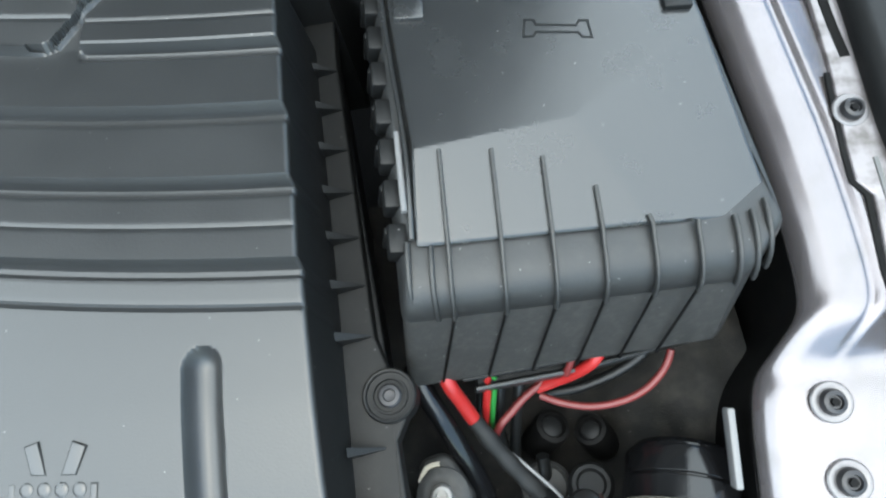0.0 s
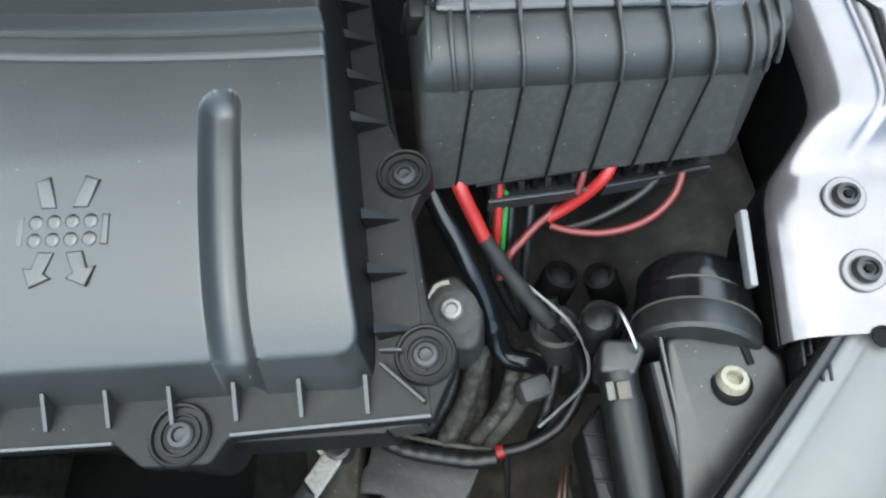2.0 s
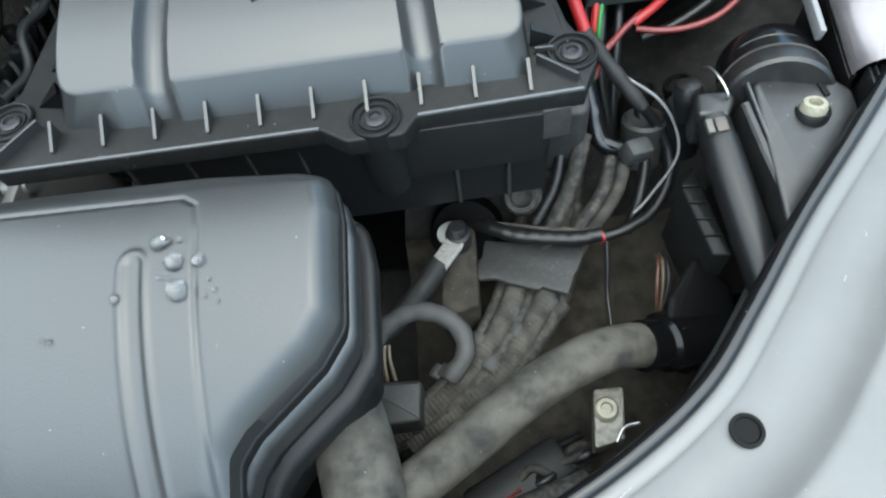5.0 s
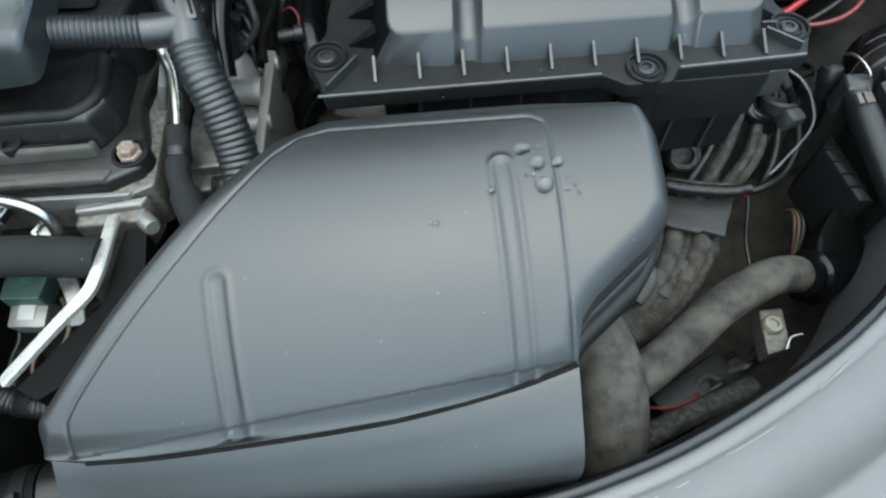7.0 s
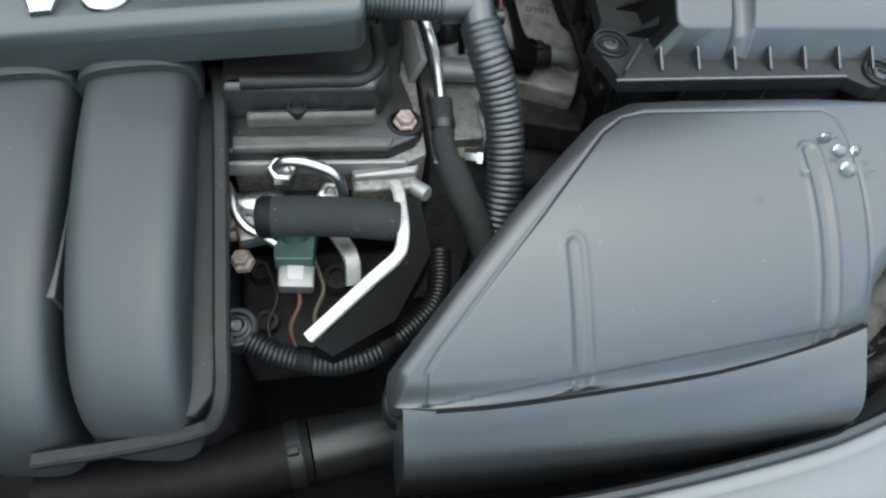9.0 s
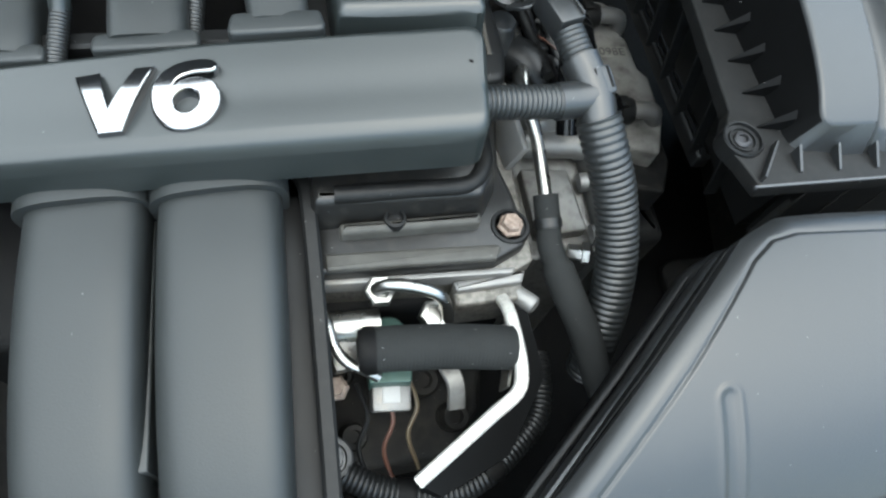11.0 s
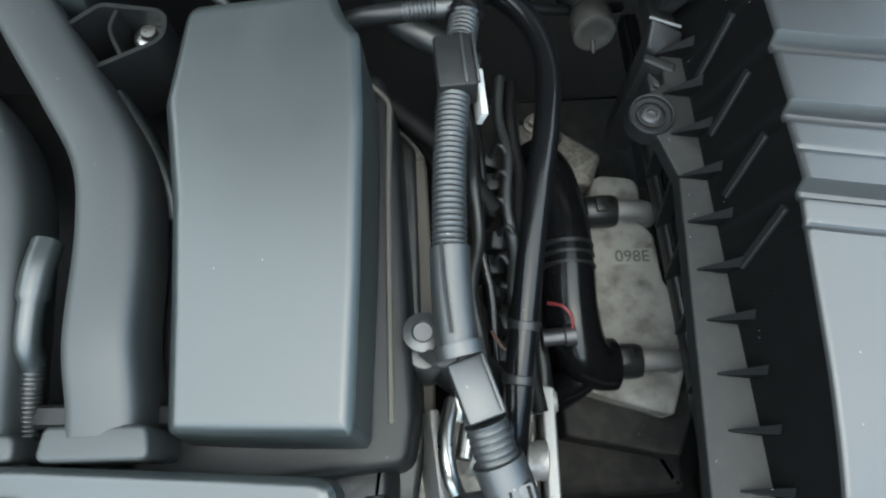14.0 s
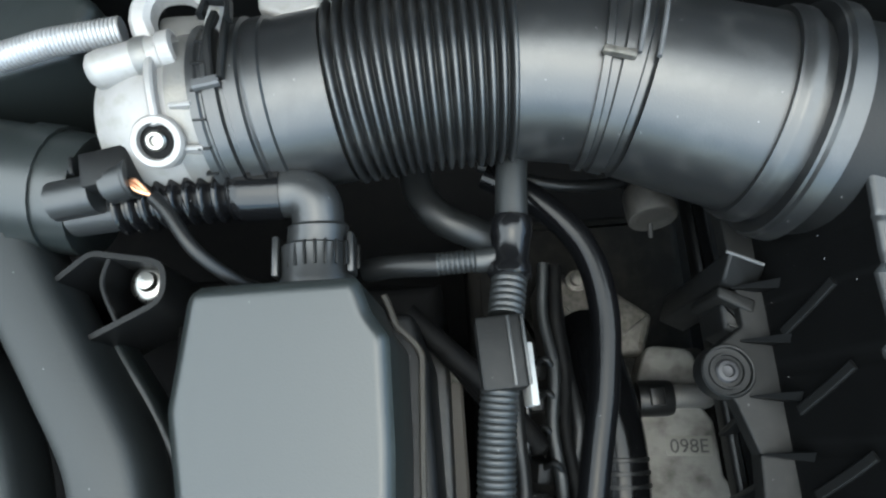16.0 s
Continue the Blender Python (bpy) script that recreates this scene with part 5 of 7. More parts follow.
part("valve_plate", block([(-0.5580, -0.0760, 0.002), (-0.5300, -0.0780, 0.002), (-0.5260, -0.0480, 0.002), (-0.5580, -0.0460, 0.002)], 0.676, 0.694, 0.001), TEAL, engine, "green-plated valve plate")
part("thread_bolt", turned([(0.008, 0), (0.008, 0.006), (0.005, 0.008), (0.005, 0.014)], (-0.5850, -0.0550, 0.700), (-0.1, -0.1, 1), 18), RUST, engine, "rusty bolt")
part("lower_casting", block([(-0.590, -0.120, 0.01), (-0.500, -0.118, 0.01), (-0.470, -0.085, 0.01), (-0.458, -0.030, 0.01), (-0.590, -0.025, 0.01)], 0.56, 0.620, 0.006), GRIME_AND_SHADE, engine, "dark oily lower casting")
for x, y, r in ((-0.570, -0.095, 0.010), (-0.515, -0.060, 0.013), (-0.495, -0.090, 0.011), (-0.575, -0.050, 0.009)):
    part("casting_boss", turned([(r, -0.03), (r, 0.014), (r * 0.85, 0.018), (r * 0.5, 0.018), (r * 0.45, 0.012)], (x, y, 0.621), (0.1, -0.2, 1), 18), GRIME_AND_SHADE, engine)
for k, (x0, y0) in enumerate(((-0.565, -0.108), (-0.548, -0.112), (-0.530, -0.104))):
    part("thin_lead", tube(bmesh.new(), [(x0, y0 + 0.040, 0.668), (x0 + 0.006, y0 + 0.018, 0.660), (x0 - 0.002, y0, 0.650), (x0 + 0.004, y0 - 0.022, 0.638)], 0.0016, 8, 0.003), (RUBBER, ORANGE, YELLOW)[k], engine)
part("rail_clamp", cuboid((-0.5730, -0.0560, 0.7060), (0.020, 0.026, 0.018), (10, 5, 12), 0.003), PUMP_ALU, engine, "bright rail clamp")
part("side_bracket", ribbon([(-0.5150, -0.0560, 0.700), (-0.5030, -0.0800, 0.696), (-0.5020, -0.0960, 0.684)], 0.012, 0.004), PUMP_ALU, engine, "thin metal bracket under the hose")
part("thread_bolt", turned([(0.0085, 0), (0.0085, 0.006), (0.0060, 0.008), (0.0060, 0.012)], (-0.5790, -0.0760, 0.690), (-0.1, -0.1, 1), 6), RUST, engine, angle=20)
part("black_hose", tube(bmesh.new(), [(-0.5570, -0.0665, 0.7340), (-0.5400, -0.0672, 0.7350), (-0.5100, -0.0695, 0.7350), (-0.4850, -0.0725, 0.7340), (-0.4710, -0.0740, 0.7320)], ridged(0.0140, 0.0022, 0.00025), 22, 0.0008), MATTE_RUBBER, engine, "short thick ribbed black hose")
part("hose_end", turned([(0.0146, 0), (0.0146, 0.006), (0.0120, 0.010), (0.0070, 0.011)], (-0.5550, -0.0666, 0.7340), (-1, 0.05, -0.02), 22), BLACK, engine)
bm = bmesh.new()
rings(bm, [[(-0.4630, -0.0450, z + 0.004), (-0.4500, -0.0460, z), (-0.4470, -0.0900, z - 0.004), (-0.4760, -0.1330, z - 0.020), (-0.5200, -0.1500, z - 0.034), (-0.5320, -0.1430, z - 0.028), (-0.4700, -0.1010, z + 0.002)] for z in (0.690, 0.7180)])
part("bracket_plate", bm, BLACK_AND_SHADE, engine, "dark plate of the bracket")
bm = bmesh.new()
ribbon([(-0.4690, -0.0400, 0.7270), (-0.4675, -0.0500, 0.7310), (-0.4675, -0.0750, 0.7340), (-0.4690, -0.0910, 0.7345), (-0.4735, -0.1025, 0.7330), (-0.4900, -0.1130, 0.7240), (-0.5150, -0.1285, 0.7090), (-0.5345, -0.1405, 0.6970)], 0.0082, 0.0050, bm=bm)
part("bracket", bm, STEEL_PALE, engine, "bright bent steel bracket")
part("bracket_web", ribbon([(-0.4700, -0.0560, 0.700), (-0.4690, -0.0760, 0.700), (-0.4740, -0.0930, 0.698)], 0.002, 0.026), ALU_DIRTY, engine)
part("grommet_eye", turned([(0.0150, -0.012), (0.0150, 0.0030), (0.0138, 0.0042), (0.0110, 0.0040), (0.0100, 0.0010), (0.0085, 0.0012), (0.0080, 0.0042), (0.0062, 0.0044), (0.0055, 0.0010)], (-0.5865, -0.1160, 0.6670), n=28), PLASTIC, engine, "grey mounting eye")
part("grommet_bolt", turned([(0.0052, 0), (0.0052, 0.0026), (0.0042, 0.0036), (0.0030, 0.0036), (0.0026, 0.002)], (-0.5865, -0.1150, 0.6670), n=6), STEEL, engine, angle=20)
part("grommet_web", cuboid((-0.5935, -0.1300, 0.660), (0.004, 0.024, 0.02), (0, 0, -28)), PLASTIC, engine)

# ---- hoses and looms between engine and filter box ----
loom_low = thing("lower_loom", (-0.5, -0.12, 0.65), "black corrugated loom curving under the engine", "cable loom")
part("conduit", conduit([(-0.578, -0.126, 0.664), (-0.556, -0.138, 0.662), (-0.525, -0.146, 0.66), (-0.495, -0.143, 0.66), (-0.462, -0.124, 0.66), (-0.438, -0.10, 0.66), (-0.430, -0.06, 0.66)], 0.0095, 0.0042, 0.0014), RUBBER, loom_low)
for x, y in ((-0.5400, -0.1425), (-0.4800, -0.1350)):
    part("tape_wrap", turned([(0.0098, -0.006), (0.0102, -0.005), (0.0102, 0.005), (0.0098, 0.006)], (x, y, 0.6605), (1, 0.25 if x > -0.5 else -0.2, 0), 18), BLACK, loom_low)
low = thing("lower_hose", (-0.60, -0.20, 0.58), "thick black coolant hose below the intake", "hose")
part("hose", tube(bmesh.new(), [(-0.72, -0.205, 0.605), (-0.62, -0.205, 0.610), (-0.54, -0.195, 0.610)], 0.0245, 20, 0.008), BLACK, low)
part("hose_clamp", tube(bmesh.new(), [(-0.5560, -0.1972, 0.6100), (-0.5460, -0.1958, 0.6100)], 0.0256, 20, 0.003), PLASTIC_DARK, low, "dull spring clamp")
part("clamp_ear", cuboid((-0.5510, -0.2000, 0.6372), (0.008, 0.006, 0.010), (0, 0, 6), 0.001), PLASTIC_DARK, low)
part("hose_tail", tube(bmesh.new(), [(-0.5400, -0.1948, 0.6100), (-0.4700, -0.1850, 0.6050)], 0.0235, 20, 0.008), RUBBER, low)
single("lower_pipe", tube(bmesh.new(), [(-0.74, -0.235, 0.62), (-0.66, -0.240, 0.62), (-0.615, -0.238, 0.625), (-0.602, -0.226, 0.618), (-0.598, -0.212, 0.600)], 0.0055, 12, 0.004), ALU_DIRTY, "thin grey pipe below the intake manifold", "pipe")

loom = thing("engine_loom", (-0.42, 0.12, 0.70), "grey-black corrugated cable loom with branching connectors", "cable loom")
part("upper_pipe", tube(bmesh.new(), [(-0.4000, 0.415, 0.820), (-0.4060, 0.385, 0.832), (-0.4090, 0.352, 0.833)], 0.0082, 16, 0.003), CONDUIT, loom)
part("tee", turned([(0.0100, 0), (0.0108, 0.002), (0.0108, 0.010), (0.0098, 0.012), (0.0098, 0.024), (0.0112, 0.026), (0.0112, 0.030), (0.009, 0.032)], (-0.4085, 0.3570, 0.8330), (-0.12, -1, 0.0), 20), RUBBER_GLOSS, loom, "shiny black tee piece")
part("tee_branch", tube(bmesh.new(), [(-0.4110, 0.3380, 0.833), (-0.4240, 0.3360, 0.833), (-0.4280, 0.3360, 0.833)], 0.0062, 14, 0.003), CONDUIT, loom)
part("branch_loom", conduit([(-0.4270, 0.3360, 0.833), (-0.4480, 0.3355, 0.832)], 0.0060, 0.0030, 0.0012), CONDUIT, loom)
part("branch_pipe", tube(bmesh.new(), [(-0.4470, 0.3355, 0.832), (-0.4700, 0.3370, 0.828), (-0.4850, 0.3370, 0.822)], 0.0060, 14, 0.004), RUBBER, loom)
part("sleeve", conduit([(-0.4115, 0.3300, 0.834), (-0.4160, 0.3060, 0.838)], 0.0090, 0.0040, 0.0010), CONDUIT, loom)
part("connector", cuboid((-0.4200, 0.2880, 0.8390), (0.0215, 0.0340, 0.0200), (0, 0, 3), 0.002), FLANGE_GREY, loom, "grey square connector")
for dx in (0.0025, 0.0090):
    part("connector_rib", cuboid((-0.4180 + dx, 0.2885, 0.8490), (0.0016, 0.0320, 0.0024), (0, 0, 3), 0.0005), PLASTIC, loom)
part("corrugated_tube", conduit([(-0.4205, 0.2800, 0.838), (-0.4245, 0.2500, 0.836), (-0.4275, 0.215, 0.834), (-0.4290, 0.1860, 0.831)], 0.0092, 0.0036, 0.0013), CONDUIT, loom)
part("smooth_sleeve", tube(bmesh.new(), [(-0.4290, 0.1870, 0.831), (-0.4290, 0.165, 0.827), (-0.4275, 0.1380, 0.822)], 0.0103, 16, 0.004), CONDUIT, loom)
part("sleeve_seam", ribbon([(-0.4335, 0.1860, 0.8400), (-0.4330, 0.165, 0.8385), (-0.4310, 0.1420, 0.8355)], 0.0016, 0.0018), PLASTIC_DARK, loom)
part("clip_ring", tube(bmesh.new(), [(-0.4276, 0.1400, 0.8222), (-0.4264, 0.1335, 0.8210)], 0.0125, 18, 0.002), PLASTIC, loom)
part("connector", cuboid((-0.4205, 0.1165, 0.8215), (0.0190, 0.0300, 0.0185), (2, 0, 17), 0.002), PLASTIC, loom, "grey square connector")
part("connector_rib", cuboid((-0.4130, 0.1185, 0.8315), (0.0014, 0.0280, 0.0022), (2, 0, 17), 0.0005), PLASTIC, loom)
part("corrugated_tube", conduit([(-0.4170, 0.1020, 0.819), (-0.4110, 0.0820, 0.812)], 0.0108, 0.0042, 0.0012), CONDUIT, loom)
part("tee", tube(bmesh.new(), [(-0.4120, 0.0850, 0.8130), (-0.4050, 0.0640, 0.8050), (-0.4030, 0.0470, 0.796)], 0.0128, 20, 0.003), PLASTIC, loom, "grey plastic tee")
part("tee_branch", tube(bmesh.new(), [(-0.4050, 0.0620, 0.805), (-0.4180, 0.0600, 0.804), (-0.4320, 0.0580, 0.805)], 0.0118, 18, 0.003), PLASTIC, loom)
clip = part("tee_clip", cuboid((-0.4025, 0.0650, 0.8152), (0.0150, 0.0190, 0.0056), (22, 0, 14), 0.0022), PLASTIC, loom, "square clip on the tee")
for dx in (-0.0036, 0.0036):
    part("clip_slot", cuboid((-0.4025 + dx * 1.2, 0.0650 + dx * 0.3, 0.8180), (0.0018, 0.0140, 0.0012), (22, 0, 14), 0.0004), BLACK, clip)
part("corrugated_tube", conduit([(-0.4290, 0.0583, 0.805), (-0.4450, 0.0560, 0.808), (-0.4620, 0.0540, 0.811), (-0.4860, 0.0520, 0.814)], 0.0108, 0.0040, 0.0016), CONDUIT, loom)
part("corrugated_tube", conduit([(-0.4030, 0.0500, 0.798), (-0.3975, 0.0350, 0.786), (-0.3920, 0.0240, 0.774), (-0.3870, 0.0130, 0.761), (-0.3830, 0.0000, 0.746), (-0.3810, -0.0150, 0.730), (-0.3815, -0.0300, 0.714), (-0.3840, -0.0450, 0.697), (-0.3880, -0.0600, 0.677), (-0.392, -0.075, 0.650)], 0.0150, 0.0056, 0.0014, 20), CONDUIT, loom)
part("clip_tab", turned([(0.0105, 0), (0.0105, 0.003), (0.006, 0.0045), (0.005, 0.003)], (-0.4450, 0.1500, 0.8040), n=22), PLASTIC, loom)
part("clip_arm", ribbon([(-0.4450, 0.1400, 0.803), (-0.4370, 0.1330, 0.810), (-0.4280, 0.1350, 0.814)], 0.006, 0.003), PLASTIC, loom)

pipe = thing("vacuum_pipe", (-0.435, 0.0, 0.66), "metal vacuum pipe running into a black rubber hose", "pipe")
part("metal_pipe", tube(bmesh.new(), [(-0.4310, 0.120, 0.760), (-0.4360, 0.100, 0.768), (-0.4350, 0.0800, 0.770), (-0.4300, 0.0650, 0.760), (-0.4280, 0.0400, 0.749), (-0.4275, 0.0180, 0.741)], 0.0046, 14, 0.003), STEEL, pipe, "bright steel pipe")
part("steel_link", tube(bmesh.new(), [(-0.4205, 0.172, 0.752), (-0.4245, 0.145, 0.757), (-0.4275, 0.120, 0.760), (-0.4290, 0.110, 0.757)], 0.0046, 14, 0.003), STEEL, pipe, "bright steel link")
part("steel_link", tube(bmesh.new(), [(-0.4225, 0.106, 0.757), (-0.4270, 0.088, 0.760)], 0.0048, 14, 0.003), STEEL, pipe)
part("rubber_hose", tube(bmesh.new(), [(-0.4275, 0.0270, 0.7440), (-0.4275, 0.0070, 0.735), (-0.4275, -0.0080, 0.7297), (-0.4169, -0.0380, 0.715), (-0.4063, -0.0588, 0.700), (-0.3965, -0.0830, 0.680), (-0.3868, -0.1083, 0.660), (-0.382, -0.125, 0.63)], lambda s: 0.0088 if s < 0.05 else 0.0112, 16, 0.004), MATTE_RUBBER, pipe, "black rubber hose")
part("hose_clip", tube(bmesh.new(), [(-0.4276, 0.0120, 0.7375), (-0.4276, 0.0060, 0.7347)], 0.0098, 16, 0.002), RUBBER, pipe)
pump = thing("water_pump", (-0.405, 0.06, 0.46), "cast aluminium pump with a flange plate beside the head", "pump")
part("pump_case", block([(-0.4340, -0.004, 0.006), (-0.3800, -0.002, 0.006), (-0.3760, 0.132, 0.006), (-0.4340, 0.134, 0.006)], 0.46, 0.7060, 0.003), PUMP_ALU, pump, "oily cast pump case")
part("flange_plate", block([(-0.3790, 0.002, 0.002), (-0.3710, 0.000, 0.002), (-0.3650, 0.130, 0.002), (-0.3730, 0.132, 0.002)], 0.60, 0.7200, 0.0015), ALU, pump, "bright edge of the flange plate")
for y in (0.010, 0.055, 0.122):
    part("plate_lug", turned([(0.0075, -0.010), (0.0075, 0.006), (0.0060, 0.008)], (-0.3745 + 0.05 * (y - 0.05), y, 0.7120), (1, 0, 0.1), 16), ALU, pump)
part("stub_pipe", turned([(0.0105, 0), (0.0105, 0.040), (0.0120, 0.042), (0.0120, 0.048), (0.0090, 0.049)], (-0.4220, 0.0900, 0.7150), (1, -0.08, 0.02), 24), ALU, pump, "cast pipe stub")
part("outlet_ring", turned([(0.0200, -0.03), (0.0205, 0.0), (0.0185, 0.005), (0.0160, 0.006)], (-0.4040, 0.1150, 0.7200), (-0.25, 0.35, 0.9), 28), ALU, pump, "pale cast outlet ring")
part("outlet_hose", tube(bmesh.new(), [(-0.4040, 0.1160, 0.7200), (-0.4080, 0.1240, 0.7400), (-0.4180, 0.1340, 0.7520), (-0.4300, 0.145, 0.752)], 0.0165, 22, 0.004), RUBBER, pump, "black outlet hose")
part("pump_bolt", turned([(0.006, 0), (0.006, 0.010), (0.0085, 0.0105), (0.0085, 0.015), (0.005, 0.017)], (-0.4080, -0.002, 0.712), (0.9, -0.3, 0.2), 6), STEEL, pump, "bright steel bolt", angle=20)
part("bearing_web", block([(-0.4300, 0.010, 0.003), (-0.3900, 0.012, 0.003), (-0.3920, 0.065, 0.003), (-0.4300, 0.068, 0.003)], 0.70, 0.7160, 0.002), PUMP_ALU, pump)
part("head_bracket", cuboid((-0.4440, 0.0860, 0.7450), (0.006, 0.060, 0.026), (0, 20, 4), 0.0015), ALU, pump, "bright steel bracket")

servo = thing("servo_hose", (-0.38, 0.25, 0.74), "shiny black vacuum hose with a soft bend", "hose")
part("hose", tube(bmesh.new(), [(-0.4180, 0.395, 0.800), (-0.3920, 0.3780, 0.802), (-0.3680, 0.3500, 0.801), (-0.3605, 0.3150, 0.800), (-0.3650, 0.275, 0.799), (-0.3740, 0.2350, 0.797), (-0.3840, 0.1860, 0.792), (-0.3930, 0.1350, 0.780), (-0.3970, 0.1050, 0.765), (-0.397, 0.08, 0.74)], lambda s: 0.0082, 16, 0.004), HOSE_BLACK, servo)
for y, x, z in ((0.1560, -0.3893, 0.7850), (0.1280, -0.3942, 0.7770)):
    part("end_ring", turned([(0.0084, -0.003), (0.0092, -0.002), (0.0092, 0.002), (0.0084, 0.003)], (x, y, z), (-0.18, -1, -0.3), 18), RUBBER, servo)

def moved(outline, dx=0.0045, dy=0.0060):
    return [(p[0] + dx, p[1] + dy, *p[2:]) for p in outline]


cooler = thing("oil_cooler", (-0.29, 0.20, 0.60), "pale dirty oil cooler with two hose fittings", "oil cooler")
part("core", block(moved([(-0.3320, 0.1280, 0.004), (-0.2730, 0.1070, 0.006), (-0.2560, 0.1480, 0.006), (-0.2550, 0.1980, 0.004), (-0.2630, 0.2100, 0.003), (-0.2640, 0.2480, 0.004), (-0.2700, 0.2580, 0.003), (-0.2690, 0.3000, 0.012), (-0.3040, 0.3060, 0.012), (-0.3230, 0.2620, 0.006)]), 0.630, 0.6560, 0.003), CORE, cooler, "pale dirty cast plate")
part("base_shelf", block([(-0.345, 0.105, 0.004), (-0.262, 0.085, 0.006), (-0.245, 0.12, 0.006), (-0.25, 0.31, 0.006), (-0.345, 0.31, 0.006)], 0.600, 0.634, 0.003), GRIME_AND_SHADE, cooler)
for y in (0.1530, 0.2720):
    part("hose_collar", turned([(0.0120, 0), (0.0128, 0.003), (0.0128, 0.020), (0.0118, 0.024)], (-0.3160, y, 0.670), (1, -0.03, 0.02), 20), RUBBER, cooler, "black quick coupling")
    part("collar_tab", cuboid((-0.3050, y, 0.6840), (0.010, 0.012, 0.004), (0, 0, 0), 0.001), RUBBER, cooler)
    part("metal_elbow", tube(bmesh.new(), [(-0.2940, y, 0.671), (-0.2800, y - 0.0005, 0.671), (-0.2680, y - 0.001, 0.667), (-0.2630, y - 0.001, 0.652)], 0.0082, 16, 0.003), ALU, cooler, "bright metal elbow")
part("label", cuboid((-0.2800, 0.2378, 0.6558), (0.033, 0.0135, 0.0010), (0, 0, -3), 0.0002), surface("dirty_sticker", (0.13, 0.125, 0.11), 0.6, vary=0.2, coarse=80), cooler, "dirty pale sticker")
part("label_writing", letters("098E", 0.0270, 0.0095, 0.0004, pose(-0.2800, 0.2378, 0.6566, 0, 0, -3)), surface("faded_ink", (0.028, 0.027, 0.025), 0.6, vary=0.4, coarse=300), cooler, "faded black code 098E")
for k, pts in enumerate(([(-0.3480, 0.3250, 0.660), (-0.3440, 0.2930, 0.688), (-0.3400, 0.2440, 0.696), (-0.3420, 0.1900, 0.694), (-0.3370, 0.1620, 0.684), (-0.3250, 0.1520, 0.673), (-0.3120, 0.1510, 0.670)], [(-0.3100, 0.1480, 0.672), (-0.3280, 0.1480, 0.670), (-0.3420, 0.1400, 0.660), (-0.36, 0.13, 0.63)])):
    ch = thing("cooler_hose", (-0.34, 0.20 - 0.06 * k, 0.62), "thick black cooler hose with ring clips", "hose", "hoses of the cooler")
    part("hose", tube(bmesh.new(), pts, 0.0190 - 0.0060 * k, 20, 0.005), HOSE_BLACK, ch)
    if k == 0:
        for q in range(3):
            part("ring_clip", turned([(0.0190, -0.002), (0.0200, -0.001), (0.0200, 0.001), (0.0190, 0.002)], (-0.3404 - 0.0003 * q, 0.2330 - 0.008 * q, 0.6958 - 0.0002 * q), (-0.03, -1, -0.02), 24), RUBBER, ch)
single("sensor_wire", tube(bmesh.new(), [(-0.362, 0.187, 0.715), (-0.353, 0.182, 0.722), (-0.347, 0.174, 0.718), (-0.348, 0.166, 0.710)], 0.0011, 8, 0.002), RED_DULL, "thin red sensor wire", "wire")
single("sensor", turned([(0.006, 0), (0.006, 0.014), (0.0075, 0.015), (0.0075, 0.022)], (-0.366, 0.165, 0.705), (1, 0.05, 0.1), 16), BOLT, "small dark metal sensor", "sensor")
gearbox = thing("gearbox", (-0.34, 0.25, 0.46), "dark oily gearbox casing under the cooler", "gearbox")
part("casing", block([(-0.43, 0.06, 0.01), (-0.245, 0.06, 0.01), (-0.235, 0.44, 0.01), (-0.43, 0.44, 0.01)], 0.46, 0.590, 0.012), GRIME_AND_SHADE, gearbox)
part("cast_web", block([(-0.374, 0.316, 0.006), (-0.330, 0.305, 0.006), (-0.300, 0.305, 0.006), (-0.289, 0.335, 0.006), (-0.330, 0.367, 0.006), (-0.376, 0.370, 0.006)], 0.58, 0.650, 0.006), ALU_DIRTY, gearbox, "oily cast web")
for k, (x, y) in enumerate(((-0.365, 0.300), (-0.345, 0.330), (-0.330, 0.315), (-0.385, 0.250), (-0.350, 0.375), (-0.315, 0.365))):
    part("casing_bolt", turned([(0.0085, -0.02), (0.0085, 0.004), (0.0055, 0.005), (0.0055, 0.011), (0.004, 0.012)], (x, y + (0.035 if k < 3 else 0), 0.650 if k < 3 else 0.60), n=12), ALU_DIRTY if k % 2 else BOLT, gearbox)
rng = random.Random(5)
for k in range(9):
    y = 0.128 + 0.0205 * k
    x = -0.397 + rng.uniform(-0.006, 0.006)
    plug_box = thing("plug_connector", (x, y, 0.72), "small black plug beside the head", "connector", "plugs beside the head")
    part("shell", cuboid((x, y, 0.728 + rng.uniform(-0.010, 0.006)), (rng.uniform(0.009, 0.014), rng.uniform(0.010, 0.014), 0.022), (rng.uniform(-12, 12), rng.uniform(0, 25), rng.uniform(-15, 20)), 0.002), PLASTIC_DARK if k % 3 else BLACK, plug_box)
    part("lead", tube(bmesh.new(), [(x, y, 0.728), (x + 0.008, y + 0.004, 0.740), (x + 0.014, y - 0.006, 0.728), (x + 0.012, y - 0.016, 0.70)], 0.0020, 8, 0.002), RUBBER, plug_box)
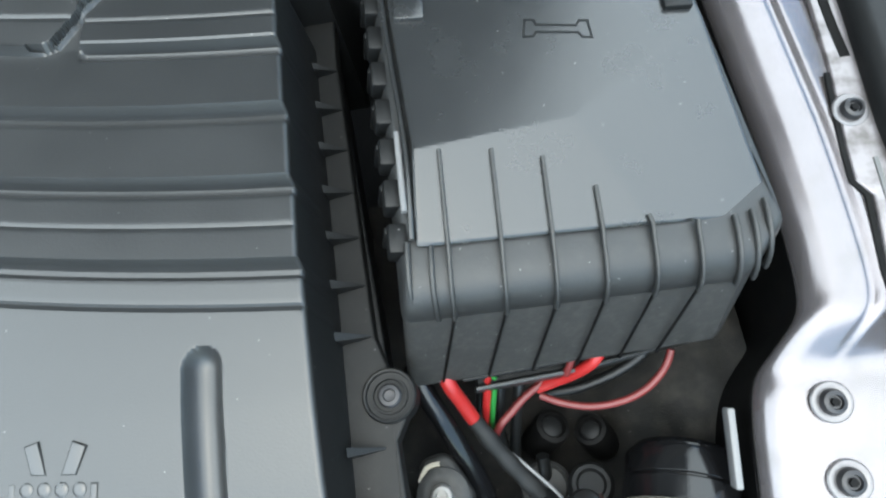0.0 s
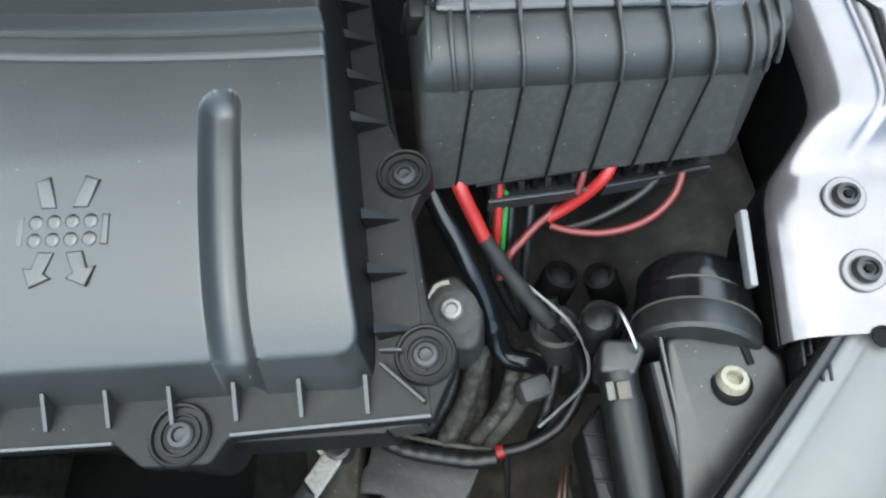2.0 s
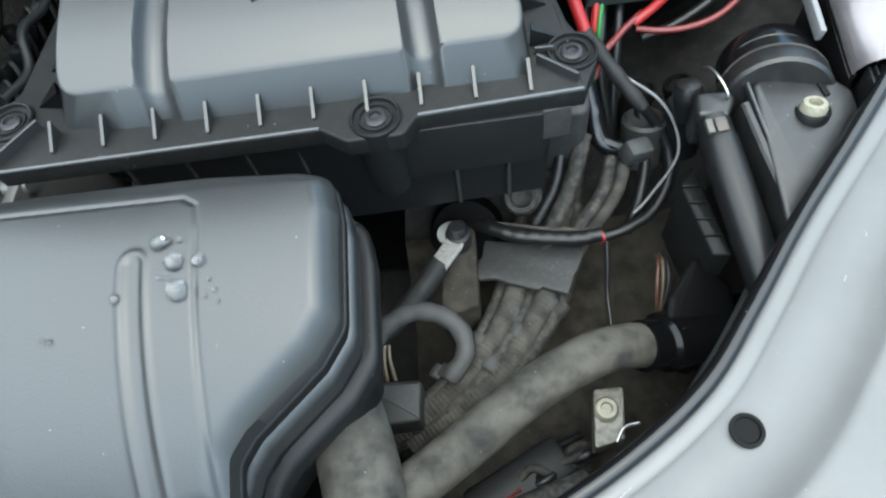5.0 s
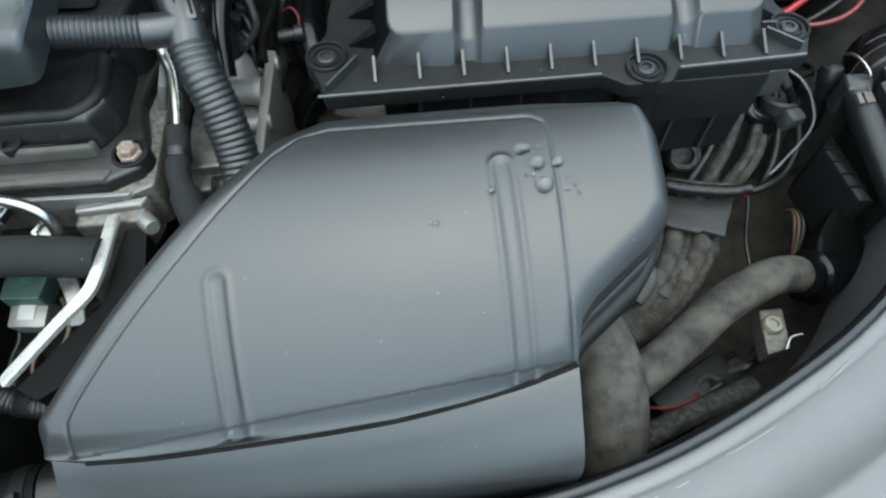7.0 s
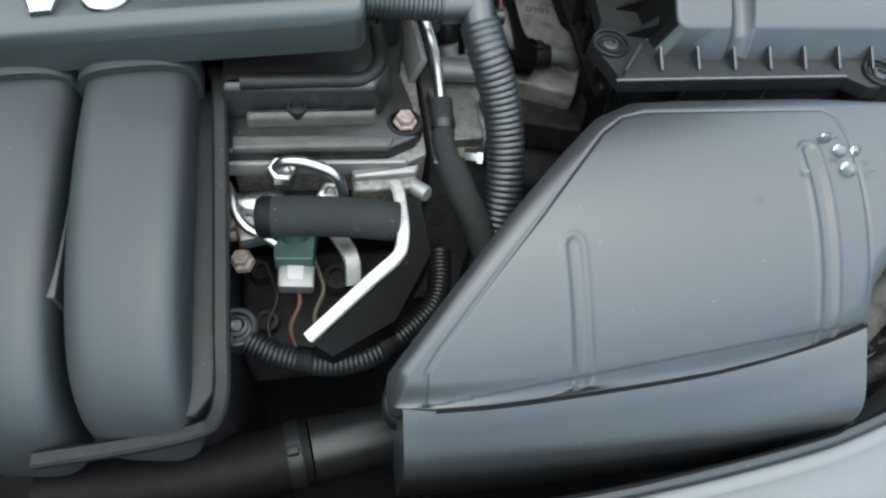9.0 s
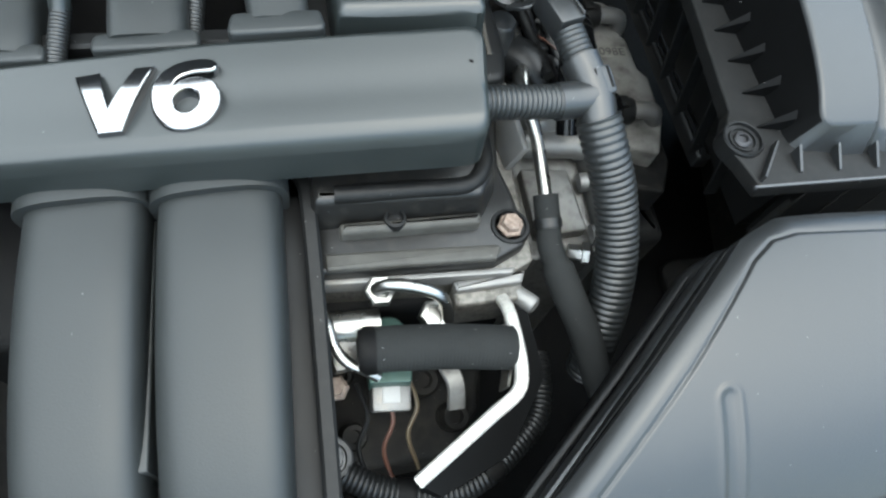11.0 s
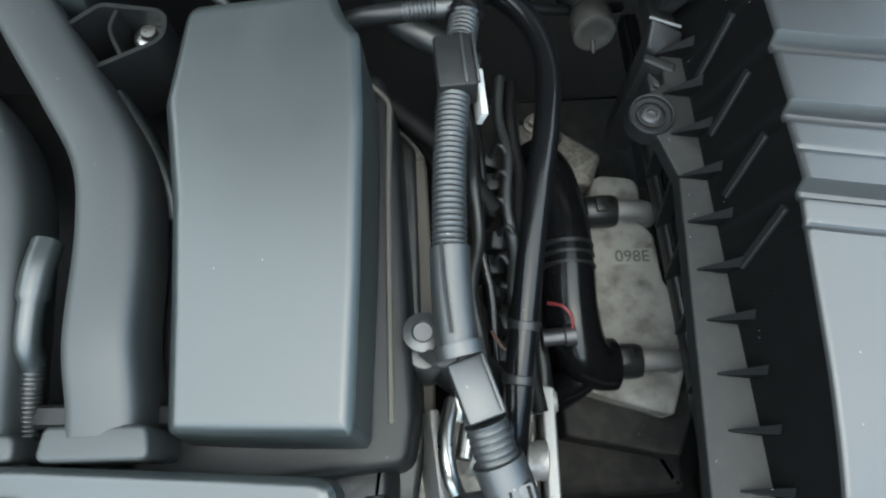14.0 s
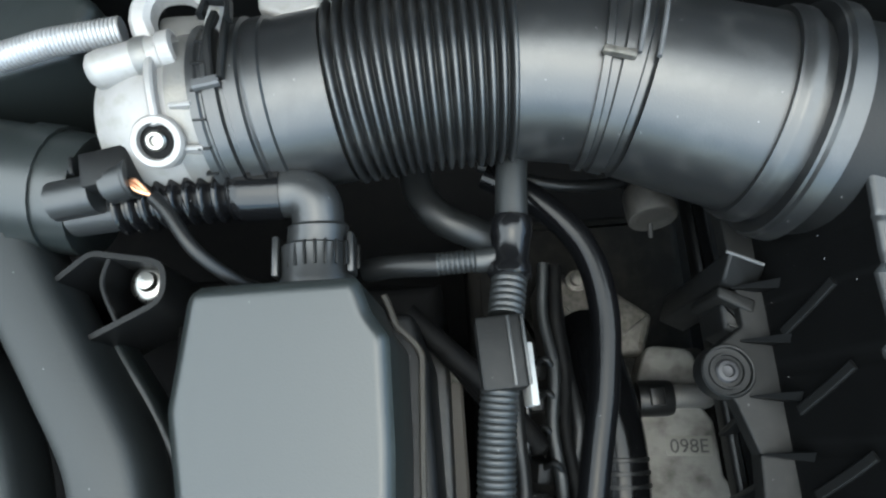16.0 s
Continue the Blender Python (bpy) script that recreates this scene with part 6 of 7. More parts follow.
for k, (x, z, r) in enumerate(((-0.4120, 0.765, 0.0042), (-0.4060, 0.752, 0.0030), (-0.3840, 0.735, 0.0038), (-0.3750, 0.715, 0.0050), (-0.3680, 0.690, 0.0060))):
    pts = [(x + rng.uniform(-0.004, 0.004), 0.115 + 0.035 * q, z + rng.uniform(-0.006, 0.006)) for q in range(8)]
    single("side_cable", tube(bmesh.new(), pts, r, 10, 0.004), (RUBBER, RUBBER_GLOSS, CONDUIT, BLACK, RUBBER)[k], "dark cable running beside the head", "cable", "cables beside the head")
single("copper_strand", tube(bmesh.new(), [(-0.405, 0.160, 0.757), (-0.400, 0.150, 0.760), (-0.394, 0.146, 0.757)], 0.0009, 8, 0.002), ORANGE, "thin orange wire beside the head", "wire")
single("white_tag", cuboid((-0.4068, 0.2790, 0.8260), (0.0040, 0.030, 0.012), (0, 15, 2), 0.0008), WHITE, "white tag beside the loom", "tag")

# ---- rear: intake pipe ----
AX = [(-0.655, 0.4160, 0.834), (-0.575, 0.4190, 0.840), (-0.505, 0.4250, 0.845), (-0.455, 0.4300, 0.848), (-0.400, 0.4310, 0.848), (-0.362, 0.4260, 0.847), (-0.335, 0.4180, 0.846), (-0.285, 0.4020, 0.842), (-0.225, 0.3830, 0.838)]


def along(a, b):
    dense = spline(AX, 0.002)[0]
    return [p for p in dense if a <= p.x <= b][::4] + [[p for p in dense if a <= p.x <= b][-1]]


intake = thing("intake_pipe", (-0.43, 0.43, 0.78), "thick ribbed black rubber intake pipe with clamps", "intake pipe")
part("throttle_cuff", tube(bmesh.new(), along(-0.5545, -0.491), lambda s: 0.0475 if s < 0.005 else 0.0462 if s < 0.007 else 0.0472 if s < 0.014 else 0.0450 if s < 0.017 else 0.0476 if s < 0.024 else 0.0455 if s < 0.026 else 0.0462 if s < 0.034 else 0.0448, 40, 0.001), PIPE, intake, "smooth rubber cuff")
bellows_line = along(-0.493, -0.402)
bellows_run = spline(bellows_line, 0.001)[1]
RIB = [0.0418, 0.0420, 0.0445, 0.0466, 0.0472, 0.0472, 0.0466, 0.0445]
part("bellows", tube(bmesh.new(), bellows_line, lambda s: RIB[round(s / bellows_run * 128) % 8], 44, bellows_run / 128), PIPE, intake, "ribbed bellows", angle=60)
part("smooth_neck", tube(bmesh.new(), along(-0.404, -0.362), 0.0452, 40, 0.003), PIPE, intake)
part("clamp_band", tube(bmesh.new(), along(-0.366, -0.340), lambda s: 0.0482 if (s < 0.004 or 0.010 < s < 0.020 or s > 0.024) else 0.0465, 40, 0.001), PIPE, intake, "double clamp band")
part("clamp_tab", cuboid((-0.3600, 0.4100, 0.8935), (0.015, 0.004, 0.004), (0, 0, -17), 0.001), ALU_DIRTY, intake, "metal clamp tab")
part("clamp_tab", cuboid((-0.3380, 0.3740, 0.8560), (0.016, 0.006, 0.004), (0, 0, -17), 0.001), ALU_DIRTY, intake)
for x0, y0, x1, y1 in ((-0.3520, 0.408, -0.3400, 0.450), (-0.3440, 0.405, -0.3310, 0.450)):
    part("band_lug", ribbon([(x0, y0, 0.8945), ((x0 + x1) / 2, (y0 + y1) / 2, 0.8960), (x1, y1, 0.888)], 0.0020, 0.0025), WORN, intake)
part("meter_tube", tube(bmesh.new(), along(-0.342, -0.262), lambda s: 0.0475 + 0.06 * s, 44, 0.004), PIPE, intake, "widening air meter tube")
part("meter_lip", tube(bmesh.new(), along(-0.2860, -0.2760), lambda s: 0.0535 if s < 0.004 else 0.0550, 48, 0.002), PIPE, intake, "rolled lip of the meter tube")
part("meter_flange", tube(bmesh.new(), along(-0.2720, -0.2560), lambda s: 0.0590 if s < 0.003 else 0.0605 if s < 0.012 else 0.0570, 48, 0.0015), PIPE, intake, "wide ring flange")
part("cuff_clamp", ribbon([(-0.5450, 0.4500, 0.8850), (-0.5460, 0.4350, 0.8890), (-0.5440, 0.4130, 0.8870)], 0.004, 0.004), PLASTIC_DARK, intake, "plastic cuff clip")
part("cuff_clamp", ribbon([(-0.5380, 0.4500, 0.8860), (-0.5380, 0.4350, 0.8900), (-0.5390, 0.4130, 0.8890)], 0.003, 0.004), PLASTIC_DARK, intake)
part("clip_end", ribbon([(-0.5520, 0.4110, 0.8880), (-0.5400, 0.4130, 0.8880)], 0.005, 0.0035, smooth=False), WORN, intake)
part("clip_loop", ribbon([(-0.5500, 0.4460, 0.8890), (-0.5480, 0.4560, 0.8880), (-0.5370, 0.4540, 0.8880), (-0.5360, 0.4420, 0.8900)], 0.003, 0.005, smooth=False), PLASTIC_DARK, intake)
for k in range(7):
    a_ = 0.5 + 0.28 * k
    part("clamp_key", cuboid((-0.5510, 0.4205 - 0.0472 * math.cos(a_), 0.8410 + 0.0472 * math.sin(a_)), (0.006, 0.0012, 0.003), (90 - math.degrees(a_), 0, 0), 0.0003), PLASTIC_DARK, intake)
box_shroud = thing("filter_shroud", (-0.13, 0.45, 0.70), "dark grey rear shroud of the filter box around the pipe", "air filter shroud")
part("shell", block([(-0.2150, 0.375, 0.01), (-0.19, 0.350, 0.01), (-0.03, 0.36), (-0.03, 0.56), (-0.2100, 0.56, 0.01), (-0.2100, 0.46, 0.02)], 0.70, 0.872, 0.010), PLASTIC_DARK, box_shroud)
part("inlet_barrel", tube(bmesh.new(), [(-0.2620, 0.3950, 0.8400), (-0.2250, 0.3830, 0.8370), (-0.1900, 0.3720, 0.8350)], lambda s: 0.0545 + 0.05 * s, 44, 0.004), PLASTIC_DARK, box_shroud, "smooth inlet barrel")
bm = bmesh.new()
rings(bm, [[(-0.2660, 0.3440 + dy, 0.826), (-0.2440, 0.3430 + dy, 0.826), (-0.2335, 0.3000 + dy * 0.5, 0.770), (-0.2360, 0.2990 + dy * 0.5, 0.768)] for dy in (0.0, 0.004)])
part("gusset", bm, PLASTIC_DARK, box_shroud, "tapering strut under the barrel")
part("gusset_rib", ribbon([(-0.2660, 0.3430, 0.8260), (-0.2475, 0.3170, 0.7950), (-0.2360, 0.2985, 0.7690)], 0.0030, 0.0040, (0, -1, 0.3), smooth=False), PLASTIC_DUSTY, box_shroud)
part("gusset_rib", ribbon([(-0.2440, 0.3420, 0.8260), (-0.2395, 0.3190, 0.7960), (-0.2340, 0.2990, 0.7700)], 0.0030, 0.0040, (0, -1, 0.3), smooth=False), PLASTIC_DUSTY, box_shroud)

foot = thing("shroud_foot", (-0.28, 0.325, 0.70), "dusty stepped bracket at the rear of the filter box", "bracket")
part("body", block([(-0.2975, 0.3235, 0.002), (-0.2785, 0.3160, 0.002), (-0.2755, 0.3290, 0.002), (-0.2950, 0.3385, 0.002)], 0.700, 0.8150, 0.002, 0, lambda x, y: 1.15 * (y - 0.3330) if y < 0.333 else 0), PLASTIC_DARK, foot)
part("worn_edge", ribbon([(-0.2969, 0.3371, 0.8150), (-0.2790, 0.3285, 0.8150)], 0.0016, 0.0014, smooth=False), WORN, foot, "pale worn edge")
part("ledge", block([(-0.3000, 0.3165, 0.002), (-0.2825, 0.3060, 0.002), (-0.2795, 0.3130, 0.002), (-0.2980, 0.3225, 0.002)], 0.760, 0.8010, 0.0015), FLANGE_GREY, foot, "dusty ledge")
part("ledge", block([(-0.2960, 0.3000, 0.003), (-0.2760, 0.2850, 0.003), (-0.2730, 0.3050, 0.003), (-0.2960, 0.3160, 0.003)], 0.760, 0.7930, 0.003), PLASTIC_DARK, foot)
part("side_rib", ribbon([(-0.2940, 0.3020, 0.7930), (-0.2790, 0.2960, 0.7930)], 0.0016, 0.0024, smooth=False), PLASTIC_DUSTY, foot)

CAST_PALE = surface("pale_die_cast", (0.235, 0.228, 0.222), 0.5, metal=0.3, vary=0.15, fine=500, coarse=60, bump=0.4, dirt=(0.16, 0.15, 0.13), dirt_amount=0.15)
throttle = thing("throttle_body", (-0.58, 0.42, 0.78), "pale cast aluminium throttle body", "throttle body")
part("housing", tube(bmesh.new(), along(-0.606, -0.543), lambda s: 0.0345 + 0.0085 * math.sin(min(1.57, s * 60)), 40, 0.003), CAST_PALE, throttle, "cast round housing")
part("housing_flange", tube(bmesh.new(), along(-0.566, -0.552), lambda s: 0.0445, 40, 0.003), ALU, throttle)
part("motor_barrel", turned([(0.0060, -0.001), (0.0085, 0.001), (0.0095, 0.005), (0.0095, 0.030), (0.0085, 0.032), (0.0085, 0.034), (0.0100, 0.035), (0.0100, 0.041), (0.0070, 0.042), (0.0062, 0.038)], (-0.6050, 0.4280, 0.8800), (0.98, 0.2, 0.03), 28), CAST_PALE, throttle, "cast motor barrel")
part("barrel_band", turned([(0.0099, 0), (0.0102, 0.002), (0.0102, 0.005), (0.0099, 0.007)], (-0.5830, 0.4325, 0.8807), (0.98, 0.2, 0.03), 28), ALU, throttle)
part("rib", ribbon([(-0.5755, 0.4320, 0.8800), (-0.5735, 0.4150, 0.8810), (-0.5715, 0.3980, 0.8760)], 0.0042, 0.008), CAST_PALE, throttle)
part("rib", ribbon([(-0.5640, 0.4050, 0.8790), (-0.5530, 0.4040, 0.8810)], 0.0025, 0.006), CAST_PALE, throttle)
part("rib", ribbon([(-0.5620, 0.3880, 0.8690), (-0.5510, 0.3870, 0.8700)], 0.0025, 0.006), CAST_PALE, throttle)
part("screw_lug", turned([(0.0125, -0.03), (0.0125, 0.003), (0.0115, 0.0048), (0.0086, 0.005), (0.0080, 0.001), (0.0060, 0.0005)], (-0.5720, 0.3910, 0.8760), (0.05, -0.45, 0.88), 32), CAST_PALE, throttle, "round screw lug", angle=25)
part("lug_cup", turned([(0.0079, 0), (0.0079, 0.0016), (0.0060, 0.0018)], (-0.5720, 0.3908, 0.8768), (0.05, -0.45, 0.88), 24), BLACK, throttle)
part("lug_screw", turned([(0.0050, 0), (0.0050, 0.003), (0.0040, 0.0042), (0.0026, 0.0042), (0.0022, 0.002)], (-0.5720, 0.3907, 0.8775), (0.05, -0.45, 0.88), 18), STEEL, throttle)
part("lever_arch", ribbon([(-0.5800, 0.4420, 0.868), (-0.5830, 0.4560, 0.876), (-0.5760, 0.4680, 0.878), (-0.5600, 0.4690, 0.878), (-0.5480, 0.4600, 0.876), (-0.5470, 0.4460, 0.872)], 0.011, 0.010), CAST_PALE, throttle, "cast upper arch")
part("arch_web", block([(-0.5800, 0.4420, 0.004), (-0.5480, 0.4420, 0.004), (-0.5480, 0.4640, 0.004), (-0.5800, 0.4640, 0.004)], 0.83, 0.8720, 0.003), ALU, throttle)
part("top_casting", block([(-0.5330, 0.4720, 0.004), (-0.5150, 0.4640, 0.004), (-0.5000, 0.4700, 0.004), (-0.5000, 0.500, 0.004), (-0.535, 0.50, 0.004)], 0.82, 0.862, 0.003), CAST_PALE, throttle)
single("silver_sleeve", conduit([(-0.672, 0.4560, 0.8570), (-0.655, 0.4595, 0.8585), (-0.640, 0.4625, 0.8590), (-0.606, 0.4680, 0.8570)], 0.0078, 0.0026, 0.0012), SILVER_WRAP, "silver corrugated heat sleeve", "cable sleeve")
single("rear_loom", conduit([(-0.78, 0.500, 0.850), (-0.72, 0.515, 0.852), (-0.66, 0.530, 0.850), (-0.60, 0.545, 0.85)], 0.011, 0.004, 0.0014), RUBBER, "black loom along the bulkhead", "cable loom")

breather = thing("breather_pipe", (-0.54, 0.37, 0.80), "shiny black corrugated breather pipe with an elbow", "breather pipe")
part("ring_base", turned([(0.0185, -0.004), (0.0185, 0.002), (0.0175, 0.004), (0.0175, 0.018), (0.0150, 0.020)], (-0.5065, 0.3280, 0.8380), (0, 1, 0.12), 28), PLASTIC, breather, "ribbed quick-fit ring")
for k in range(2):
    part("ring_clip", cuboid((-0.5065 + (0.0182 if k else -0.0182), 0.3400, 0.8440), (0.003, 0.020, 0.012), (0, 0, 0), 0.0008), PLASTIC, breather)
for k in range(11):
    a_ = math.pi * (k + 0.5) / 11
    part("ring_rib", cuboid((-0.5035 - 0.0178 * math.cos(a_), 0.3390, 0.8400 + 0.0178 * math.sin(a_)), (0.0014, 0.012, 0.0022), (0, math.degrees(a_) - 90, 0), 0.0004), PLASTIC_DARK, breather)
part("elbow", tube(bmesh.new(), [(-0.5060, 0.3440, 0.841), (-0.5050, 0.3560, 0.843), (-0.5060, 0.3670, 0.846), (-0.5130, 0.3730, 0.847), (-0.5230, 0.3735, 0.847)], lambda s: 0.0150 if s < 0.012 else 0.0128, 22, 0.002), PLASTIC, breather, "grey elbow")
part("cuff", tube(bmesh.new(), [(-0.5210, 0.3735, 0.847), (-0.5460, 0.3740, 0.847)], lambda s: 0.0138 if s < 0.022 else 0.0128, 22, 0.002), RUBBER_GLOSS, breather)
part("corrugated_pipe", tube(bmesh.new(), [(-0.5450, 0.3740, 0.847), (-0.5750, 0.3735, 0.846), (-0.6030, 0.3720, 0.844)], lambda s: 0.0136 - 0.0040 * (0.5 - 0.5 * math.cos(2 * math.pi * s / 0.0072)) ** 1.4, 24, 0.0009), RUBBER_GLOSS, breather)
part("plain_end", tube(bmesh.new(), [(-0.6020, 0.3720, 0.844), (-0.6300, 0.3710, 0.841)], 0.0108, 20, 0.004), PLASTIC, breather)

plug = thing("sensor_plug", (-0.62, 0.385, 0.83), "black sensor plug with bare copper wire ends", "connector")
part("plug_body", tube(bmesh.new(), [(-0.6300, 0.3720, 0.8580), (-0.6080, 0.3740, 0.8600)], 0.0098, 18, 0.004), PLASTIC, plug)
part("plug_shell", cuboid((-0.6010, 0.3835, 0.8630), (0.0240, 0.0190, 0.0170), (0, 0, 10), 0.003), PLASTIC_DARK, plug)
for k in range(3):
    part("shell_rib", cuboid((-0.6170 + 0.0050 * k, 0.3850 + 0.0010 * k, 0.8690), (0.0022, 0.0090, 0.0030), (0, 0, 10), 0.0006), PLASTIC_DARK, plug)
part("plug_nose", tube(bmesh.new(), [(-0.6020, 0.3770, 0.8620), (-0.5900, 0.3790, 0.8640)], 0.0092, 20, 0.003), PLASTIC, plug)
part("nose_ring", turned([(0.0094, 0), (0.0098, 0.001), (0.0098, 0.0025), (0.0070, 0.003), (0.0066, 0.001)], (-0.5915, 0.3788, 0.8638), (1, 0.15, 0.1), 20), CONDUIT, plug)
for dy in (0.0, 0.0025, -0.002):
    part("copper_wire", tube(bmesh.new(), [(-0.5910, 0.3770 + dy, 0.866), (-0.5850, 0.3730 - dy, 0.8700), (-0.5760, 0.3660 + dy * 0.5, 0.8680)], 0.0010, 8, 0.002), COPPER, plug, "bare copper strands")
part("black_lead", tube(bmesh.new(), [(-0.5770, 0.3670, 0.868), (-0.5700, 0.3590, 0.867), (-0.5580, 0.3410, 0.862), (-0.5440, 0.3300, 0.848), (-0.535, 0.327, 0.836)], 0.0034, 10, 0.003), RUBBER, plug, "black lead")

can = thing("sensor_can", (-0.31, 0.39, 0.70), "dull metal sensor can under the intake pipe", "sensor")
part("can", turned([(0.0080, -0.004), (0.0110, 0.0), (0.0152, 0.004), (0.0160, 0.006), (0.0160, 0.0235), (0.0152, 0.0250), (0.0110, 0.0254), (0.0100, 0.0248)], (-0.3110, 0.4035, 0.7450), (0.02, -0.98, 0.20), 30), ALU_DARK, can, "grey metal can")
part("tip", turned([(0.0016, 0.0), (0.0016, 0.010), (0.0010, 0.011)], (-0.3106, 0.3800, 0.7440), (0.0, -0.9, -0.3), 10), PLASTIC_DUSTY, can)
part("neck", conduit([(-0.3200, 0.4330, 0.7360), (-0.3112, 0.4030, 0.7450)], 0.0125, 0.0040, 0.0020, 20), PLASTIC_DARK, can, "threaded dark neck")
single("rear_pipe", tube(bmesh.new(), [(-0.463, 0.430, 0.745), (-0.458, 0.405, 0.750), (-0.445, 0.388, 0.752), (-0.425, 0.378, 0.748), (-0.40, 0.37, 0.73)], 0.0105, 16, 0.004), CONDUIT, "dark curved pipe behind the engine", "pipe")
single("rear_cable", tube(bmesh.new(), [(-0.42, 0.42, 0.76), (-0.37, 0.405, 0.755), (-0.32, 0.41, 0.74), (-0.28, 0.42, 0.73)], 0.004, 10, 0.004), RUBBER, "thin black cable behind the engine", "cable")
for k in range(3):
    single("inlet_branch", tube(bmesh.new(), [(-0.470 + 0.012 * k, 0.325 - 0.012 * k, 0.765), (-0.445 + 0.012 * k, 0.300 - 0.012 * k, 0.760), (-0.42 + 0.012 * k, 0.268 - 0.012 * k, 0.745)], 0.007, 12, 0.004), BLACK, "dark branch pipe beside the head", "pipe", "branch pipes beside the head")

# ---- below the battery ----
fuse = thing("fuse_strip", (0.11, 0.15, 0.70), "black fuse strip with two rows of terminals", "fuse strip")
for x0, x1, y0, y1, z0, z1 in ((0.0400, 0.1050, 0.1245, 0.1335, 0.7480, 0.7390), (0.1090, 0.1770, 0.1350, 0.1506, 0.7370, 0.7230)):
    tray = part("tray", ribbon([(x0, y0 + 0.015, z0 - 0.006), (x1, y1 + 0.015, z1 - 0.006)], 0.026, 0.008, smooth=False), PLASTIC_DARK, fuse, "black terminal tray")
    n = 8 if x0 < 0.1 else 7
    for k in range(n):
        x = x0 + 0.005 + (x1 - x0 - 0.010) * k / (n - 1)
        part("terminal", cuboid((x, y0 + 0.0120 + (y1 - y0) * k / (n - 1), z0 + 0.0060 + (z1 - z0) * k / (n - 1)), (0.0034, 0.012, 0.012), (0, 0, 4), 0.0006), BLACK if k % 2 else PLASTIC, tray)
    part("tray_lip", ribbon([(x0, y0 + 0.0010, z0 - 0.006), (x1, y1 + 0.0010, z1 - 0.006)], 0.0024, 0.010, smooth=False), PLASTIC, fuse)


def wire(name, pts, r, mat, label, n=12):
    return single(name, tube(bmesh.new(), pts, r, n, 0.003), mat, label, "cable")


battery_lead = thing("red_cable", (0.03, 0.12, 0.70), "thick red battery cable with a grey taped end", "cable")
part("red_sleeve", tube(bmesh.new(), [(0.0215, 0.1420, 0.7700), (0.0263, 0.1280, 0.7620), (0.0320, 0.1190, 0.7470), (0.0385, 0.1090, 0.7310)], 0.0044, 12, 0.003), RED, battery_lead)
part("tape_wrap", tube(bmesh.new(), [(0.0375, 0.1105, 0.7330), (0.0480, 0.0960, 0.722), (0.0640, 0.0770, 0.706), (0.0740, 0.0670, 0.696)], lambda s: 0.0052 - 0.0004 * math.sin(s * 300), 14, 0.002), TAPE_DARK, battery_lead, "grey tape wrapping")
part("tail", tube(bmesh.new(), [(0.0730, 0.0680, 0.6970), (0.0830, 0.0640, 0.684), (0.0940, 0.0520, 0.664), (0.0930, 0.0350, 0.650), (0.0780, 0.0150, 0.640), (0.0560, 0.0040, 0.637), (0.0370, 0.0010, 0.634)], 0.0040, 12, 0.003), RUBBER, battery_lead, "black cable tail")
part("red_tip", tube(bmesh.new(), [(0.0400, 0.0018, 0.6350), (0.0350, 0.0008, 0.6340)], 0.0044, 12, 0.002), RED, battery_lead)
wire("grey_wire", [(0.0580, 0.0910, 0.7120), (0.0648, 0.0851, 0.7090), (0.0838, 0.0667, 0.7030), (0.0942, 0.0514, 0.6890), (0.0940, 0.0360, 0.6740), (0.0763, 0.0230, 0.6480), (0.0640, 0.0150, 0.640)], 0.0011, STRIP, "thin pale wire along the taped cable", 8)
wire("black_battery_cable", [(0.0060, 0.1400, 0.7600), (0.0117, 0.1250, 0.7500), (0.0200, 0.1100, 0.7380), (0.0290, 0.0930, 0.7220), (0.0370, 0.0770, 0.7040), (0.0405, 0.0640, 0.6880), (0.0430, 0.0560, 0.6800), (0.0500, 0.0510, 0.6760), (0.0600, 0.0500, 0.6720), (0.0660, 0.0490, 0.662)], lambda s: 0.0062 if s < 0.10 else 0.0070, RUBBER_GLOSS, "shiny black battery earth cable")
wire("red_wire", [(0.0490, 0.1400, 0.762), (0.0470, 0.1260, 0.740), (0.0450, 0.1170, 0.722), (0.0430, 0.1100, 0.70)], 0.0026, RED, "red wire under the fuse strip", 10)
wire("green_wire", [(0.0530, 0.1420, 0.762), (0.0515, 0.1280, 0.742), (0.0490, 0.1170, 0.724), (0.0475, 0.1090, 0.70), (0.047, 0.104, 0.68)], 0.0019, GREEN, "green wire under the fuse strip", 10)
wire("red_wire", [(0.1160, 0.1480, 0.7600), (0.1106, 0.1374, 0.7530), (0.1010, 0.1330, 0.7400), (0.0900, 0.1310, 0.7280), (0.0774, 0.1285, 0.7190)], 0.0036, RED, "thick red wire under the fuse strip", 12)
wire("red_wire", [(0.0840, 0.1330, 0.7240), (0.0700, 0.1240, 0.7190), (0.0600, 0.1150, 0.7160), (0.0526, 0.1079, 0.7140), (0.0450, 0.0980, 0.700)], 0.0026, RED_DULL, "red wire running down", 10)
wire("red_arc_wire", [(0.0789, 0.1240, 0.717), (0.0920, 0.1185, 0.718), (0.1090, 0.1150, 0.720), (0.1270, 0.1165, 0.723), (0.1420, 0.1225, 0.727), (0.1534, 0.1330, 0.7310), (0.1580, 0.1430, 0.737)], 0.0023, RED_DULL, "dull red wire in a wide arc", 10)
wire("dark_cable", [(0.0850, 0.1270, 0.705), (0.1030, 0.1280, 0.710), (0.1220, 0.1330, 0.717), (0.1380, 0.1400, 0.724), (0.1480, 0.1480, 0.732)], 0.0034, RUBBER, "grey-black cable under the fuse strip")
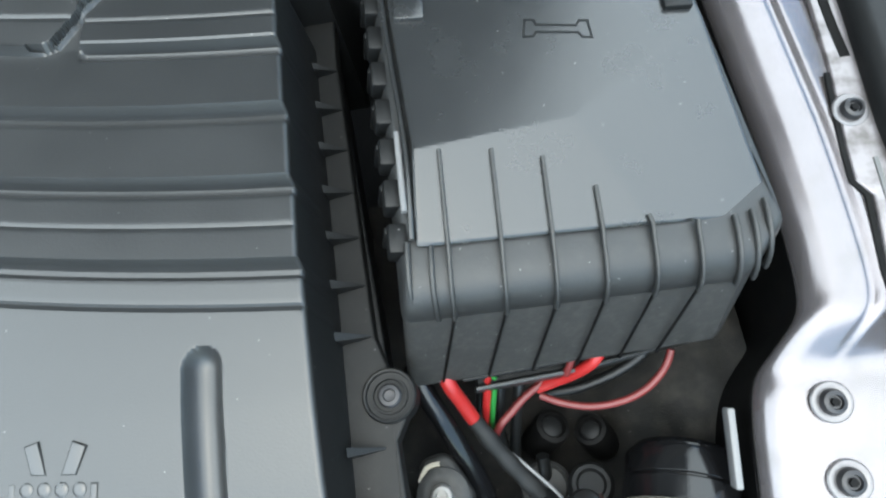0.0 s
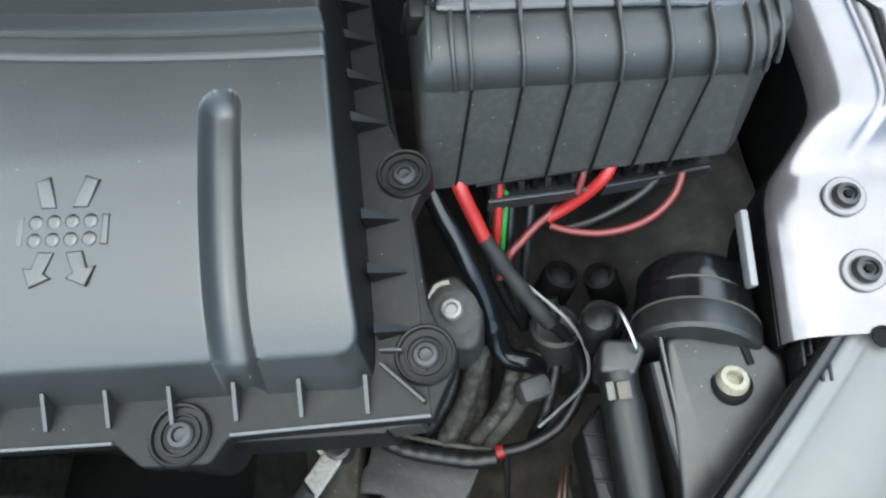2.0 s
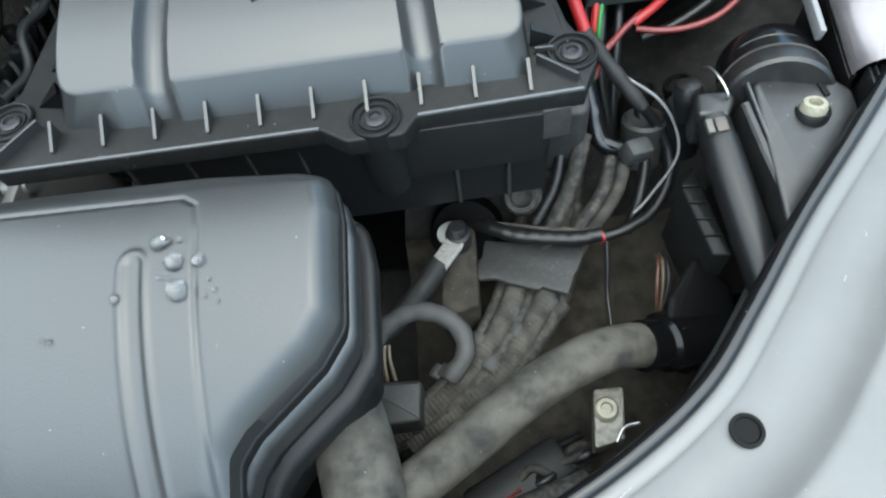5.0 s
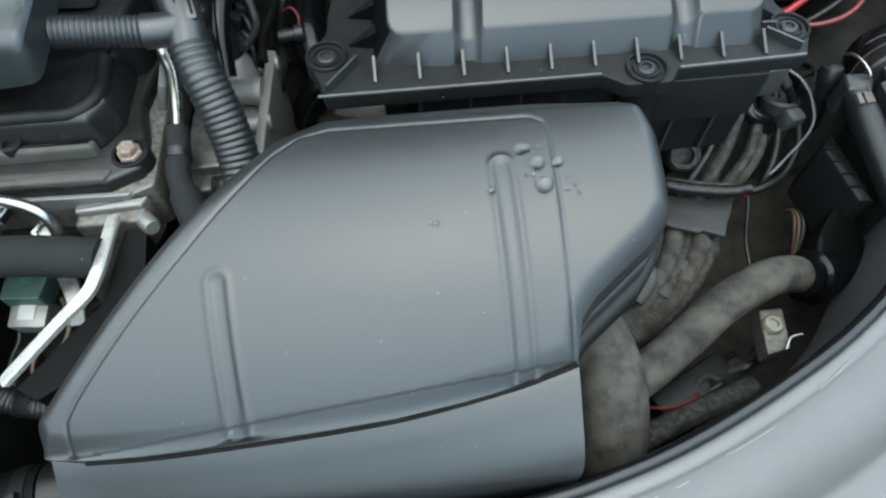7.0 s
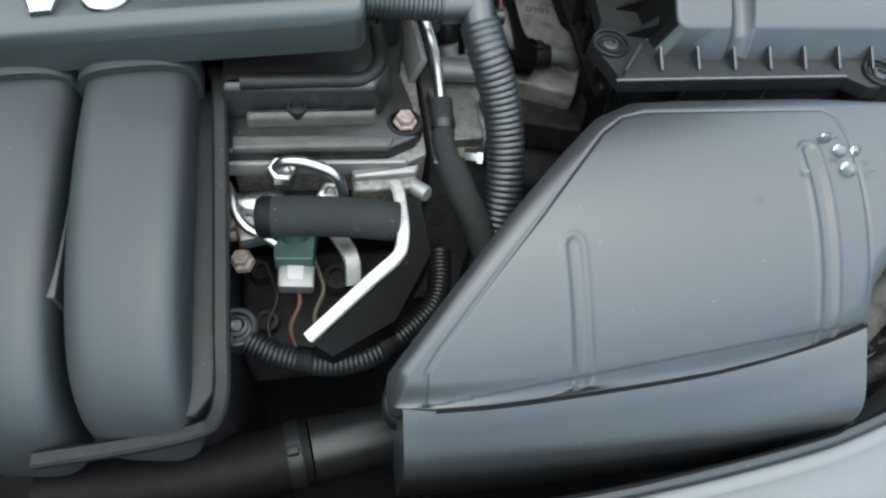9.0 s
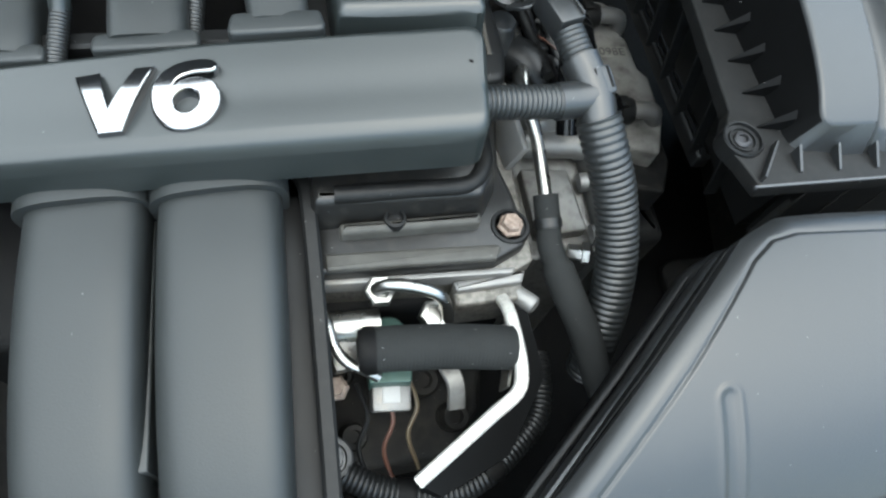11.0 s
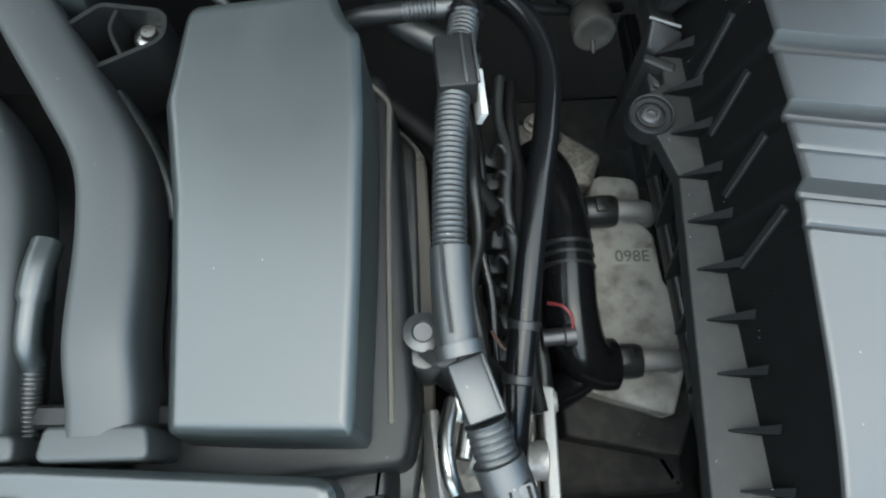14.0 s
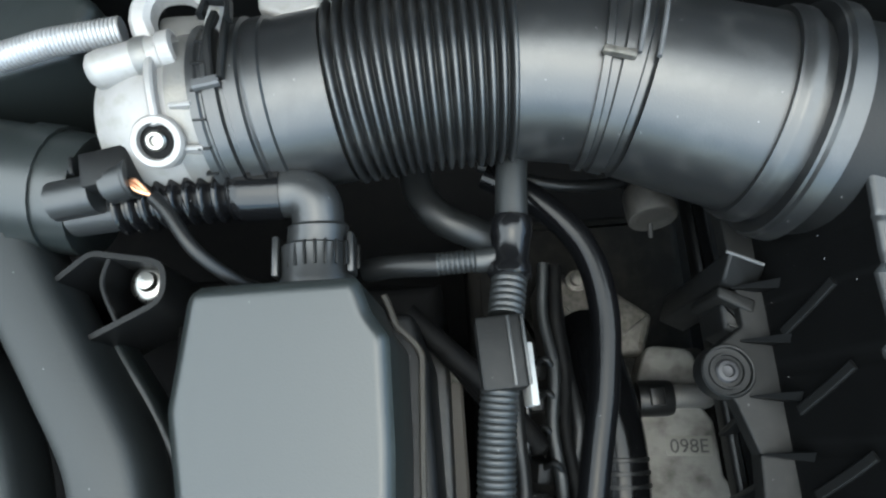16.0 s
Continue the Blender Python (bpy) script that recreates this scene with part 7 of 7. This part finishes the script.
wire("red_wire", [(0.1000, 0.1480, 0.760), (0.0970, 0.1380, 0.752), (0.0940, 0.1320, 0.742)], 0.0022, RED_DULL, "red wire under the fuse strip", 10)
for k in range(3):
    wire("black_wire", [(0.070 - 0.012 * k, 0.150, 0.735), (0.066 - 0.012 * k, 0.128, 0.718), (0.062 - 0.010 * k, 0.105, 0.690), (0.06, 0.08, 0.65)], 0.0034, RUBBER, "black wire under the fuse strip", 10)
single("clutch_can", turned([(0.014, -0.03), (0.0145, 0.010), (0.0120, 0.013), (0.0095, 0.013), (0.008, 0.011)], (0.1060, 0.0680, 0.680), (0.0, 0.25, 1), 24), PLASTIC_DARK, "dusty black round cap below the battery", "cap")
single("round_socket", turned([(0.016, -0.03), (0.0165, 0.006), (0.0140, 0.008), (0.0125, 0.004), (0.004, 0.003)], (0.0790, 0.0700, 0.672), (0.0, 0.25, 1), 24), PLASTIC_DUSTY, "dusty round socket below the battery", "socket")
for x, y, z, r in ((0.0860, 0.1080, 0.668, 0.0125), (0.1130, 0.1040, 0.672, 0.0115)):
    socket = thing("bay_plug", (x, y, z), "dusty black round plug low under the battery", "plug", "round plugs under the battery")
    part("shell", turned([(r, -0.03), (r, 0.002), (r * 0.92, 0.005), (r * 0.70, 0.006), (r * 0.62, 0.002)], (x, y, z), (0.3 if x < 0.1 else -0.35, 0.25, 1), 22), BLACK, socket)
    part("core", turned([(r * 0.60, 0.0), (r * 0.52, 0.003), (r * 0.2, 0.004)], (x, y, z), (0.3 if x < 0.1 else -0.35, 0.25, 1), 18), PLASTIC_DARK, socket)
mount = thing("mount_bolt", (0.016, 0.070, 0.70), "dusty mounting stud with a pale worn washer", "mount")
part("base", block([(0.000, 0.052, 0.008), (0.030, 0.045, 0.01), (0.034, 0.070, 0.010), (0.020, 0.095, 0.01), (0.002, 0.090, 0.008)], 0.66, 0.7230, 0.004), PLASTIC_DUSTY, mount)
part("washer", turned([(0.0155, 0), (0.0155, 0.003), (0.0120, 0.0045), (0.0100, 0.0045)], (0.0160, 0.0700, 0.7230), (0.05, -0.15, 1), 26), PLASTIC_DUSTY, mount)
part("nut", turned([(0.0068, 0.003), (0.0068, 0.0080), (0.0056, 0.0095), (0.0036, 0.0098), (0.0032, 0.007)], (0.0155, 0.0700, 0.7230), (0.05, -0.15, 1), 18), ALU, mount, "dirty pale nut")
part("worn_edge", ribbon([(0.0030, 0.0770, 0.7260), (0.0070, 0.0850, 0.7260), (0.0150, 0.0870, 0.7262)], 0.003, 0.0018), surface("worn_tan", (0.22, 0.2, 0.16), 0.7, coarse=150), mount, "worn tan edge")

# ---- the headlamp unit by the wing ----
lamp = thing("headlamp_rear", (0.15, 0.02, 0.60), "black rear housing of a headlamp with a round cap", "headlamp housing")
CAP_AT, CAP_AX = (0.1500, 0.0420, 0.7170), (0.22, 1.0, -0.20)
part("round_cap", turned([(0.0314, 0.008), (0.0330, 0.010), (0.0330, 0.0245), (0.0321, 0.0255), (0.0310, 0.0257), (0.0310, 0.0265), (0.0319, 0.0275), (0.0319, 0.0400), (0.0306, 0.0425), (0.0288, 0.0428), (0.0288, 0.0440), (0.0264, 0.0470), (0.0110, 0.048)], CAP_AT, CAP_AX, 48), RUBBER_GLOSS, lamp, "stepped round black lamp cap")
part("cap_collar", turned([(0.0330, -0.006), (0.0350, -0.004), (0.0350, 0.0095), (0.0343, 0.0108), (0.0328, 0.0112)], CAP_AT, CAP_AX, 48), LAMP_GREY, lamp, "dusty joint ring")
part("cap_rim", turned([(0.0345, 0.0), (0.0351, 0.0004), (0.0349, 0.0010), (0.0330, 0.0014)], (0.1522, 0.0522, 0.7150), CAP_AX, 48), surface("brown_dust_rim", (0.035, 0.031, 0.025), 0.8, vary=0.5, coarse=200), lamp, "brown dust along the joint")
part("body_plate", block([(0.1270, -0.075), (0.1560, -0.085), (0.1900, -0.03), (0.1880, 0.030, 0.006), (0.1740, 0.0440, 0.006), (0.1300, 0.0440, 0.006)], 0.60, 0.7360, 0.003, 0, lambda x, y: 0.22 * (y - 0.04) * (1 if y < 0.04 else 0)), LAMP_GREY, lamp, "dusty grey rear plate")
part("plate_edge", ribbon([(0.1275, 0.0440, 0.7320), (0.1310, 0.0050, 0.724), (0.1385, -0.0450, 0.713)], 0.0022, 0.004), PLASTIC, lamp)
part("plate_slot", cuboid((0.1700, 0.0340, 0.7345), (0.004, 0.016, 0.003), (12, 0, 14), 0.0008), BLACK, lamp)
part("bolt_cup", turned([(0.0108, -0.008), (0.0108, 0.0005), (0.0098, 0.0022), (0.0086, 0.001)], (0.1605, 0.0180, 0.7310), (0.02, 0.22, 1), 26), PLASTIC_DARK, lamp)
part("adjuster_bolt", turned([(0.0080, 0), (0.0080, 0.0035), (0.0068, 0.0060), (0.0042, 0.0062), (0.0036, 0.0020), (0.001, 0.0018)], (0.1605, 0.0180, 0.7315), (0.02, 0.22, 1), 26), CREAM, lamp, "cream nylon adjuster")
part("side_tube", tube(bmesh.new(), [(0.1055, 0.0300, 0.7190), (0.1070, 0.0050, 0.714), (0.1110, -0.0350, 0.703), (0.1160, -0.085, 0.690)], lambda s: 0.0110 if s < 0.014 else 0.0120, 20, 0.004), RUBBER, lamp, "glossy black adjuster tube")
part("tube_head", block([(0.0935, 0.0280, 0.004), (0.1130, 0.0250, 0.003), (0.1210, 0.0390, 0.004), (0.1190, 0.0450, 0.004), (0.0970, 0.0470, 0.006)], 0.700, 0.7290, 0.003), LAMP_GREY, lamp, "dark tube head")
part("tube_window", cuboid((0.0985, 0.0180, 0.7280), (0.0045, 0.010, 0.004), (12, 0, 4), 0.001), surface("pale_window", (0.05, 0.046, 0.038), 0.5), lamp)
part("tube_window", cuboid((0.1055, 0.0178, 0.7290), (0.0075, 0.010, 0.003), (12, 0, 4), 0.001), surface("brown_window", (0.035, 0.026, 0.02), 0.5), lamp)
part("side_plate", ribbon([(0.1235, 0.0370, 0.700), (0.1270, 0.0050, 0.694), (0.1370, -0.0600, 0.680)], 0.006, 0.032, smooth=False), LAMP_GREY, lamp)
part("left_cheek", block([(0.0860, 0.005, 0.002), (0.0920, -0.050, 0.002), (0.1040, -0.052, 0.002), (0.0990, 0.022, 0.002)], 0.62, 0.6860, 0.002), PLASTIC_DARK, lamp, "ribbed black cheek")
for k in range(4):
    part("cheek_rib", cuboid((0.0925 + 0.0012 * k, 0.002 - 0.013 * k, 0.6870), (0.012, 0.0014, 0.003), (0, 0, -6), 0.0004), PLASTIC_DARK, lamp)
part("retaining_wire", tube(bmesh.new(), [(0.1060, 0.0650, 0.7310), (0.1085, 0.0600, 0.7350), (0.1115, 0.0500, 0.7360), (0.1145, 0.0400, 0.7330), (0.1150, 0.0380, 0.729)], 0.0012, 8, 0.002), STEEL, lamp, "bright wire clip")
part("rear_ball", turned([(0.006, -0.02), (0.009, -0.006), (0.0105, 0.002), (0.008, 0.008), (0.003, 0.010)], (0.0985, 0.0580, 0.7150), (0, 0.3, 1), 20), RUBBER, lamp)
part("lower_guard", block([(0.0600, -0.0880, 0.006), (0.0870, -0.0960, 0.006), (0.1120, -0.0810, 0.006), (0.1120, -0.0570, 0.006), (0.0880, -0.0380, 0.006), (0.0660, -0.0640, 0.008)], 0.600, 0.6520, 0.005, 0, lambda x, y: (y + 0.07) * 0.5 - 0.25 * (x - 0.09)), BLACK_AND_SHADE, lamp, "black lower guard")
part("rear_wall", cuboid((0.1960, 0.04, 0.66), (0.010, 0.10, 0.12)), BLACK, lamp)
single("support_strip", cuboid((0.1772, 0.0850, 0.7500), (0.0040, 0.042, 0.010), (10, 0, -2), 0.001), STRIP, "pale metal strip standing by the lamp cap", "bracket")
for k in range(4):
    single("vent_rib", cuboid((0.1930 + 0.0040 * k, 0.0240, 0.735), (0.0016, 0.022, 0.022), (0, 0, -8), 0.0005), PLASTIC_DARK, "black vent rib by the wing end", "vent rib", "vent ribs by the wing end")
for i, (m_, dx) in enumerate(((ORANGE, 0.0), (YELLOW, 0.003), (CONDUIT, 0.006))):
    wire("lamp_wire", [(0.0790 + dx, -0.0080, 0.615), (0.0745 + dx, -0.0230, 0.632), (0.0700 + dx * 1.4, -0.0400, 0.630), (0.0690 + dx * 0.6, -0.0580, 0.612)], 0.0012, m_, ("orange" if i == 0 else "yellow" if i == 1 else "grey") + " thin wire behind the lamp", 8)

# ---- looms, pipes and earth lead in front of the filter box ----
holder = thing("cable_holder", (-0.02, -0.01, 0.58), "dusty grey cable holder plate over a bundle of looms", "cable holder")
bm = block([(-0.0585, -0.0200, 0.002), (-0.0430, -0.0215, 0.002), (-0.0360, -0.0262, 0.002), (-0.0140, -0.0355, 0.002), (-0.0110, -0.0335, 0.001), (0.0060, -0.0420, 0.002), (0.0130, -0.0270, 0.003), (0.0165, -0.0230, 0.001), (0.0250, -0.0060, 0.002), (-0.0490, 0.0120, 0.002), (-0.0520, -0.0020, 0.001), (-0.0555, -0.0050, 0.001)], 0.6300, 0.6335, 0.0012, 0, lambda x, y: 0.05 * x)
part("plate", bm, PLASTIC_DUSTY, holder, "dusty grey plate with a ragged edge")
part("strap", tube(bmesh.new(), [(0.0350, -0.0040, 0.648), (0.0200, -0.0050, 0.647), (0.0020, -0.0020, 0.646), (-0.0240, 0.0040, 0.646), (-0.0410, 0.0130, 0.645), (-0.0520, 0.0230, 0.638)], ridged(0.0056, 0.010, 0.0005), 14, 0.002), RUBBER, holder, "black taped cable over the plate")
part("strap", tube(bmesh.new(), [(0.0330, 0.0010, 0.646), (0.0000, 0.0070, 0.645), (-0.0300, 0.0150, 0.645), (-0.0470, 0.0240, 0.638)], 0.0016, 10, 0.003), DIRTY, holder, "pale cable edge")
for k, (r, m_) in enumerate(((0.0050, DIRTY_DARK), (0.0085, DIRTY), (0.0070, DIRTY_DARK), (0.0090, DIRTY), (0.0060, DIRTY_DARK))):
    dx = -0.026 + 0.0125 * k
    bm = tube(bmesh.new(), [(0.020 + dx * 0.5, 0.075, 0.632 - 0.004 * (k % 2)), (0.008 + dx * 0.8, 0.040, 0.624), (-0.006 + dx, 0.005, 0.619 - r), (-0.020 + dx, -0.035, 0.617 + 0.004 * (k % 2) - r * 0.3), (-0.048 + dx, -0.075, 0.615), (-0.085 + dx, -0.105, 0.605), (-0.13 + dx, -0.125, 0.59)], ridged(r, 0.0034 if k % 2 else 0.013, 0.0007), 14, 0.0011 if k % 2 else 0.003)
    branch = thing("loom_branch", (-0.02 + dx, -0.035, 0.60), "dirty taped cable in the loom bundle", "cable", "cables of the loom bundle")
    part("cable", bm, m_, branch)
    for q in range(3):
        u = 0.25 + 0.3 * q + 0.05 * (k % 3)
        px, py, pz = -0.020 + dx - 0.065 * (u - 0.25) * 1.2, -0.040 - 0.058 * (u - 0.25) * 1.2, 0.6165 + 0.004 * (k % 2) - r * 0.3 - 0.006 * u
        part("tape_band", turned([(r + 0.0002, -0.005), (r + 0.0010, -0.004), (r + 0.0010, 0.004), (r + 0.0002, 0.005)], (px, py, pz), (-0.62, -0.78, -0.1), 14), TAPE, branch)
earth = thing("earth_lead", (-0.09, -0.01, 0.60), "black earth lead bolted down with a bright lug", "earth lead")
part("lead", tube(bmesh.new(), [(-0.0810, -0.0170, 0.6580), (-0.0980, -0.0330, 0.648), (-0.1180, -0.0480, 0.636), (-0.1400, -0.0620, 0.628), (-0.17, -0.075, 0.615)], lambda s: 0.0080 + 0.0003 * math.sin(s * 350), 16, 0.002), TAPE_DARK, earth)
part("lug", ribbon([(-0.0660, 0.0120, 0.6480), (-0.0720, -0.0010, 0.6500), (-0.0840, -0.0220, 0.6590)], 0.0135, 0.004, smooth=False), STEEL_PALE, earth, "bright crimped lug")
part("lug_bolt", turned([(0.0095, -0.01), (0.0095, 0.003), (0.0070, 0.004), (0.0070, 0.010), (0.0055, 0.012), (0.002, 0.012)], (-0.0680, 0.0075, 0.6500), (0, 0.1, 1), 20), BOLT, earth)
part("bolt_washer", turned([(0.0110, 0), (0.0110, 0.002), (0.0080, 0.0025)], (-0.0725, 0.0110, 0.6470), (0, 0.1, 1), 22), WHITE, earth)
part("mount_plate", block([(-0.086, -0.052, 0.003), (-0.058, -0.045, 0.003), (-0.055, 0.020, 0.006), (-0.080, 0.022, 0.006)], 0.60, 0.6400, 0.002), FLOOR, earth, "rust-brown mount plate")
wire("loop_cable", [(-0.1370, -0.0640, 0.632), (-0.1240, -0.0530, 0.640), (-0.1050, -0.0470, 0.644), (-0.0850, -0.0520, 0.644), (-0.0730, -0.0640, 0.640), (-0.0720, -0.0790, 0.634), (-0.0840, -0.0920, 0.626)], lambda s: 0.0068 + 0.0004 * math.sin(s * 420), TAPE, "black looped cable over the loom")
for k, m_ in enumerate((ORANGE, YELLOW, YELLOW)):
    wire("thin_wire", [(-0.1310 + 0.003 * k, -0.0660, 0.634), (-0.1330 + 0.004 * k, -0.0760, 0.632), (-0.1350 + 0.006 * k, -0.0880, 0.622)], 0.0013, m_, ("orange" if k == 0 else "yellow") + " thin wire out of the looped cable", 8)
single("plug_housing", block([(-0.150, -0.122, 0.003), (-0.1060, -0.120, 0.003), (-0.1040, -0.0920, 0.003), (-0.148, -0.0900, 0.003)], 0.580, 0.6300, 0.003), PLASTIC_DUSTY, "black plug housing by the intake box", "connector")
wire("hanging_cable", [(0.0420, 0.0040, 0.636), (0.0410, -0.0150, 0.620), (0.0390, -0.0330, 0.606), (0.0380, -0.0590, 0.596), (0.036, -0.08, 0.585)], 0.0020, RUBBER, "thin black cable hanging over the bay sheet")
for k, (pts, r, m_) in enumerate((([(0.0300, 0.0560, 0.690), (0.0200, 0.0330, 0.668), (0.0060, 0.0140, 0.648), (-0.0060, 0.0000, 0.626)], 0.0062, DIRTY_DARK), ([(0.0520, 0.0520, 0.676), (0.0420, 0.0280, 0.656), (0.0250, 0.0120, 0.640), (0.0100, -0.0020, 0.622)], 0.0052, DIRTY_DARK), ([(0.0650, 0.0600, 0.664), (0.0540, 0.0320, 0.648), (0.0360, 0.0140, 0.634), (0.0180, -0.0040, 0.618)], 0.0058, DIRTY), ([(0.0160, 0.0600, 0.680), (0.0080, 0.0360, 0.660), (-0.0080, 0.0180, 0.640), (-0.0220, 0.0060, 0.622)], 0.0050, RUBBER), ([(0.0780, 0.0900, 0.680), (0.0800, 0.0600, 0.660), (0.0720, 0.0300, 0.642), (0.0600, 0.0100, 0.62)], 0.0045, RUBBER))):
    single("bay_cable", tube(bmesh.new(), pts, ridged(r, 0.0036 if k % 2 else 0.011, 0.00035), 14, 0.0011), m_, "dirty cable running under the holder plate", "cable", "cables under the holder plate")
single("rear_bush", turned([(0.014, -0.03), (0.0145, 0.0), (0.0120, 0.004), (0.0085, 0.0035), (0.008, -0.004)], (-0.0180, 0.0290, 0.660), (-0.2, -0.6, 0.7), 24), DIRTY_DARK, "dirty round bush below the filter box", "bush")
single("cable_lug", cuboid((0.0590, 0.0270, 0.7000), (0.020, 0.014, 0.016), (10, 15, 20), 0.004), PLASTIC_DUSTY, "dusty black cover over the cable end", "terminal cover")
rng = random.Random(9)
for k in range(7):
    x0, y0 = rng.uniform(-0.095, -0.02), rng.uniform(-0.190, -0.150)
    pts = [(x0 + 0.016 * q, y0 + 0.007 * q + rng.uniform(-0.006, 0.006), 0.592 + rng.uniform(-0.008, 0.010)) for q in range(5)]
    single("low_cable", tube(bmesh.new(), pts, rng.uniform(0.0022, 0.0042), 10, 0.004), (RUBBER, PLASTIC_DARK, DIRTY_DARK)[k % 3], "thin dark cable low in the bay", "cable", "cables low in the bay")
single("rubber_bush", turned([(0.030, -0.06), (0.031, 0.0), (0.028, 0.006), (0.020, 0.007)], (-0.0620, 0.040, 0.600), (-0.1, -0.6, 0.6), 28), BLACK, "black round bush under the filter box", "bush")

hose = thing("coolant_hose", (-0.10, -0.16, 0.56), "dusty grey coolant hose with a branch", "hose")
part("bend", tube(bmesh.new(), [(-0.1620, -0.0850, 0.650), (-0.1500, -0.1150, 0.672), (-0.1400, -0.1450, 0.680), (-0.1350, -0.1750, 0.672), (-0.1370, -0.2050, 0.650), (-0.140, -0.225, 0.61), (-0.142, -0.23, 0.57)], 0.0235, 24, 0.005), DIRTY, hose, "wide dusty bend")
part("branch", tube(bmesh.new(), [(-0.1350, -0.1800, 0.656), (-0.1050, -0.1640, 0.658), (-0.0700, -0.1420, 0.660), (-0.0300, -0.1160, 0.660), (0.0080, -0.0990, 0.660), (0.0350, -0.0920, 0.652), (0.0580, -0.0870, 0.634), (0.085, -0.080, 0.618)], 0.0148, 20, 0.005), DIRTY, hose, "long dusty branch")
part("end_boot", tube(bmesh.new(), [(0.0440, -0.0910, 0.6460), (0.0600, -0.0870, 0.6380), (0.085, -0.080, 0.630), (0.125, -0.072, 0.62)], lambda s: 0.0172 if s < 0.018 else 0.0205, 22, 0.003), HOSE_BLACK, hose, "black rubber boot")
single("low_pipe", tube(bmesh.new(), [(-0.120, -0.205, 0.606), (-0.080, -0.190, 0.606), (-0.040, -0.177, 0.604), (0.00, -0.165, 0.60)], 0.0095, 16, 0.005), DIRTY_DARK, "thin dusty lower pipe", "pipe")
single("low_plug", cuboid((-0.045, -0.160, 0.585), (0.075, 0.030, 0.03), (0, 0, 26), 0.004), PLASTIC_DARK, "black plug and cables below the hose", "connector")
wire("low_red_wire", [(-0.090, -0.172, 0.600), (-0.075, -0.176, 0.606), (-0.058, -0.172, 0.604), (-0.045, -0.165, 0.60)], 0.0012, RED_DULL, "thin red wire below the hose", 8)
plate = thing("lamp_bracket", (0.017, -0.125, 0.60), "pale metal lamp bracket with a cream adjuster", "bracket")
part("plate", block([(0.004, -0.150, 0.002), (0.024, -0.146, 0.002), (0.030, -0.112, 0.003), (0.010, -0.112, 0.003)], 0.615, 0.6320, 0.001), ALU_DIRTY, plate)
part("adjuster_bolt", turned([(0.0080, 0), (0.0080, 0.003), (0.0065, 0.0050), (0.0040, 0.0052), (0.0034, 0.003)], (0.0155, -0.1265, 0.6320), (0, 0, 1), 22), CREAM, plate, "cream nylon adjuster")
part("wire_clip", tube(bmesh.new(), [(0.0180, -0.148, 0.635), (0.0240, -0.140, 0.637), (0.034, -0.138, 0.637)], 0.0010, 8, 0.002), STEEL, plate)
single("panel_bracket", block([(-0.1320, -0.2480, 0.002), (-0.0960, -0.2400, 0.002), (-0.0980, -0.2270, 0.002), (-0.1340, -0.2290, 0.002)], 0.60, 0.660, 0.002), ALU_DIRTY, "small dirty metal bracket at the front panel", "bracket")
